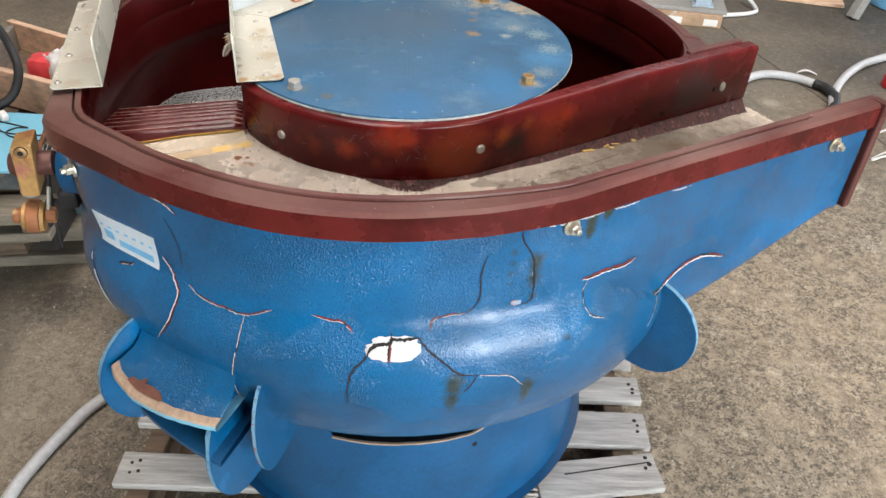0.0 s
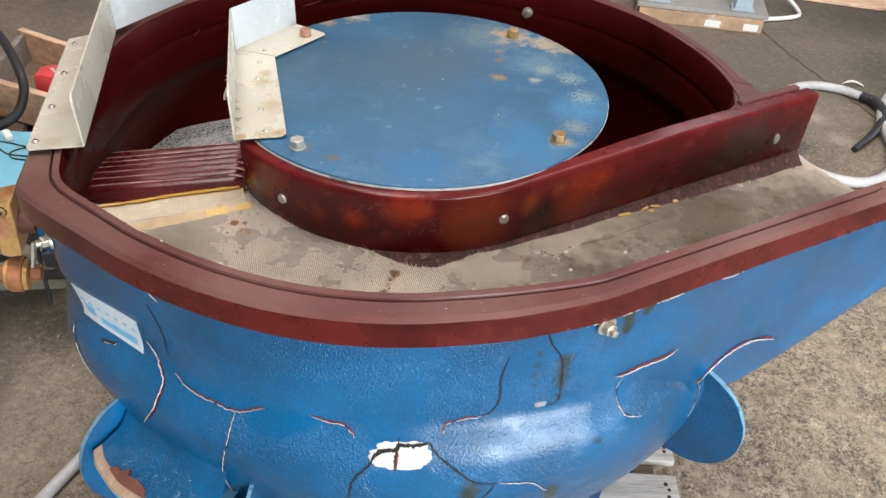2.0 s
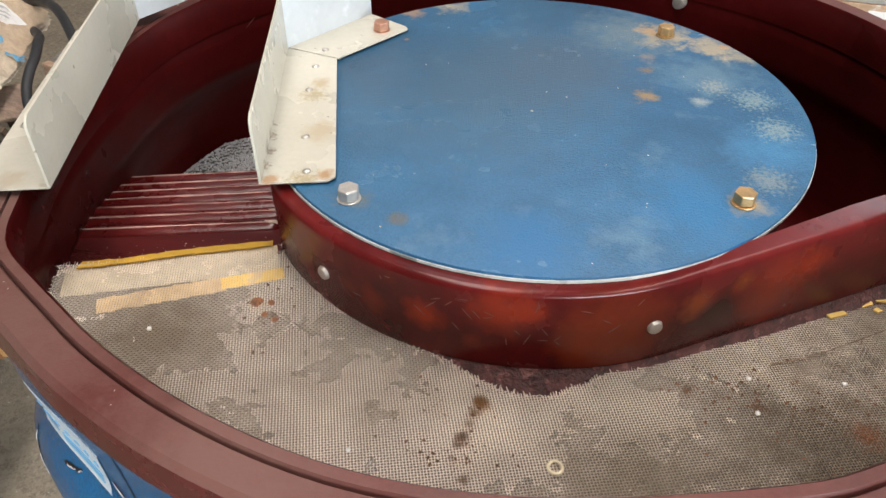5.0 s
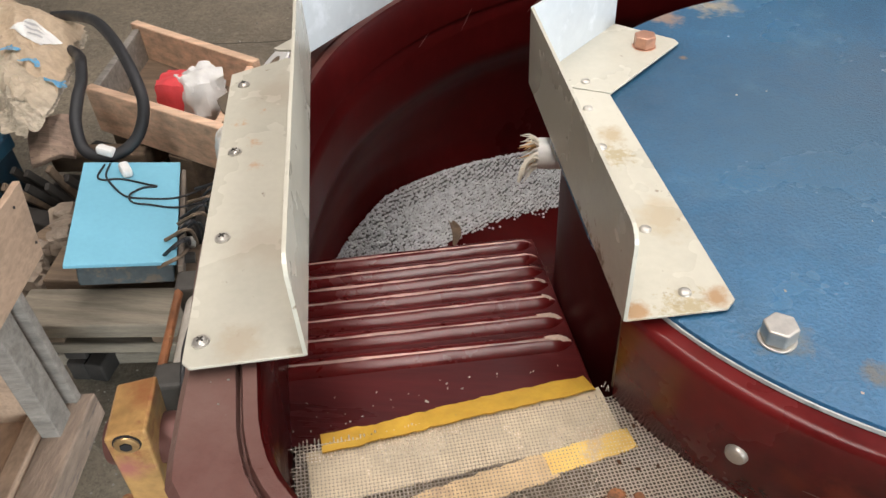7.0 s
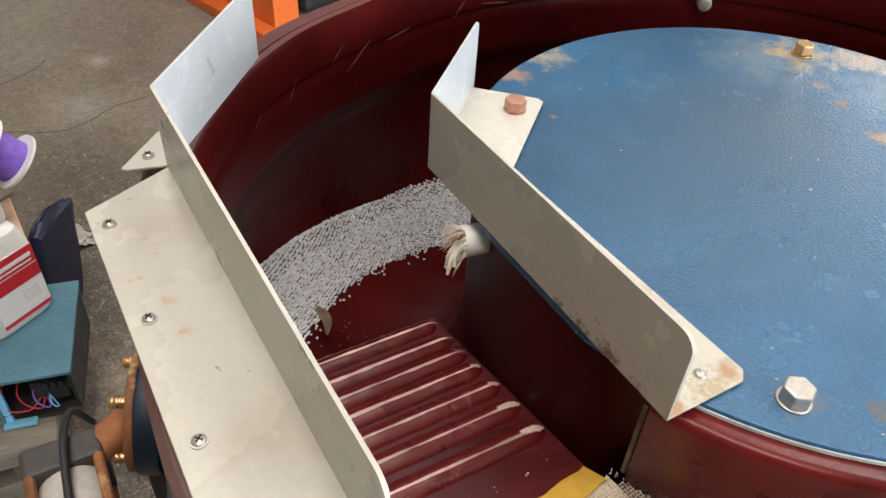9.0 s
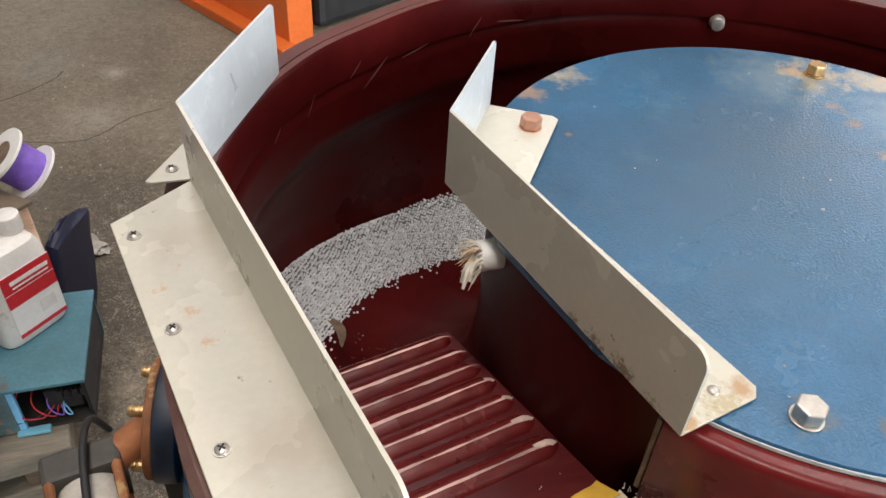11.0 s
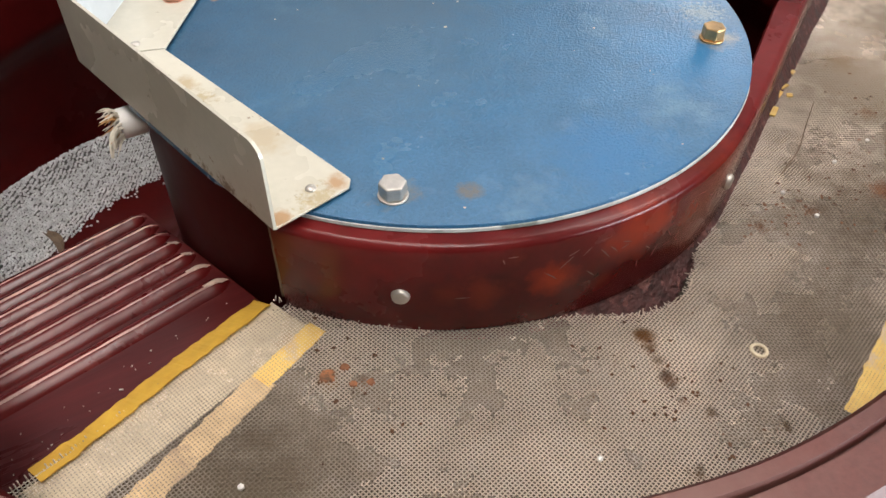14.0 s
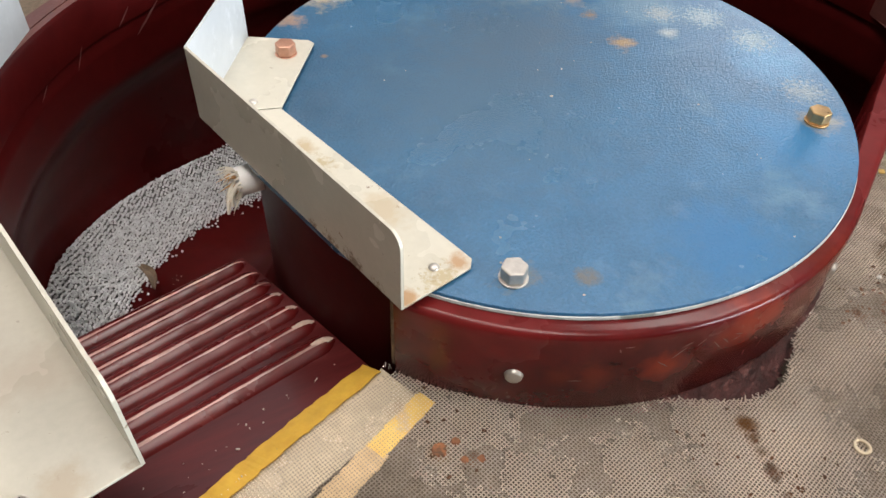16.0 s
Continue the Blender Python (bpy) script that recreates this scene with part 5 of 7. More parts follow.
crack([(-109.7, 0.757), (-110.0, 0.721), (-111.0, 0.677), (-111.8, 0.619), (-111.2, 0.599)], 0.0012, 0.0018)
crack([(-99.6, 0.774), (-97.0, 0.770), (-95.0, 0.769), (-93.5, 0.757)], 0.0014, 0.0016, 0.0024)
crack([(-88.1, 0.760), (-88.2, 0.748), (-90.5, 0.746), (-91.6, 0.729), (-93.6, 0.705), (-94.2, 0.647)], 0.0022)
crack([(-88.2, 0.751), (-84.3, 0.753), (-83.3, 0.743), (-80.7, 0.722), (-78.3, 0.701), (-75.4, 0.696)], 0.0020)
crack([(-75.4, 0.696), (-73, 0.692), (-70.7, 0.686), (-68.6, 0.662)], 0.0010, 0.0018)
crack([(-88.2, 0.748), (-88.3, 0.738), (-88.4, 0.728)], 0.0026, 0, 0.0016)
crack([(-75.8, 0.697), (-76.6, 0.682), (-77.7, 0.667)], 0.0016)
crack([(-82.5, 0.760), (-82.0, 0.772), (-80.2, 0.777), (-77.2, 0.779)], 0.0018, 0.0014, 0.0016)
crack([(-77.2, 0.779), (-76.1, 0.784), (-75.1, 0.803), (-75.2, 0.840), (-74.4, 0.871)], 0.0016)
crack([(-69.9, 0.910), (-69.2, 0.882), (-67.3, 0.852), (-66.9, 0.787), (-69.7, 0.780)], 0.0016)
crack([(-58.1, 0.795), (-56.5, 0.794), (-53.3, 0.796), (-50.0, 0.795), (-48.0, 0.802)], 0.0036, 0.0030, 0.0050)
crack([(-56.7, 0.793), (-57.7, 0.768), (-57.4, 0.745), (-54.6, 0.731)], 0.0012, 0.0030)
crack([(-41.6, 0.711), (-39.1, 0.740), (-36.3, 0.755), (-33.2, 0.756), (-29.3, 0.737)], 0.0034, 0.0040, 0.0045)
crack([(-41.6, 0.712), (-42.3, 0.680), (-42.8, 0.655)], 0.0028, 0.0030)
crack([(-140.5, 0.750), (-139.6, 0.724), (-138.6, 0.683), (-138.2, 0.640)], 0.0014, 0.0034)
crack([(-134.2, 0.753), (-132.6, 0.756), (-131.1, 0.761)], 0.0032, 0.0014)
crack([(-126.5, 0.902), (-124.4, 0.896), (-122.7, 0.894), (-121.3, 0.889), (-120.2, 0.880)], 0.0016, 0.0040, 0.0018)
crack([(-122.8, 0.868), (-121.6, 0.845), (-121.0, 0.82), (-121.2, 0.79)], 0.0014)
for a0, a1 in ((-118, -113), (-112, -107), (-107, -101), (-98, -91), (-90, -85), (-84, -78), (-77, -70), (-66, -62.5), (-61, -56.5), (-55, -50), (-44, -40.5)):
    part("chipped_edge", ribbon([(a0, 0.9025), ((a0 + a1) / 2, 0.9012), (a1, 0.9025)], 0.0014, 0, 0.001, a0, 0.9, -0.3), CHIP, shell, "pale chips under the rim")


def skin_patch(name, a0, z0, ra, rz, material, label, seed, out=0.0005, ragged=0.22, n=64):
    """A flat-lying patch of another surface on the skin."""
    rim_pts = []
    for i in range(n):
        t = 2 * math.pi * i / n
        k = 1 + ragged * (noise.noise(Vector((math.cos(t) * 1.6, math.sin(t) * 1.6, seed))) + 0.6 * noise.noise(Vector((math.cos(t) * 5, math.sin(t) * 5, seed))))
        c, q = math.cos(t), math.sin(t)
        rim_pts.append((a0 + ra * k * math.copysign(abs(c) ** 0.88, c), z0 + rz * k * math.copysign(abs(q) ** 0.88, q)))
    rows = [[shell_point(a0 + (a - a0) * f, z0 + (z - z0) * f, out if f < 1 else -0.0006) for a, z in rim_pts + rim_pts[:1]] for f in (0.0, 0.5, 0.96, 1.0)]
    return part(name, grid(rows), material, shell, label, smooth=True)


skin_patch("bare_patch", -87.6, 0.7405, 4.0, 0.0155, CHIP, "bare white patch where the paint is gone", 1)
crack([(-91.0, 0.7385), (-90.0, 0.7455), (-88.2, 0.748), (-88.0, 0.7525), (-86.2, 0.7515), (-84.2, 0.7525)], 0.0032)
crack([(-88.2, 0.748), (-88.3, 0.737), (-88.4, 0.724)], 0.0022, 0, 0.003)


skin_patch("rust_spot", -69.4, 0.784, 0.95, 0.0038, RUST_SPOT, "small red rust patch", 8, 0.0008, 0.4)


def label_piece(name, a0, a1, z0, z1, material, out, parent, label=""):
    rows = []
    for i in range(13):
        a = a0 + (a1 - a0) * i / 12
        rows.append([shell_point(a, z0, -0.0005)] + [shell_point(a, z0 + (z1 - z0) * q / 6, out) for q in range(7)] + [shell_point(a, z1, -0.0005)])
    return part(name, grid(rows), material, parent, label)


sticker = label_piece("sticker", -138.8, -126.0, 0.769, 0.822, LABEL, 0.0008, machine, "pale blue printed sticker")
for k in range(7):
    label_piece("print_mark", -137.9 + 1.72 * k, -137.2 + 1.72 * k, 0.8005, 0.8035, LABEL_BLUE, 0.0018, sticker)
label_piece("print_bar", -134.4, -127.0, 0.7765, 0.7865, LABEL_BLUE, 0.0018, sticker, "blue print bar")
label_piece("print_mark", -137.4, -135.4, 0.780, 0.795, LABEL_BLUE, 0.0018, sticker, "blue printed emblem")

# base drum, torn from the bowl along part of its upper edge
def drum_top(a):
    return (0.376 if -104 < a < -68 else 0.376 + 0.009 * (a + 68) / 4 if -68 <= a < -64 else 0.41) + 0.0012 * noise.noise(Vector((a * 0.22, 0, 0)))


rows = []
for i in range(241):
    a = -270 + i * 1.5
    top = drum_top(a)
    rows.append([polar(0.385, a, top - 0.02), polar(0.393, a, top), polar(0.396, a, top), polar(0.396, a, 0.34), polar(0.398, a, 0.16), polar(0.401, a, 0.135), polar(0.42, a, 0.134)])
drum = part("base_drum", grid(rows), BLUE_FLAT, machine, "blue painted base drum, torn along its upper edge", smooth=True)
rows = [[polar(0.3925, a, drum_top(a) + 0.0006), polar(0.3968, a, drum_top(a) + 0.0008), polar(0.3972, a, drum_top(a) - 0.0022)] for a in [-103.5 + 0.8 * i for i in range(50)]]
part("torn_edge", grid(rows), PLY, drum, "bare torn edge")
# drain hole as a flat disc with its inner shade painted
part("drain_hole", cyl(pose(0, 0, 0, 0, 0, -66.5) @ pose(0.3962, 0, 0.345, 0, 90, 0), 0.0048, 0.002, 14), GAP_SHADE, drum, "small hole painted as a dark disc")
# black disc added inside the drum to keep the slit dark
part("bowl_floor", cyl(pose(0, 0, 0.362), 0.388, 0.012, 72), GAP_SHADE, machine)

# ---- pallet ----
pallet = thing("pallet", (0, 0, 0), "weathered grey wooden pallet with a broken board under the machine", "pallet")
for x in (-0.50, 0.0, 0.50):
    part("stringer", box(pose(x, 0, 0.06), (0.045, 1.1, 0.09), 0.004), WOOD_DARK, pallet)
    part("bottom_board", box(pose(x, 0.0, 0.0075), (0.09, 1.1, 0.015), 0.002), WOOD_DARK, pallet)
for i, (y, w, x0, x1, tw) in enumerate(((-0.50, 0.10, -0.55, 0.56, 0), (-0.405, 0.085, -0.54, 0.55, 0.6), (-0.280, 0.080, -0.552, 0.18, 0), (-0.255, 0.09, 0.30, 0.565, 9),
                                        (-0.124, 0.095, -0.55, 0.56, -0.5), (-0.013, 0.075, -0.55, 0.565, 0.4), (0.11, 0.095, -0.55, 0.56, 0), (0.24, 0.095, -0.55, 0.55, 0),
                                        (0.37, 0.095, -0.55, 0.56, 0), (0.50, 0.10, -0.55, 0.56, 0))):
    part("board", box(pose((x0 + x1) / 2, y, 0.1145, 0, 0, tw) , (x1 - x0, w, 0.018), 0.003), PALLET_WOOD, pallet)
NAIL = mat("rusty_nail", (0.03, 0.022, 0.018), 0.8, var=0.4, scale=60, bump=0.2)
for x, y in ((-0.527, -0.268), (-0.524, -0.292), (-0.512, -0.262), (-0.508, -0.288), (0.535, -0.105), (0.540, -0.118), (0.537, -0.135), (0.548, -0.010), (0.542, 0.005), (0.546, -0.022), (0.540, -0.205), (0.546, -0.222), (0.536, -0.232)):
    part("nail", cyl(pose(x, y, 0.1236), random.uniform(0.003, 0.0055), 0.0016, 10), NAIL, pallet)
for k in range(14):
    y = -0.318 + 0.0062 * k
    o = Vector((0.302 + 0.010 * random.random(), y, 0.108 + 0.012 * random.random()))
    m_, l_ = along(o, o + Vector((-random.uniform(0.012, 0.045), random.uniform(-0.006, 0.004), random.uniform(-0.006, 0.012))))
    part("splinter", cyl(m_, 0.0035, l_, 5, r2=0.0008), PALLET_WOOD, pallet)
part("split", box(pose(0.455, -0.236, 0.1236, 0, 0, 12), (0.19, 0.003, 0.0012)), NAIL, pallet, "long dark split")

# ---- media in the trough ----
def bead_outer(a):
    return lerp_table(a, [(100, 0.485), (106, 0.498), (115, 0.502), (122, 0.505), (132, 0.512), (139, 0.516), (147, 0.517), (165, 0.518), (186, 0.518)])


def bead_inner(a):
    return lerp_table(a, [(100, 0.345), (106, 0.370), (112, 0.398), (119, 0.424), (124, 0.431), (132, 0.436), (139, 0.440), (149, 0.440), (156, 0.440), (162, 0.446), (172, 0.460), (186, 0.505)])


def trough_z(a, r):
    e = max(wall_r(-360 + a if a > 0 else a), 0.49)
    prof = [(0.278, 0.72), (0.293, 0.69), (0.33, 0.668), (0.36, 0.662), (e - 0.10, 0.66), (e - 0.06, 0.663), (e - 0.03, 0.672), (e - 0.004, 0.69), (e + 0.012, 0.715)]
    return sink(a, lerp_table(r, prof))


bm = bmesh.new()
bmesh.ops.create_icosphere(bm, subdivisions=1, radius=0.0019)
pv = np.array([v.co[:] for v in bm.verts])
pf = [[v.index for v in f.verts] for f in bm.faces]
bm.free()
bv, bf = [], []
PITCH = 0.0037
for layer, share in ((0, 1.0), (1, 0.45), (2, 0.10)):
    for iy in range(-24, 152):
        for ix in range(-148, 38):
            x = (ix + 0.5 * (iy % 2) + 0.37 * layer + random.uniform(-0.22, 0.22)) * PITCH
            y = (iy * 0.87 + 0.5 * layer + random.uniform(-0.22, 0.22)) * PITCH
            a, r = math.degrees(math.atan2(y, x)) % 360, math.hypot(x, y)
            if not 101 < a < 186 or random.random() > share:
                continue
            lo, hi = bead_inner(a) + 0.004 * layer, bead_outer(a) - 0.003 * layer
            edge = 0.003 * noise.noise(Vector((x * 60, y * 60, 0)))
            stray = layer == 0 and lo - 0.014 < r < lo and random.random() < 0.07
            if not stray and not lo + edge < r < hi:
                continue
            u = min(1, max(0, (r - lo) / max(0.001, hi - lo)))
            z = trough_z(a, r) + 0.0021 + 0.011 * math.sin(math.pi * u) + 0.0026 * layer + random.uniform(-0.0006, 0.0008)
            m = np.array(Euler([random.uniform(0, 6.3) for _ in range(3)]).to_matrix())
            q = pv @ m.T * random.uniform(0.88, 1.06) + np.array((x, y, z))
            base = len(bv)
            bv += q.tolist()
            bf += [[j + base for j in f] for f in pf]
beads = len(bf)
# mound below the beads, coloured dark to stand for shade between them
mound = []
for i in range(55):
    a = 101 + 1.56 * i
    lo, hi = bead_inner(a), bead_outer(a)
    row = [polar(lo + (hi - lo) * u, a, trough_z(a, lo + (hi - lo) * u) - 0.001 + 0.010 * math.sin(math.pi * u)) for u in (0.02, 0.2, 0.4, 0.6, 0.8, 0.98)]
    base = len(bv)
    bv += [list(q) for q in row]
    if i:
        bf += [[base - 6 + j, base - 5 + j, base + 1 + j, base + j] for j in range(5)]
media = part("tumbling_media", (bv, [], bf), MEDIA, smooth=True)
media.data.materials.append(MEDIA_GAPS)
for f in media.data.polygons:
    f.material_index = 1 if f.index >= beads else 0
tagged(media, "heap of small grey tumbling media balls in the trough", "tumbling media", kind="stuff")

flake = []
for i in range(13):
    f = i / 12
    c = Vector((-0.394 + 0.010 * math.sin(2.2 * f), 0.178 - 0.032 * f, 0.703 - 0.010 * f + 0.004 * math.sin(3.1 * f)))
    w = 0.0055 * math.sin(math.pi * (0.12 + 0.8 * f)) ** 0.7
    flake.append([c + Vector((w, 0.2 * w, 0.003)), c + Vector((0.2 * w, 0, -0.001)), c + Vector((-w, -0.2 * w, 0.0035)), c + Vector((-w, -0.2 * w, 0.0028)), c + Vector((0.2 * w, 0, -0.002)), c + Vector((w, 0.2 * w, 0.0022))])
tagged(part("curled_flake", grid(flake), WOOD_DARK, smooth=True), "curled brown flake lying at the edge of the media", "flake")

# scratches on the hub lining and scuffs on the trough wall
SCRATCH = mat("pale_scratch", (0.15, 0.055, 0.048), 0.5, var=0.3, scale=60, bump=0.05)


def scratch(p, q, n, w):
    """A faint thin stroke from p to q on a wall with the normal n."""
    d = (q - p).normalized()
    side = d.cross(n).normalized()
    rows = []
    for i in range(9):
        f = i / 8
        c = p.lerp(q, f) + n * 0.0008 + side * 0.0004 * noise.noise(Vector((i, p.x * 90, p.z * 90)))
        ww = w * (0.25 + math.sin(math.pi * f) * 0.75)
        rows.append([c + side * ww, c - side * ww])
    part("scratch", grid(rows), SCRATCH, machine)


for k in range(26):
    a0, z0 = random.uniform(-120, -66), random.uniform(0.885, 0.927)
    a1, z1 = a0 + random.uniform(-2.2, 2.2), min(0.93, z0 + random.uniform(-0.012, 0.012))
    scratch(polar(HUB + 0.0004, a0, z0), polar(HUB + 0.0004, a1, z1), polar(1, (a0 + a1) / 2, 0), 0.0005)
for a0, z0, a1, z1, w in ((126, 0.905, 131, 0.880, 0.0016), (131, 0.915, 133.5, 0.900, 0.001), (118, 0.900, 123, 0.895, 0.0012), (108, 0.915, 110, 0.893, 0.001), (140, 0.905, 142, 0.885, 0.0009), (100, 0.90, 105, 0.905, 0.001), (148, 0.90, 150, 0.89, 0.0008)):
    ra = wall_r(a0 - 360) - 0.0018
    scratch(polar(ra, a0, z0), polar(ra, a1, z1), polar(-1, (a0 + a1) / 2, 0), w)

# tiny dust specks on the machine
bm = bmesh.new()
for k in range(500):
    size = random.uniform(0.0004, 0.0011) * (1.8 if k % 25 == 0 else 1)
    if k < 26:
        r, a = 0.275 * random.random() ** 0.5, random.uniform(-134, 160)
        p = polar(r, a, 0.9443)
    elif k < 63:
        p = ramp_point(random.uniform(0.82, 0.98), random.uniform(0.05, 0.95), 0.0004)
    elif k < 470:
        a, r = random.uniform(150, 215), random.uniform(0.30, 0.46)
        p = polar(r, a, trough_z(a if a < 180 else a - 360, r) + 0.0005)
    else:
        a = random.uniform(-215, -65)
        p = polar(wall_r(a) + random.uniform(0.018, 0.034), a, 0.9468)
    bmesh.ops.create_cube(bm, size=size, matrix=Matrix.Translation(p) @ Euler((random.uniform(0, 3), 0, random.uniform(0, 3))).to_matrix().to_4x4() @ Matrix.Diagonal((1.6, 1, 0.6, 1)))
tagged(part("dust_specks", bm, GRIT), "tiny pale specks of dust on the lid, rim and lining", "dust", kind="stuff")

# frayed ends of the screen against the hub
fv = bmesh.new()
for k in range(110):
    a = random.uniform(-144, -62)
    r = HUB - 0.004 + 0.030 * math.exp(-((a + 84) / 11) ** 2) + random.uniform(0.0, 0.004)
    o = polar(r, a, 0)
    o.z = screen_z(o.x) + 0.003 * noise.noise(Vector((o.x * 9, o.y * 9, 1)))
    m_, l_ = along(o, o + Vector((random.uniform(-0.003, 0.003), random.uniform(-0.002, 0.004), random.uniform(0.0005, 0.0045))))
    add_cyl(fv, m_, 0.0005, l_, 4)
part("frayed_end", fv, WIRE, screen, "frayed wire ends")["kind"] = "stuff"

# ---- gate lever and actuator on the side of the bowl ----
gm, gl = along((-0.494, -0.200, 0.789), (-0.520, -0.200, 0.788))
stub = part("gate_stub", cyl(gm, 0.043, gl, 40, bevel=0.003), BLUE_FLAT, machine, "round blue bearing stub with scratches", smooth=True)
part("stub_block", box(pose(-0.527, -0.205, 0.735, 0, 0, 8), (0.030, 0.035, 0.030), 0.004), RUBBER, stub)
gm, gl = along((-0.535, -0.205, 0.798), (-0.600, -0.214, 0.797))
part("shaft", cyl(gm, 0.0195, gl, 28, bevel=0.003), mat("brown_shaft", (0.13, 0.055, 0.045), 0.45, metal=0.4, var=0.3, scale=30, bump=0.1), stub, "rusty brown shaft", smooth=True)
HEAT = mat("heat_tinted_steel", (0.52, 0.30, 0.11), 0.45, metal=0.35, var=0.3, scale=22, fine=140, bump=0.12, spots=(0.30, 0.09, 0.045), spot_at=0.55, spot_scale=28, spot_soft=0.12,
           patches=[((-0.572, -0.238, 0.802), 0.017, (0.42, 0.14, 0.13), 1.2), ((-0.565, -0.20, 0.856), 0.02, (0.36, 0.13, 0.05), 1.2)])
LM = Matrix.Translation((-0.574, -0.216, 0.80)) @ pose(0, 0, 0, 3, 7, 14)
arm = box(Matrix(), (0.031, 0.048, 0.096), 0.0025)
for v in arm.verts:
    low = max(0.0, min(1.0, 0.5 - v.co.z / 0.096))
    v.co.x = v.co.x * (1 - 0.16 * low) + 0.003 * low
    v.co.z -= 0.010 * (v.co.z > 0) * max(0.0, -v.co.x / 0.0155)
    v.co = LM @ (v.co + Vector((0, 0, 0.002)))
lever = part("lever", arm, HEAT, stub, "heat-tinted rusty lever arm")
part("socket_screw", cyl(LM @ pose(0, -0.025, 0.036, 90, 0, 0), 0.0088, 0.004, 24, bevel=0.0012), BRASSY, lever, smooth=True)
# bore and socket are dark discs standing for the shade within
part("bore", cyl(LM @ pose(0, -0.0245, 0.036, 90, 0, 0), 0.0098, 0.0016, 24), GAP_SHADE, lever)
part("socket", cyl(LM @ pose(0, -0.0274, 0.036, 90, 0, 0), 0.0045, 0.0012, 6), GAP_SHADE, lever)
part("collar", cyl(LM @ pose(-0.003, 0, -0.051), 0.014, 0.012, 20, bevel=0.002), STEEL, lever, smooth=True)
CV = Matrix.Translation((-0.592, -0.213, 0.697)) @ pose(0, 0, 0, 0, 8, 14)
ring = part("rod_end", cyl(CV @ pose(0, 0, 0, 0, 90, 0), 0.028, 0.020, 32, bevel=0.003), RUST, lever, "rusty ring-shaped rod end", smooth=True)
part("pin", cyl(CV @ pose(-0.022, 0, 0, 0, 90, 0), 0.013, 0.018, 22, bevel=0.003), RUST, ring, smooth=True)
part("spacer", cyl(CV @ pose(-0.013, -0.001, 0, 0, 90, 0), 0.022, 0.005, 24), HEAT, ring, smooth=True)
part("spacer", cyl(CV @ pose(0.0135, -0.001, 0, 0, 90, 0), 0.024, 0.006, 24), HEAT, ring, smooth=True)
part("nut", cyl(CV @ pose(0.026, 0, 0.003, 0, 90, 0), 0.014, 0.016, 6, bevel=0.002), RUST, ring)
part("tab", box(CV @ pose(0.022, 0.01, 0.022, -35, 0, 0), (0.004, 0.016, 0.05), 0.001), CREAM, ring)

act = thing("air_cylinder", (-0.62, 0.01, 0.60), "white-barrelled air cylinder with dark end caps and rusty tie rods", "air cylinder")
A0, A1 = Vector((-0.631, 0.024, 0.708)), Vector((-0.604, -0.097, 0.704))
am, al = along(A0, A1)
rotx = am.to_3x3()
part("barrel", cyl(am, 0.0265, al, 32), mat("dusty_white_barrel", (0.56, 0.53, 0.47), 0.5, var=0.2, scale=14, fine=120, bump=0.05, spots=(0.32, 0.27, 0.2), spot_at=0.6, spot_scale=16), act, "dusty white barrel", smooth=True)
for sgn, nm in ((-0.5, "end_cap"), (0.5, "end_cap")):
    part(nm, box(am @ pose(0, 0, sgn * al), (0.064, 0.064, 0.030), 0.004), mat("dark_grey_casting", (0.060, 0.055, 0.048), 0.6, var=0.3, scale=20, fine=120, bump=0.1), act, "dark grey end cap")
for u in (-0.027, 0.027):
    for v in (-0.027, 0.027):
        part("tie_rod", cyl(am @ pose(u, v, 0), 0.0045, al, 10), RUST, act)
part("hose", tube(spline([A0 + Vector((0.0, 0.10, -0.06)), A0 + Vector((0.003, 0.05, 0.02)), A0 + Vector((0.006, 0.0, 0.045)), A0.lerp(A1, 0.5) + Vector((0.0, 0, 0.040)), A1 + Vector((0.0, 0, 0.044)), A1 + Vector((0.012, -0.05, 0.0)), A1 + Vector((0.02, -0.08, -0.10))], 8), 0.0034), RUBBER, act, "black air hose", smooth=True)
fl_c, fl_n = Vector((-0.560, 0.055, 0.735)), Vector((-0.98, 0.15, 0.1)).normalized()
fm, fl_ = along(fl_c - fl_n * 0.016, fl_c + fl_n * 0.004)
flange = part("flange", cyl(fm, 0.058, fl_, 36, bevel=0.002), mat("blue_black_paint", (0.006, 0.014, 0.03), 0.4, var=0.4, scale=30, bump=0.1), act, "blue-black round flange with a rusty face", smooth=True)
fm2, fl2 = along(fl_c + fl_n * 0.004, fl_c + fl_n * 0.012)
part("face", cyl(fm2, 0.055, fl2, 36, bevel=0.002), RUST, flange, smooth=True)
fm3, fl3 = along(fl_c + fl_n * 0.004, A0 + Vector((0.01, 0.0, 0.01)))
part("nose", cyl(fm3, 0.016, fl3, 24), RUST, act, "rusty nose", smooth=True)
for ang in (60, 150, 240, 330):
    o = fm2 @ Vector((0.042 * math.cos(radians(ang)), 0.042 * math.sin(radians(ang)), 0))
    bm_, bl_ = along(o, o + fl_n * 0.018)
    part("screw", cyl(bm_, 0.0048, bl_, 16, bevel=0.001), BRASSY, flange, smooth=True)
    for q in range(4):
        part("knurl", cyl(bm_ @ pose(0, 0, -0.005 + 0.0036 * q), 0.0056, 0.0020, 16, bevel=0.0004), BRASSY, flange, smooth=True)
part("bracket", box(pose(-0.560, 0.045, 0.655), (0.02, 0.06, 0.08), 0.003), DARK, act)

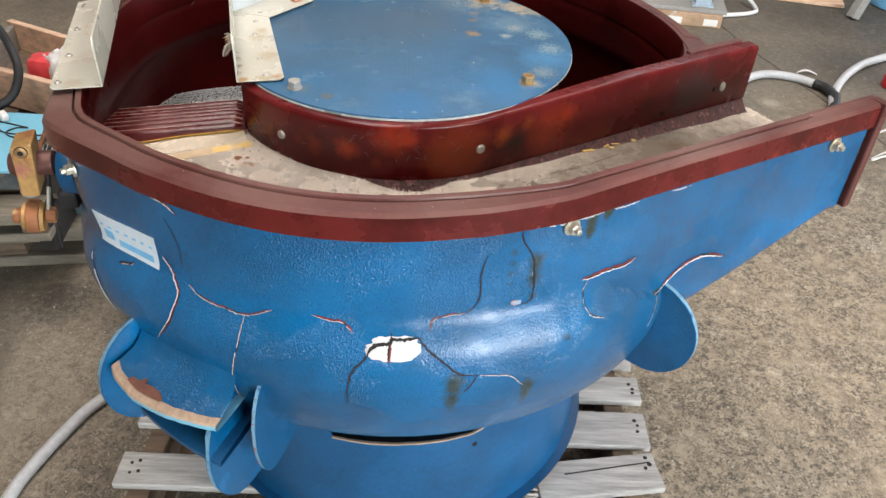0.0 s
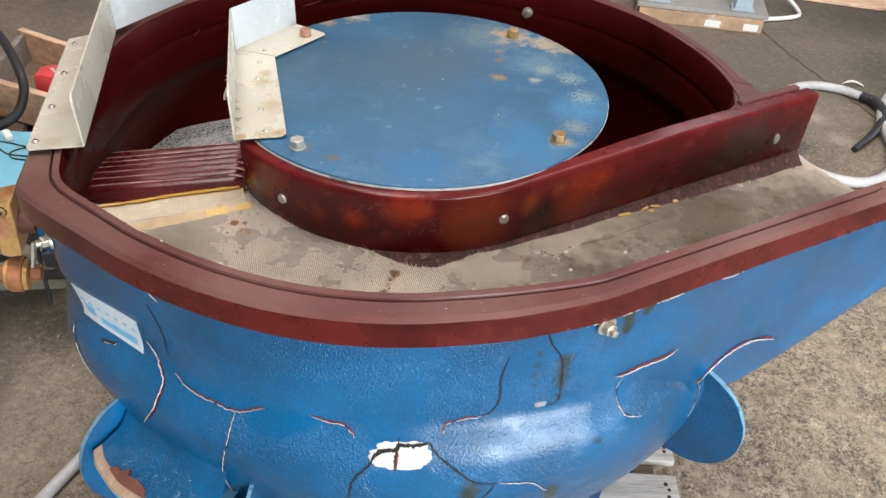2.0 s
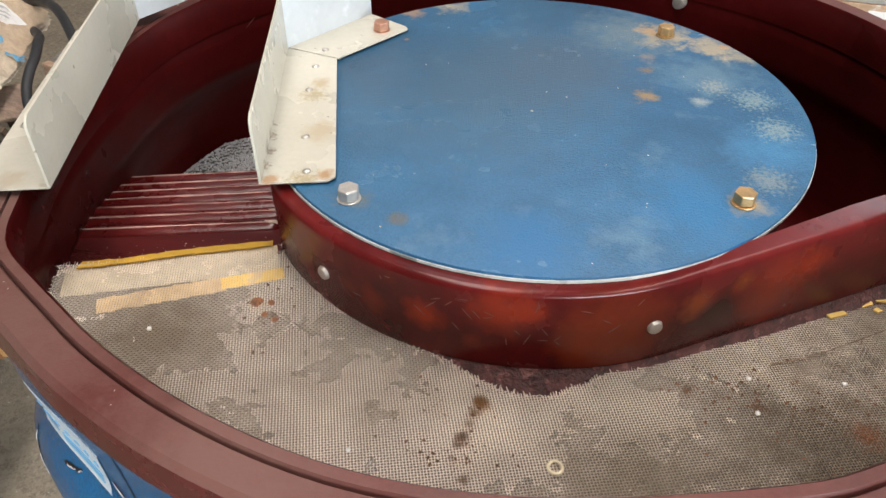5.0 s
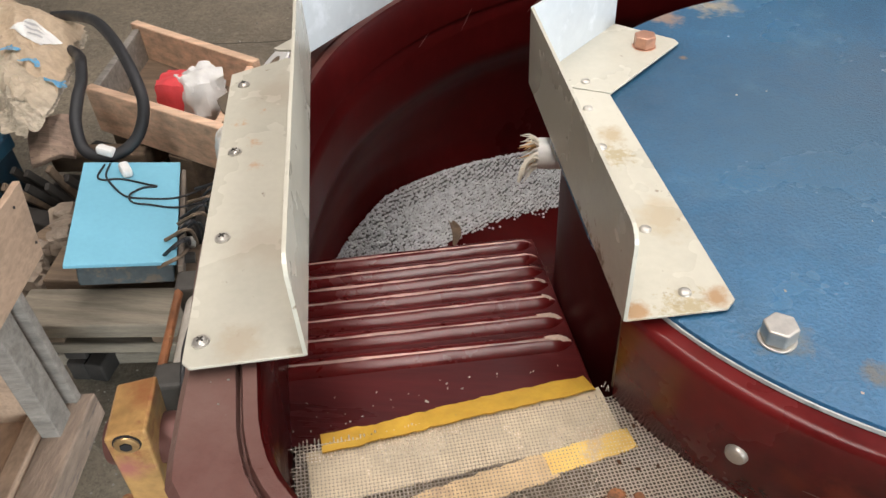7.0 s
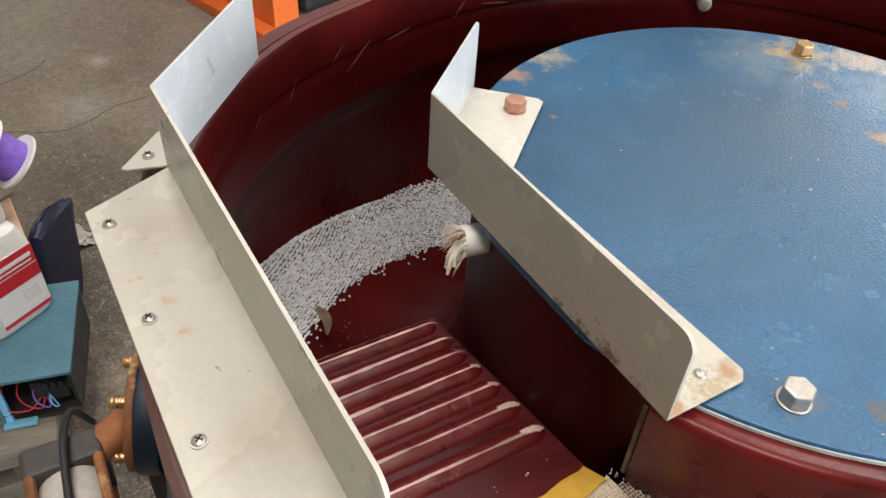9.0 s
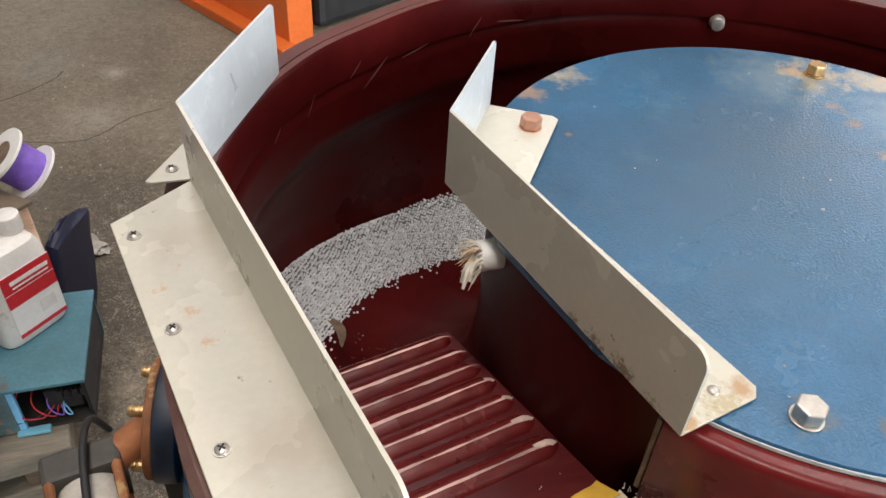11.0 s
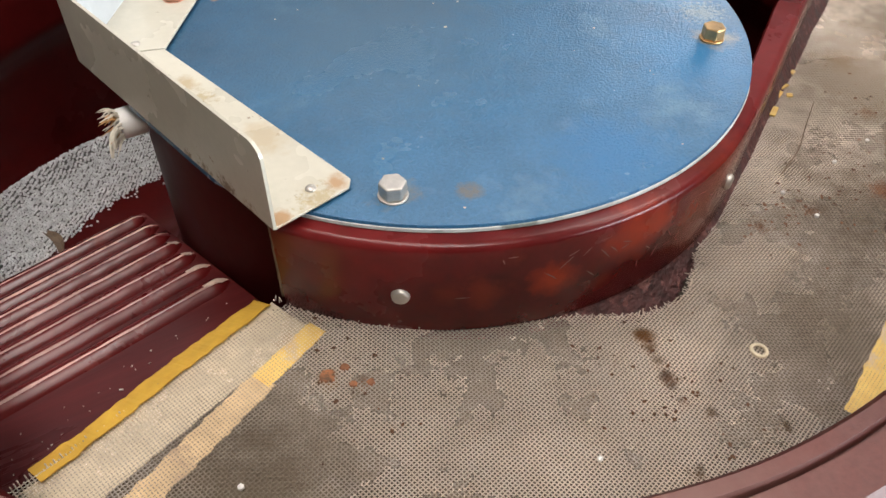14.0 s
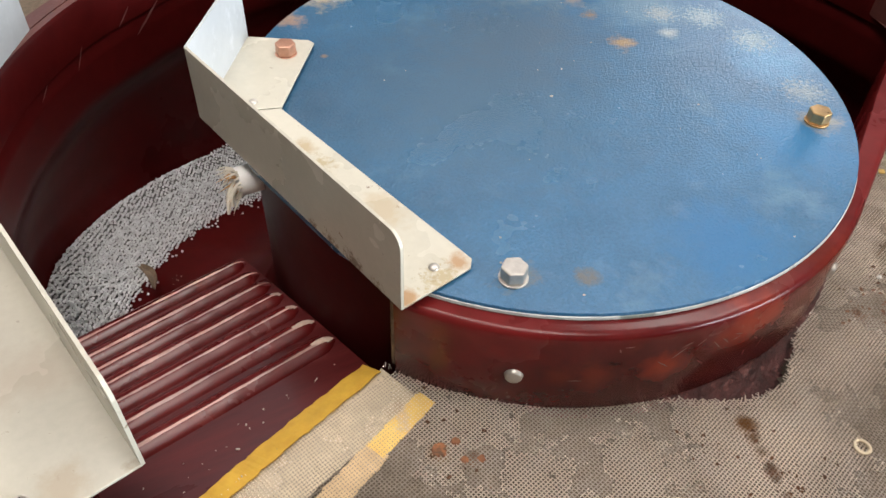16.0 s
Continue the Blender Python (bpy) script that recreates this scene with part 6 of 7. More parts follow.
# ---- the clutter beside the machine ----
SKIDM = mat("grey_skid_timber", (0.22, 0.19, 0.145), 0.8, var=0.35, scale=4, fine=30, bump=0.4, dist=0.003, stretch=(1.5, 14, 14), per_object=True)
skid = thing("timber_skid", (-1.1, 0.7, 0), "dirty old timber skid under the control boxes", "pallet")
for i, y in enumerate((0.535, 0.72, 0.90)):
    part("deck_board", box(pose(-1.21, y - 0.01, 0.110, 0, 0, 8), (0.76, 0.14 if i else 0.11, 0.045), 0.004), DARK if i else SKIDM, skid)
for i, y in enumerate((0.535, 0.90)):
    part("bottom_board", box(pose(-1.21, y - 0.01, 0.018, 0, 0, 8), (0.76, 0.10, 0.035), 0.004), SKIDM, skid)
for x in (-1.5, -1.15, -0.88):
    part("block", box(pose(x, 0.535 + (x + 1.14) * 0.14, 0.061, 0, 0, 8), (0.09, 0.08, 0.05), 0.003), WOOD_DARK, skid)



def nearer(eye, k):
    """Draws a heap towards the eye by the factor k."""
    return Matrix.Translation(eye) @ Matrix.Scale(k, 4) @ Matrix.Translation(-Vector(eye))


NEAR = nearer((-0.23, -0.56, 1.288), 0.85)
HEAP = nearer((-0.23, -0.56, 1.288), 0.88)
SIDE = nearer((-0.452, -0.43, 1.305), 0.90)

# upper skid with the control box leaning on it
skid_b = thing("timber_skid", (-1.1, 0.5, 0.1325), "short dirty timber skid lying on the larger one", "pallet")
for i, (y, wide, mt) in enumerate(((0.545, 0.115, SKIDM), (0.69, 0.12, WOOD_DARK), (0.85, 0.13, DARK))):
    part("deck_board", box(NEAR @ pose(-1.245, y, 0.096, 0, 0, 6), (0.36, wide, 0.040), 0.004), mt, skid_b)
part("bottom_board", box(NEAR @ pose(-1.245, 0.56, 0.010, 0, 0, 6), (0.36, 0.09, 0.030), 0.004), SKIDM, skid_b)
for x in (-1.38, -1.11):
    part("block", box(NEAR @ pose(x, 0.555 + (x + 1.245) * 0.1, 0.050, 0, 0, 6), (0.07, 0.07, 0.05), 0.003), WOOD_DARK, skid_b)
    part("runner", box(NEAR @ pose(x, 0.72 + (x + 1.245) * 0.1, 0.005, 0, 0, 6), (0.05, 0.34, 0.14), 0.003), DARK, skid_b)

LEAN = NEAR @ pose(-1.239, 0.749, 0.2195, 0, 11.5, 21)
box_a = thing("control_box", LEAN @ Vector((0, 0, -0.08)), "light blue painted steel control box with loose wires on it", "control box")
part("body", box(LEAN @ pose(0.004, 0.012, -0.042), (0.196, 0.352, 0.074), 0.004), mat("dusty_slate_paint", (0.07, 0.085, 0.09), 0.6, var=0.35, scale=14, fine=90, bump=0.15, spots=(0.16, 0.13, 0.10), spot_at=0.55, spot_scale=18), box_a, "dusty slate grey sides")
part("lid", box(LEAN, (0.222, 0.384, 0.010), 0.0015), LIGHTBLUE, box_a, "light blue lid")
part("side_channel", box(LEAN @ pose(0.118, 0.0, -0.05), (0.012, 0.372, 0.075), 0.002), mat("dusty_brown_steel", (0.17, 0.135, 0.105), 0.7, var=0.4, scale=18, fine=90, bump=0.2), box_a, "dusty brown open side")
for k in range(4):
    part("gland", cyl(LEAN @ pose(0.134, -0.12 + 0.055 * k, -0.045, 0, 90, 0), 0.013, 0.026, 14, bevel=0.002), STEEL if k == 1 else DARK, box_a)


def on_lid(x, y, up):
    return LEAN @ Vector((x, y, 0.005 + up))


loop = spline([on_lid(*v) for v in ((-0.062, 0.175, 0.004), (-0.073, 0.128, 0.003), (-0.060, 0.112, 0.003), (-0.02, 0.115, 0.003), (0.045, 0.090, 0.003), (0.060, 0.083, 0.003), (0.030, 0.078, 0.003), (0.003, 0.050, 0.003), (0.012, 0.020, 0.003), (0.050, 0.010, 0.003), (0.10, -0.002, 0.003), (0.14, 0.0, 0.008), (0.19, 0.02, 0.012))], 8)
tagged(part("loose_wire", tube(loop, 0.0020, 6), RUBBER, smooth=True), "thin black loose wire lying across the control box", "wire")
loop = spline([on_lid(*v) for v in ((-0.050, 0.180, 0.004), (-0.055, 0.130, 0.003), (-0.035, 0.085, 0.003), (-0.005, 0.045, 0.003), (0.04, 0.035, 0.003), (0.10, 0.035, 0.003), (0.15, 0.05, 0.010), (0.21, 0.09, 0.02))], 8)
tagged(part("loose_wire", tube(loop, 0.0020, 6), RUBBER, smooth=True), "thin black loose wire lying across the control box", "wire")
for cx, cy, up, turn in ((-0.062, 0.222, 0.014, 62), (-0.012, 0.142, 0.0115, 20)):
    tagged(part("connector", box(LEAN @ pose(cx, cy, 0.005 + up, 0, 0, turn), (0.024, 0.046, 0.023), 0.006), WHITE), "white plastic plug connector on the control box", "connector", group="connectors on the control box")

box_b = thing("terminal_box", (-0.88, 0.68, 0.1325), "open teal terminal box with coloured wires inside", "terminal box")
part("top", box(pose(-0.88, 0.685, 0.246), (0.20, 0.235, 0.008), 0.002), TEAL, box_b)
part("back", box(pose(-0.88, 0.80, 0.187), (0.19, 0.006, 0.108)), TEAL, box_b)
part("side", box(pose(-0.977, 0.685, 0.187), (0.006, 0.23, 0.108)), TEAL, box_b)
# right side and bottom are coloured dark for the shade inside the box
part("side", box(pose(-0.790, 0.690, 0.187), (0.006, 0.215, 0.108)), RUBBER, box_b, "side painted black for the dark inside")
part("bottom", box(pose(-0.88, 0.685, 0.1365), (0.19, 0.22, 0.006)), DARK, box_b)
part("front_panel", box(pose(-0.945, 0.572, 0.189), (0.068, 0.006, 0.106), 0.002), mat("mottled_teal_paint", (0.075, 0.125, 0.135), 0.6, var=0.4, scale=20, fine=120, bump=0.2, spots=(0.20, 0.17, 0.13), spot_at=0.56, spot_scale=26), box_b, "mottled grey-green panel")
part("knob", cyl(pose(-0.945, 0.566, 0.182, 90, 0, 0), 0.015, 0.010, 20, r2=0.010, bevel=0.002), RUST, box_b, "rusty round knob", smooth=True)
part("frame_edge", box(pose(-0.905, 0.576, 0.189), (0.012, 0.010, 0.106), 0.002), LABEL_BLUE, box_b, "blue inner edge")
part("lip", box(pose(-0.888, 0.568, 0.138), (0.055, 0.016, 0.008), 0.002), LIGHTBLUE, box_b, "light blue lip")
for q in range(4):
    part("terminal", box(pose(-0.832 + 0.013 * q, 0.588, 0.205), (0.009, 0.014, 0.020), 0.002), RUBBER, box_b)
part("cable_tie", box(pose(-0.845, 0.60, 0.228, 0, 10, 8), (0.05, 0.006, 0.006), 0.002), WHITE, box_b, "white plastic strip")
part("terminal_block", box(pose(-0.83, 0.60, 0.185), (0.06, 0.02, 0.05), 0.003), RUBBER, box_b)
for k, (mt, dx) in enumerate(((RED_LABEL, 0.0), (PURPLE, 0.015), (RED_LABEL, -0.02), (LABEL_BLUE, 0.03), (RUBBER, -0.035))):
    w = spline([(-0.86 + dx, 0.70, 0.22), (-0.88 + dx * 1.6, 0.585, 0.20 - 0.008 * k), (-0.85 + dx, 0.575, 0.16), (-0.84, 0.60, 0.18)], 7)
    part("wire", tube(w, 0.0014, 6), mt, box_b, smooth=True)

# bundle of loose wires between the boxes
for k in range(13):
    y = 0.60 + 0.022 * k
    w = spline([NEAR @ Vector((-1.115 + random.uniform(-0.01, 0.01), y, 0.17 + random.uniform(0, 0.05))), NEAR @ Vector((-1.06, y + 0.02, 0.20 + random.uniform(-0.02, 0.04))), (-1.03 + random.uniform(-0.02, 0.02), y + random.uniform(-0.05, 0.08), 0.19 + random.uniform(-0.03, 0.04)), (-0.985, y + random.uniform(-0.03, 0.1), 0.16)], 6)
    tagged(part("loose_wire", tube(w, random.uniform(0.002, 0.0042), 6), RUBBER if k % 3 else WOOD_DARK, smooth=True), "loose wire bent between the two boxes", "wire", group="wires between the boxes")

# jerrycan
can = thing("jerrycan", (-0.88, 0.70, 0.25), "small dusty white plastic jerrycan with red and white label", "jerrycan")
CM = pose(-0.893, 0.733, 0.25, 0, 0, 44)
rows = []
for z, sx, sy in ((0.0, 0.93, 0.9), (0.004, 0.98, 0.97), (0.012, 1, 1), (0.15, 1, 1), (0.175, 0.97, 0.95), (0.19, 0.85, 0.85), (0.198, 0.55, 0.6), (0.199, 0.02, 0.02)):
    row = []
    for i in range(33):
        a = 2 * math.pi * i / 32
        c, s_ = math.cos(a), math.sin(a)
        e = 0.38
        row.append(CM @ Vector((0.064 * sx * math.copysign(abs(c) ** e, c), 0.048 * sy * math.copysign(abs(s_) ** e, s_), z)))
    rows.append(row)
CANM = mat("dusty_white_plastic", (0.70, 0.68, 0.64), 0.45, var=0.1, scale=12, fine=120, bump=0.05, spots=(0.34, 0.29, 0.22), spot_at=0.60, spot_scale=16, spot_soft=0.12)
part("body", grid(rows), CANM, can, smooth=True)
part("cap", cyl(CM @ pose(0.037, 0, 0.214), 0.021, 0.034, 24, bevel=0.003), CANM, can, smooth=True)
part("handle", tube(spline([CM @ Vector(v) for v in ((-0.056, 0, 0.185), (-0.050, 0, 0.215), (-0.02, 0, 0.222), (0.0, 0, 0.20), (0.004, 0, 0.18))], 6), 0.010, 10), CANM, can, smooth=True)
lab = part("label", box(CM @ pose(0.010, -0.0483, 0.087), (0.096, 0.0016, 0.140), 0.0004), WHITE, can, "red and white label")
part("label_band", box(CM @ pose(0.010, -0.0493, 0.137), (0.0955, 0.0012, 0.037)), RED_LABEL, lab)
part("label_band", box(CM @ pose(0.010, -0.0493, 0.102), (0.0955, 0.0012, 0.028)), RED_LABEL, lab)
part("label_stripe", box(CM @ pose(0.010, -0.0493, 0.022), (0.0955, 0.0012, 0.008)), RED_LABEL, lab)
part("print_bar", box(CM @ pose(0.014, -0.0501, 0.138), (0.074, 0.001, 0.008)), WHITE, lab)
part("print_bar", box(CM @ pose(0.014, -0.0501, 0.1265), (0.070, 0.001, 0.003)), WHITE, lab)
part("smudge", box(CM @ pose(0.030, -0.0493, 0.058), (0.030, 0.0012, 0.026), 0.0004), CANM, lab, "grey smudge of dirt")

# open timber box with a packet and a wire spool
tbox = thing("timber_box", (-1.2, 1.15, 0.15), "open pine timber box full of odds and ends", "wooden box")
TM = HEAP @ pose(-1.275, 1.245, 0.16, 0, 0, -19)


def board_between(a, b, z0, z1, thick):
    """A board standing on edge from a to b."""
    a, b = Vector((*a, 0)), Vector((*b, 0))
    c = (a + b) / 2
    return box(HEAP @ pose(c.x, c.y, (z0 + z1) / 2, 0, 0, math.degrees(math.atan2(b.y - a.y, b.x - a.x))), ((b - a).length, thick, z1 - z0), 0.003)


part("front_board", board_between((-1.515, 1.160), (-1.075, 0.985), 0.165, 0.300, 0.026), WOOD, tbox)
part("back_board", board_between((-1.555, 1.530), (-1.095, 1.305), 0.150, 0.305, 0.026), WOOD, tbox)
part("side_board", board_between((-1.502, 1.172), (-1.538, 1.510), 0.170, 0.292, 0.022), WOOD_GREY, tbox, "greyed end board")
part("side_board", board_between((-1.100, 1.010), (-1.112, 1.300), 0.170, 0.292, 0.022), WOOD, tbox)
part("floor_board", prism([(HEAP @ Vector(v)).xy[:] for v in ((-1.49, 1.165, 0), (-1.115, 1.015, 0), (-1.125, 1.305, 0), (-1.525, 1.50, 0))], 0.318, 0.328), WOOD_DARK, tbox)
for x, y in ((-1.40, 1.27), (-1.20, 1.18)):
    part("foot", box(HEAP @ pose(x, y, -0.0065, 0, 0, 72), (0.30, 0.08, 0.338), 0.003), WOOD_DARK, tbox)


def crumple(m, size, seed, amount=0.18, sub=4):
    bm = bmesh.new()
    bmesh.ops.create_cube(bm, size=2.0)
    bmesh.ops.subdivide_edges(bm, edges=bm.edges[:], cuts=2 ** sub // 2 * 2 - 1, use_grid_fill=True)
    for v in bm.verts:
        d = v.co.copy()
        q = Vector([math.copysign(abs(c) ** 1.0, c) for c in d])
        q = q * (0.55 + 0.45 / max(1e-6, q.length) * 1.25)
        n = noise.noise(q * 1.7 + Vector((seed, 0, 0))) + 0.5 * noise.noise(q * 4 + Vector((0, seed, 0))) + 0.25 * noise.noise(q * 9)
        q *= 1 + amount * n
        v.co = m @ Vector((q.x * size[0] / 2, q.y * size[1] / 2, max(-0.97, q.z) * size[2] / 2))
    return bm


tagged(part("red_packet", crumple(TM @ pose(0.035, -0.065, 0.105, 0, 0, 15), (0.10, 0.09, 0.12), 3, 0.12, 3), PINK, smooth=True), "crumpled red and white plastic packet in the timber box", "packet")
tagged(part("plastic_bag", crumple(TM @ pose(0.100, -0.05, 0.11, 0, 0, -25), (0.10, 0.10, 0.14), 8, 0.3, 3), WHITE, smooth=True), "crumpled white plastic bag beside the red packet", "plastic bag")
spool = thing("wire_spool", (-0.93, 1.02, 0.3), "white plastic spool of purple wire", "wire spool")
SM = SIDE @ pose(-0.932, 1.122, 0.350) @ Vector((-0.63, -0.16, 0.76)).to_track_quat("Z", "Y").to_matrix().to_4x4()
part("winding", cyl(SM, 0.047, 0.068, 32), PURPLE, spool, "purple insulated wire", smooth=True)
for z in (-0.037, 0.037):
    bm = bmesh.new()
    ring_o = [bm.verts.new(SM @ Vector((0.066 * math.cos(t), 0.066 * math.sin(t), z + dz))) for dz in (-0.003, 0.003) for t in (2 * math.pi * i / 36 for i in range(36))]
    ring_i = [bm.verts.new(SM @ Vector((0.034 * math.cos(t), 0.034 * math.sin(t), z + dz))) for dz in (-0.003, 0.003) for t in (2 * math.pi * i / 36 for i in range(36))]
    for i in range(36):
        j = (i + 1) % 36
        bm.faces.new((ring_o[i], ring_o[j], ring_i[j], ring_i[i]))
        bm.faces.new((ring_o[36 + i], ring_i[36 + i], ring_i[36 + j], ring_o[36 + j]))
        bm.faces.new((ring_o[i], ring_o[36 + i], ring_o[36 + j], ring_o[j]))
        bm.faces.new((ring_i[i], ring_i[j], ring_i[36 + j], ring_i[36 + i]))
    part("spool_flange", bm, WHITE, spool, smooth=True)
part("core", cyl(SM @ pose(0, 0, 0.0335), 0.034, 0.010, 32), WOOD_DARK, spool, "brown cardboard core", smooth=True)
tagged(part("board_scrap", prism([(SIDE @ Vector((x, y, 0.31))).xy[:] for x, y in ((-1.054, 1.152), (-0.900, 1.026), (-0.992, 0.946), (-1.060, 1.006), (-1.092, 1.056))], 0.409, 0.418, 0.002), mat("olive_brown_board", (0.13, 0.10, 0.07), 0.7, var=0.3, scale=9, fine=60, bump=0.2)), "olive brown board scrap lying across the end of the timber box", "board")
navy = mat("navy_plastic", (0.012, 0.014, 0.04), 0.5, var=0.3, bump=0.05)
tagged(part("navy_cloth", crumple(SIDE @ pose(-0.890, 1.085, 0.05, 0, 10, -24), (0.035, 0.15, 0.34), 11, 0.10, 3), navy, smooth=True), "crumpled navy blue cloth hanging beside the timber box", "cloth")
tagged(part("timber_strip", box(SIDE @ pose(-0.935, 1.06, 0.215, 0, 0, 18), (0.024, 0.22, 0.030), 0.003), WOOD), "short pale timber strip against the navy cloth", "timber strip")
tagged(part("crushed_cup", crumple(pose(-0.875, 1.255, 0.012, 0, 0, -50), (0.10, 0.045, 0.022), 5, 0.4, 3), mat("dirty_clear_plastic", (0.36, 0.33, 0.29), 0.4, var=0.3, scale=40, bump=0.1), smooth=True), "crushed clear plastic cup on the floor", "rubbish")

# sack on a stack of dark timber
stack = thing("timber_stack", (-1.45, 0.75, 0), "heap of dark dirty timber offcuts beside the chest", "timber stack")
for i in range(10):
    part("offcut", box(HEAP @ pose(-1.51 + random.uniform(-0.03, 0.03), 0.62 + 0.065 * i, -0.08 + 0.055 * (i % 4) + 0.006 * i, random.uniform(-8, 8), random.uniform(-10, 10), random.uniform(-14, 14)), (0.26, 0.055, 0.055), 0.005), WOOD_DARK if i % 3 == 1 else DARK, stack)
for i in range(4):
    part("bearer", box(HEAP @ pose(-1.55 + 0.07 * i, 0.86, -0.145, 0, 0, random.uniform(-4, 4)), (0.045, 0.60, 0.06), 0.004), DARK, stack)
for i in range(9):
    x = -1.655 + 0.022 * i
    part("slat", box(HEAP @ pose(x, 0.95 - 0.05 * (i % 2), 0.10, random.uniform(18, 34), random.uniform(-8, 8), random.uniform(-10, 10)), (0.012, 0.020, 0.24), 0.002), DARK if i % 3 else WOOD_DARK, stack)
for i in range(7):
    part("stone", crumple(HEAP @ pose(-1.43 - 0.02 * (i % 3), 0.60 + 0.045 * i, 0.12 + 0.008 * (i % 2), 0, 0, 40 * i), (0.055, 0.05, 0.05), 20 + i, 0.3, 2), mat("dusty_rubble", (0.24, 0.19, 0.145), 0.9, var=0.35, scale=18, fine=90, bump=0.4) if i == 0 else bpy.data.materials["dusty_rubble"], stack, "dusty brown lump")
part("long_board", box(HEAP @ pose(-1.50, 0.70, 0.115, 0, -4, 62), (0.40, 0.05, 0.03), 0.003), WOOD_DARK, stack)


def sack_point(x, y, out=0.0, smooth=0.0):
    """Skin of the sack above x, y of the heap; smooth flattens its folds."""
    dx, dy = x + 1.831, y - 1.262
    v = (dx * 0.438 + dy * 0.899) / (0.25 * 0.793)
    u = (dx + 0.05 * v) / (0.305 * 0.899)
    e = min(1.0, max(abs(u), abs(v)))
    q = Vector((u * 2.1, v * 2.1, 3.3))
    fold = 0.0
    for k, amp in ((0.9, 0.050), (2.3, 0.032), (5.1, 0.020), (11.0, 0.010)):
        fold += amp * (0.5 - abs(noise.noise(q * k)) * 2.0) * (1 - smooth * min(1, k / 2))
    lift = 0.018 + 0.075 * (1 - e ** 3) + 0.03 * max(0, v) + 0.6 * fold * (1 - e ** 10)
    return HEAP @ Vector((x, y, 0.287 + max(0.004, lift) + out))


def sack_grid(v0, n_u, n_v, out, smooth, ragged):
    """Rows over the sack from v0 to its back edge, with a torn front and side edge."""
    rows = []
    for i in range(n_u):
        row = []
        u = -1 + 2 * i / (n_u - 1)
        torn = ragged * (noise.noise(Vector((u * 3.0, 2.2, 1))) + 0.6 * noise.noise(Vector((u * 9.0, 0.2, 1))) + 0.3 * noise.noise(Vector((u * 25.0, 0.2, 5))))
        for j in range(n_v):
            f = j / (n_v - 1)
            v = v0 + torn + (1 - v0 - torn) * f
            w = u * (1 + 0.05 * noise.noise(Vector((3.0, v * 4.0, 1))) + 0.03 * noise.noise(Vector((3.0, v * 14.0, 1))))
            w -= 0.10 * max(0, w) * max(0, -v) ** 6
            row.append(sack_point(-1.831 + 0.305 * 0.899 * w - 0.05 * v, 1.262 - 0.305 * 0.438 * w + 0.245 * v, out * min(1, 6 * f + 0.35), smooth))
        rows.append(row)
    return grid(rows)


sack = thing("paper_sack", HEAP @ Vector((-1.83, 1.26, 0.285)), "torn dusty brown paper sack lying over the chest and timber", "sack")
TORN = mat("torn_paper_layers", (0.50, 0.435, 0.335), 0.88, var=0.34, scale=11, fine=60, bump=0.6, dist=0.006, stretch=(3, 9, 9), spots=(0.30, 0.235, 0.165), spot_at=0.60, spot_scale=9, spot_soft=0.1)
part("skin", sack_grid(-1.0, 80, 64, 0.0, 0.0, 0.16), TORN, sack, "crumpled layers of torn beige paper")
part("torn_layer", sack_grid(-0.62, 80, 40, 0.012, 0.35, 0.20), SACK, sack, "torn brown paper layer")
part("torn_layer", sack_grid(-0.22, 80, 40, 0.026, 0.75, 0.16), mat("tan_kraft_paper", (0.46, 0.355, 0.245), 0.8, var=0.22, scale=7, fine=70, bump=0.2, spots=(0.56, 0.48, 0.37), spot_at=0.6, spot_scale=12), sack, "smoother tan kraft paper")


def sack_print(name, x, y, half_a, half_b, material, label, turn=-22, ragged=0.0, out=0.029):
    """A printed patch on the sack, centred at x, y, turned in plan."""
    c, d = math.cos(radians(turn)), math.sin(radians(turn))
    rows = []
    for i in range(11):
        row = []
        for j in range(9):
            a, b = half_a * (i / 5 - 1), half_b * (j / 4 - 1)
            k = 1 + ragged * noise.noise(Vector((a * 60, b * 60, x * 40)))
            row.append(sack_point(x + (a * c - b * d) * k, y + (a * d + b * c) * k, out, 0.75))
        rows.append(row)
    return part(name, grid(rows), material, sack, label)


sack_print("label", -1.675, 1.250, 0.058, 0.030, WHITE, "white printed label")
for k in range(3):
    sack_print("print_bar", -1.690 + 0.010 * k, 1.274 - 0.017 * k, 0.030 + 0.008 * (k % 2), 0.0026, GREY_PIPE, "grey print line", out=0.0305)
SMEARED = mat("smeared_blue_print", (0.12, 0.33, 0.52), 0.7, var=0.3, scale=40, fine=150, bump=0.1, spots=(0.44, 0.36, 0.26), spot_at=0.52, spot_scale=50, spot_soft=0.1)
for k in range(8):
    x, y = -2.05 + 0.072 * k, 1.300 - 0.0292 * k
    for a, b, turn, length in ((-0.014, 0.0, 50, 0.022), (0.010, 0.0, -70 + 30 * (k % 3), 0.020), (0.0, 0.004 - 0.008 * (k % 2), -22, 0.014)):
        sack_print("print_patch", x + a, y + b, length, 0.0055, SMEARED, "smeared blue print", turn, 0.7)
hose_pts = spline([HEAP @ Vector(v) for v in ((-1.74, 1.44, 0.36), (-1.585, 1.325, 0.415), (-1.46, 1.215, 0.450), (-1.350, 1.10, 0.445), (-1.268, 1.00, 0.405), (-1.250, 0.96, 0.351), (-1.272, 0.92, 0.294), (-1.328, 0.885, 0.268), (-1.394, 0.895, 0.275),
                   (-1.418, 0.93, 0.325), (-1.425, 0.98, 0.365), (-1.440, 1.04, 0.380), (-1.475, 1.11, 0.385), (-1.545, 1.21, 0.36), (-1.68, 1.33, 0.33))], 10)
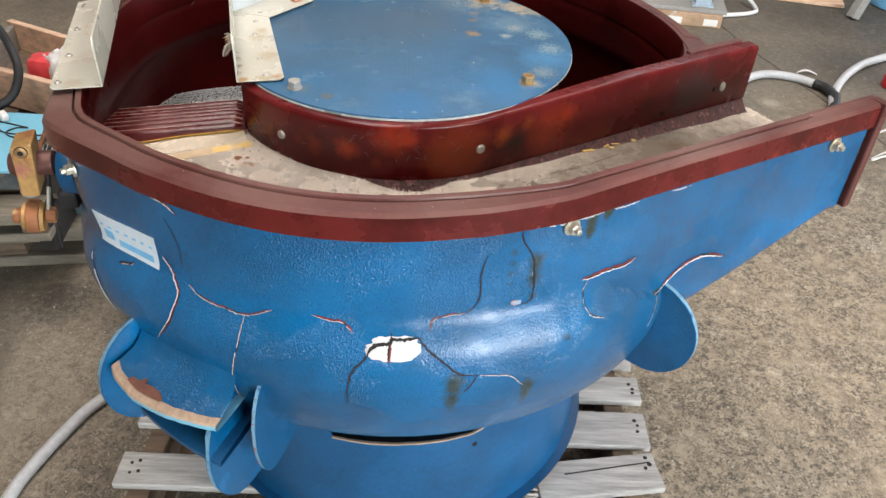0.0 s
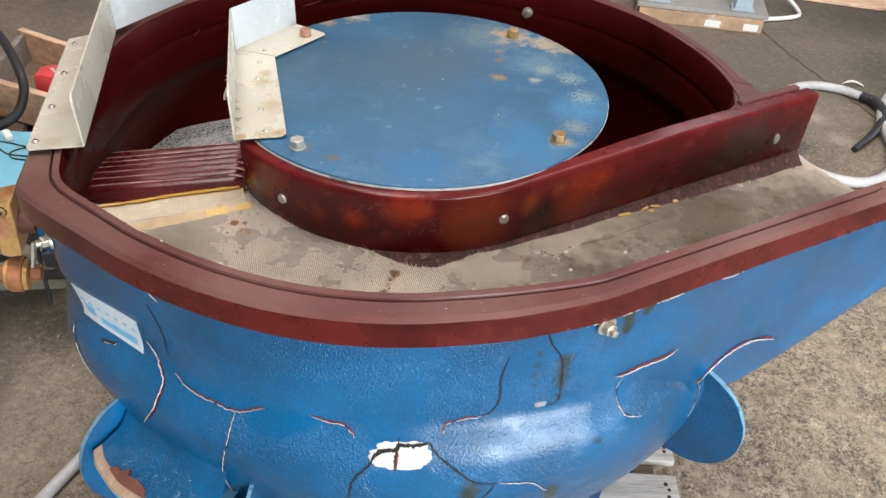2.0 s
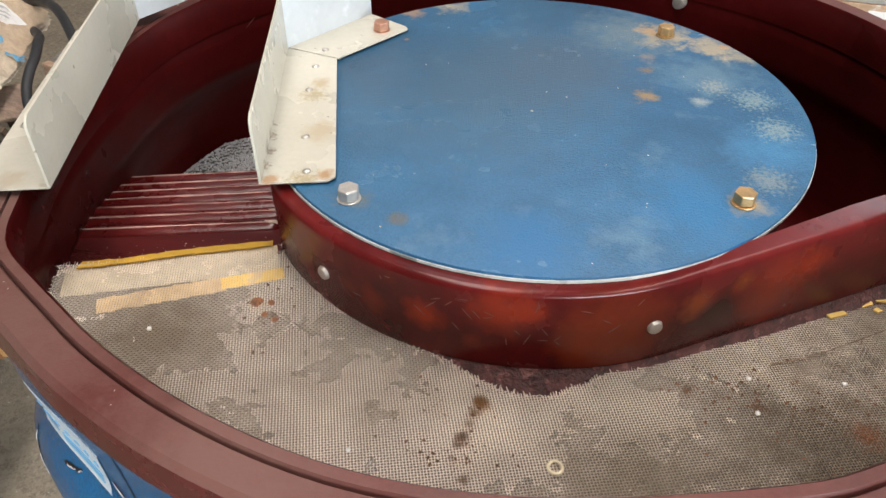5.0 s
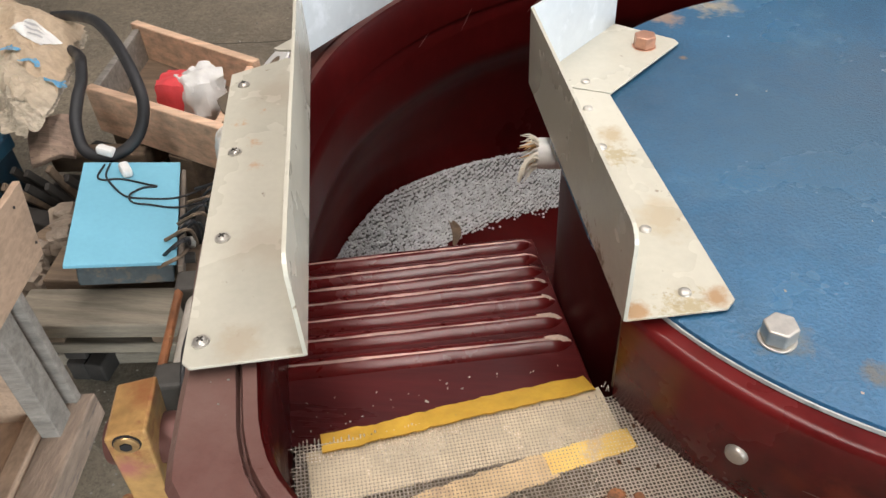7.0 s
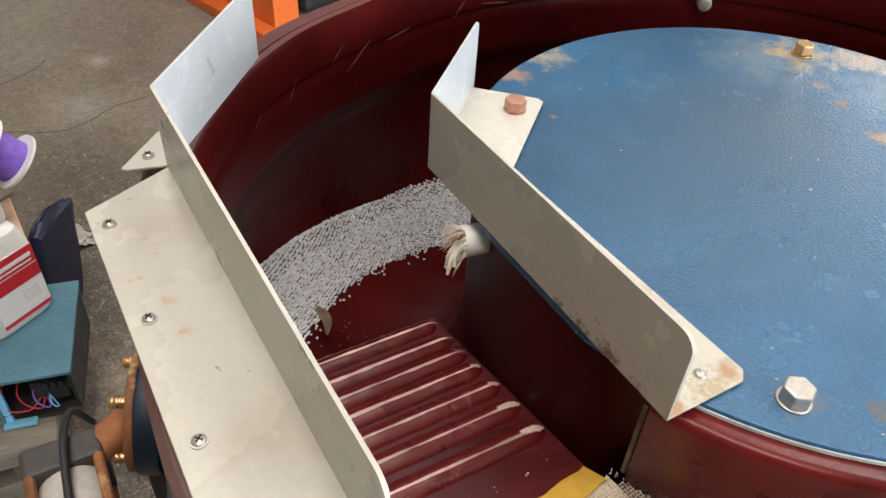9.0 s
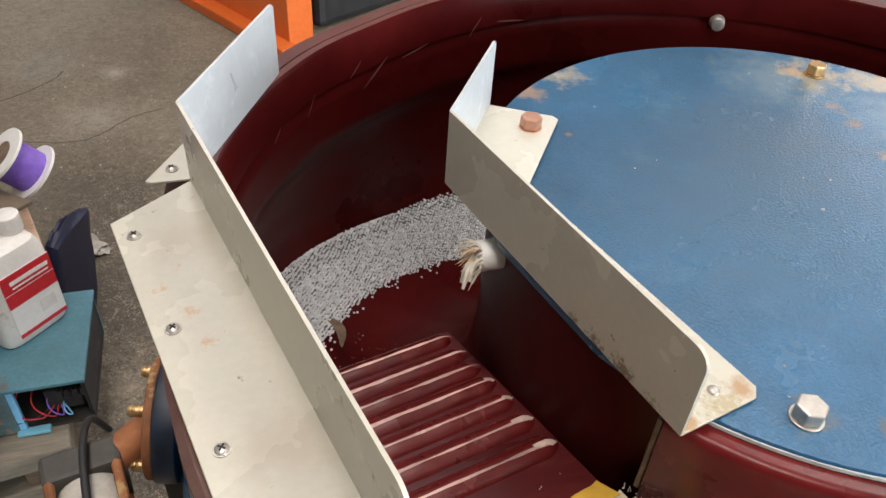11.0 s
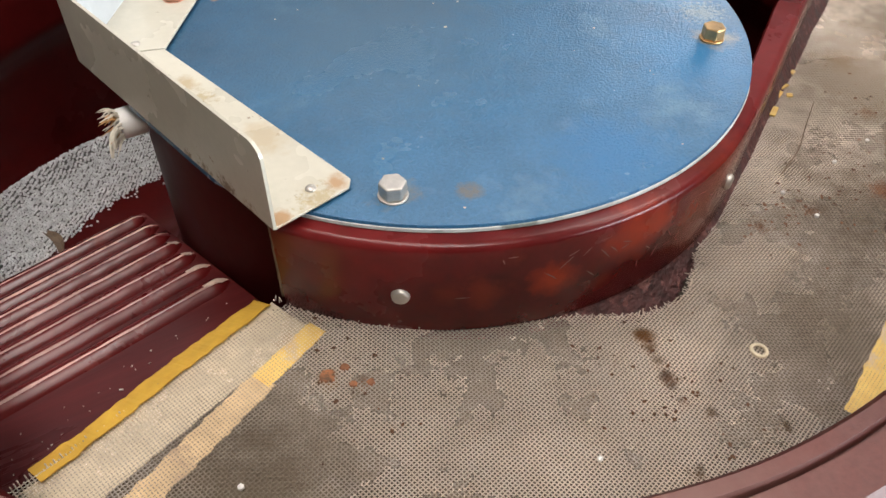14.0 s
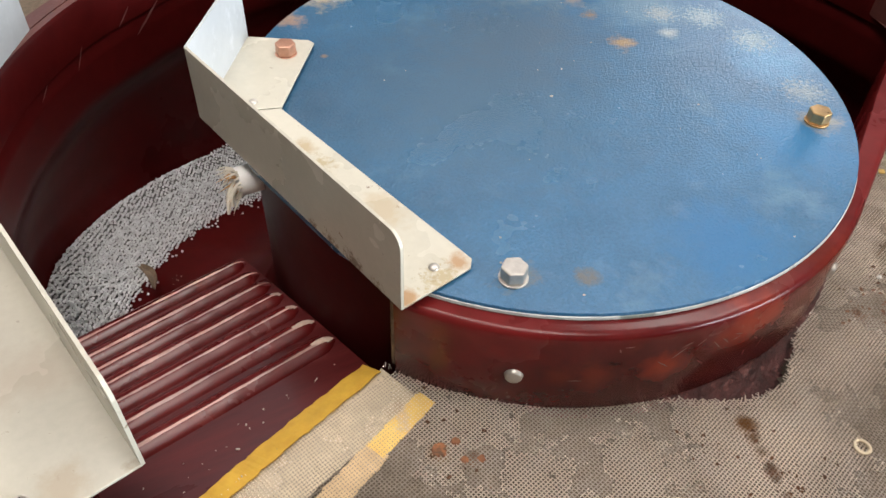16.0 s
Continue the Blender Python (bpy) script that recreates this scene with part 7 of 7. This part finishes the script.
tagged(part("rubber_hose", tube(hose_pts, 0.0125, 14), RUBBER, smooth=True), "thick black rubber hose hanging in a loop over the clutter", "hose")
OFFM = mat("brown_offcut_wood", (0.27, 0.19, 0.14), 0.75, var=0.35, scale=6, fine=40, bump=0.4, stretch=(1.5, 10, 10), spots=(0.15, 0.11, 0.085), spot_at=0.58, spot_scale=20)
ow = bmesh.new()
add_box(ow, Matrix(), (0.115, 0.135, 0.018), 0.004)
bmesh.ops.subdivide_edges(ow, edges=ow.edges[:], cuts=3, use_grid_fill=True)
for v in ow.verts:
    x, y = v.co.x / 0.0575, v.co.y / 0.0675
    v.co.x *= 1 + 0.10 * y
    v.co.z += 0.016 * (1 - x * x) - 0.006 * y
    v.co.y += 0.006 * math.sin(3 * x)
    v.co = HEAP @ pose(-1.545, 0.985, 0.235, 24, 0, 24) @ v.co
tagged(part("wood_offcut", ow, OFFM), "curved brown broken wood offcut below the sack", "wood offcut")

# dark blue chest
HM = HEAP @ pose(-1.925, 0.830, 0, 0, 0, 2)
CHESTM = mat("navy_chest_paint", (0.014, 0.062, 0.105), 0.42, var=0.3, scale=6, fine=120, bump=0.08, spots=(0.06, 0.07, 0.07), spot_at=0.62, spot_scale=12)
chest = thing("metal_chest", HM @ Vector((0, 0, -0.1756)), "dark blue painted metal chest with a hasp, under the sack", "chest")
# body darker than the lid, the shade on its front put into the paint
part("body", box(HM @ pose(0, 0, 0.032), (0.585, 0.225, 0.415), 0.006), NAVY, chest)
part("lid", box(HM @ pose(0, 0, 0.258), (0.60, 0.24, 0.044), 0.006), CHESTM, chest, "navy blue lid")
for x in (0.215, -0.05):
    part("strap", box(HM @ pose(x, 0.0, 0.2815), (0.022, 0.244, 0.005), 0.0015), CHESTM, chest)
part("hasp", box(HM @ pose(0.205, -0.124, 0.225), (0.026, 0.008, 0.070), 0.003), NAVY, chest)
part("hasp_knob", cyl(HM @ pose(0.205, -0.130, 0.205, 90, 0, 0), 0.007, 0.008, 14), STEEL, chest)

# tall plywood crate, open at the front
CRATE_GREY = mat("worn_crate_timber", (0.30, 0.225, 0.17), 0.8, var=0.35, scale=4, fine=26, bump=0.6, dist=0.003, stretch=(9, 2, 9), spots=(0.12, 0.105, 0.095), spot_at=0.56, spot_scale=6, spot_soft=0.12)
crate = thing("plywood_crate", (-1.10, 0.0, 0), "open dirty plywood crate with weathered grey frame", "crate")
KM = pose(-0.973, -0.013, 0.296, 0, 0, 8.5) @ Matrix.Scale(0.77, 4)
bd = box(Matrix(), (0.014, 0.70, 0.145), 0.0015)
for v in bd.verts:
    v.co.y -= 0.035 * (v.co.z < 0) * (v.co.y > 0)
    v.co = KM @ pose(0, 0, 0.42) @ v.co
part("upper_board", bd, PLY, crate)
for y, z in ((0.30, 0.47), (0.31, 0.38), (0.12, 0.44), (-0.05, 0.40), (-0.16, 0.455)):
    part("nail", cyl(KM @ pose(0.0075, y, z, 0, 90, 0), 0.003, 0.002, 10), DARK, crate)
part("post", box(KM @ pose(-0.035, 0.160, 0.19), (0.040, 0.060, 0.34), 0.003), WOOD_GREY, crate)
part("post", box(KM @ pose(-0.035, 0.225, 0.15), (0.050, 0.022, 0.39), 0.003), WOOD_GREY, crate, "thin grey board beside the post")
part("post", box(KM @ pose(-0.035, -0.33, 0.19), (0.040, 0.05, 0.34), 0.003), WOOD_GREY, crate)
part("bottom_rail", box(KM @ pose(-0.02, -0.06, -0.010), (0.075, 0.60, 0.070), 0.004), CRATE_GREY, crate)
part("lower_board", box(KM @ pose(-0.25, -0.06, -0.196), (0.03, 0.56, 0.376), 0.003), WOOD_DARK, crate, "rusty brown lower board")
part("inner_rail", box(KM @ pose(-0.078, -0.06, 0.022), (0.04, 0.56, 0.030), 0.003), PLY, crate)
part("back_panel", box(KM @ pose(-0.40, -0.05, 0.03), (0.012, 0.55, 0.82), 0.002), PLY, crate)
part("floor_panel", box(KM @ pose(-0.24, -0.06, 0.0), (0.30, 0.52, 0.014), 0.002), PLY, crate)
part("side_panel", box(KM @ pose(-0.23, 0.19, 0.2), (0.32, 0.012, 0.40), 0.002), PLY, crate)
part("lid_panel", box(KM @ pose(-0.215, 0.0, 0.425), (0.40, 0.60, 0.012), 0.002), PLY, crate)
part("paper", box(KM @ pose(-0.2, 0.02, 0.4335, 0, 0, 12), (0.16, 0.20, 0.002)), WHITE, crate)

# cable on the floor beside the pallet
cab = spline([(-0.40, 0.25, 0.03), (-0.60, 0.12, 0.016), (-0.71, -0.02, 0.016), (-0.745, -0.09, 0.016), (-0.785, -0.21, 0.016), (-0.80, -0.30, 0.016), (-0.81, -0.6, 0.016), (-0.7, -1.0, 0.016)], 10)
tagged(part("grey_cable", tube(cab, 0.014, 12), GREY_PIPE, smooth=True), "pale grey cable sheath lying on the floor", "cable")

# ---- beyond the machine ----
scrap = bmesh.new()
last = None
for i in range(15):
    f = i / 14
    c = Vector((1.725 + 0.09 * f, 2.12 + 0.012 * math.sin(3 * f) - 0.015 * f, 0.004 + 0.010 * math.sin(math.pi * f)))
    w = 0.009 * math.sin(math.pi * min(1, 0.12 + 0.88 * (1 - f))) ** 0.7 + 0.002
    row = [scrap.verts.new(c + Vector((0.2 * b, b, 0.3 * abs(b) + up))) for b, up in ((-w, 0), (0, 0.0012), (w, 0), (0, -0.0012))]
    if last:
        for j in range(4):
            scrap.faces.new((last[j], last[(j + 1) % 4], row[(j + 1) % 4], row[j]))
    last = row
tagged(part("plastic_scrap", scrap, WHITE, smooth=True), "curled white plastic scrap on the concrete", "scrap")
c1 = spline([(1.18, 1.5, 0.02), (1.27, 1.72, 0.02), (1.38, 1.91, 0.02), (1.47, 2.01, 0.02), (1.57, 2.055, 0.02), (1.68, 2.03, 0.02), (1.755, 1.965, 0.02)], 12)
plug = thing("corded_plug", (1.7, 1.9, 0), "smooth pale grey conduit ending in a black plug, on the floor", "conduit")
part("conduit", tube(c1, 0.018, 14), GREY_PIPE, plug, smooth=True)
c1b = spline([(1.750, 1.970, 0.022), (1.782, 1.92, 0.024), (1.785, 1.83, 0.026)], 8)
part("connector", tube(c1b, 0.022, 12, 0.002), RUBBER, plug)
c1c = spline([(1.785, 1.84, 0.026), (1.75, 1.75, 0.024), (1.65, 1.62, 0.02), (1.56, 1.53, 0.014)], 8)
part("spike", tube(c1c, lambda t: 0.024 - 0.012 * t, 10), RUBBER, plug, "dark tapered end")
c2 = spline([(3.0, 2.6, 0.023), (2.6, 2.5, 0.023), (2.2, 2.30, 0.023), (2.0, 2.15, 0.023), (1.83, 1.93, 0.023), (1.745, 1.75, 0.023), (1.70, 1.52, 0.023), (1.61, 1.35, 0.023), (1.48, 1.28, 0.023), (1.35, 1.33, 0.023), (1.29, 1.45, 0.023), (1.22, 1.62, 0.023), (1.0, 1.8, 0.023)], 30)
tagged(part("conduit", tube(c2, 0.018, 14), GREY_PIPE, smooth=True), "smooth pale grey conduit looped on the concrete floor", "conduit")

frame_s = thing("machine_skid", (1.2, 2.9, 0), "grey steel machine frame on a timber skid", "machine frame")
part("front_beam", box(pose(1.22, 2.73, 0.034, 0, 0, -9), (0.60, 0.09, 0.068), 0.004), mat("scuffed_orange_timber", (0.44, 0.29, 0.18), 0.7, var=0.3, scale=9, fine=60, bump=0.2, spots=(0.6, 0.56, 0.5), spot_at=0.58, spot_scale=6), frame_s)
part("side_beam", box(pose(1.0, 3.1, 0.034, 0, 0, -9), (0.09, 0.70, 0.068), 0.004), WOOD_DARK, frame_s)
part("deck", box(pose(1.265, 3.0, 0.079, 0, 0, -9), (0.63, 0.62, 0.02), 0.003), WALLM, frame_s)
for x, wide in ((1.275, 0.075), (1.455, 0.07)):
    part("paint_patch", box(pose(x, 2.6835 - (x - 1.22) * 0.158, 0.026, 0, 0, -9), (wide, 0.003, 0.034), 0.001), WHITE, frame_s, "white paint patch")
legm = mat("pale_blue_paint", (0.36, 0.45, 0.52), 0.5, var=0.1, bump=0.05)
for x, y in ((1.02, 2.80), (1.42, 2.74)):
    part("foot_plate", box(pose(x, y, 0.092, 0, 0, -9), (0.11, 0.09, 0.006), 0.002), legm, frame_s)
    part("leg", box(pose(x, y, 0.509, 0, 0, -9), (0.08, 0.06, 0.84), 0.004), legm, frame_s, "pale blue square leg")
part("crossbar", box(pose(1.22, 2.77, 0.90, 0, 0, -9), (0.5, 0.05, 0.06), 0.004), legm, frame_s)
wc = spline([(1.40, 2.76, 0.02), (1.56, 2.80, 0.015), (1.74, 2.86, 0.015), (1.78, 2.95, 0.02), (1.70, 3.1, 0.10), (1.60, 3.2, 0.3)], 8)
tagged(part("white_cable", tube(wc, 0.011, 10), WHITE, smooth=True), "white cable curving over the floor beside the skid", "cable")
bc = spline([(1.52, 3.0, 0.02), (1.62, 3.05, 0.05), (1.70, 3.08, 0.10), (1.66, 3.15, 0.16), (1.58, 3.1, 0.2)], 8)
tagged(part("blue_hose", tube(bc, 0.012, 10), LABEL_BLUE, smooth=True), "bright blue plastic hose behind the skid", "hose")
tagged(part("plywood_sheet", box(pose(2.10, 3.21, 0.012, 0, 0, -14), (0.5, 0.24, 0.02), 0.003), WOOD), "pale plywood offcut lying on the floor", "plywood sheet")
tagged(part("steel_foot", box(pose(2.33, 2.90, 0.10, 0, 18, 20), (0.055, 0.05, 0.20), 0.004), WALLM), "dull grey steel machine foot", "machine foot")
for k, pts in enumerate((((1.72, 1.36), (1.78, 1.45), (1.84, 1.54), (1.95, 1.60), (2.1, 1.55)), ((1.74, 1.34), (1.83, 1.40), (1.92, 1.44), (2.05, 1.38)), ((1.73, 1.32), (1.82, 1.36), (1.93, 1.33), (2.1, 1.40)))):
    tagged(part("cord", tube(spline([(x, y, 0.004 + 0.004 * k) for x, y in pts], 8), 0.004, 8), WHITE, smooth=True), "thin white cord lying on the concrete", "cord")
tagged(part("plastic_cup", cyl(pose(1.66, 1.335, 0.032, 80, 0, 40), 0.032, 0.09, 24, r2=0.026, bevel=0.003), WHITE, smooth=True), "white plastic cup lying on the concrete", "cup")
tagged(part("floor_plug", cyl(pose(2.13, 2.02, 0.03), 0.05, 0.06, 24, bevel=0.008), RED_LABEL, smooth=True), "round red plastic plug on the floor", "plug")
tagged(part("blue_drum", cyl(pose(2.72, 3.16, 0.23), 0.22, 0.46, 40, bevel=0.02), LABEL_BLUE, smooth=True), "bright blue plastic drum behind the machine foot", "drum")
hoist = thing("orange_machine_base", (-0.1, 2.6, 0), "bright orange painted steel machine base with a foot flange", "machine base")
OM = pose(-0.25, 2.27, 0, 0, 0, 31)
part("side_plate", box(OM @ pose(0.006, 0.35, 0.40), (0.012, 0.70, 0.80), 0.003), ORANGE, hoist)
part("front_plate", box(OM @ pose(0.06, 0.006, 0.40), (0.10, 0.012, 0.80), 0.003), ORANGE, hoist)
part("upper_plate", box(OM @ pose(0.50, 0.006, 0.50), (0.78, 0.012, 0.60), 0.003), ORANGE, hoist)
part("foot_flange", box(OM @ pose(-0.03, 0.34, 0.02), (0.07, 0.76, 0.04), 0.004), ORANGE, hoist)
# black block added for the dark gap under the upper plate
part("motor", box(OM @ pose(0.45, 0.20, 0.12), (0.5, 0.25, 0.24), 0.03), RUBBER, hoist, "black block standing for the dark gap")
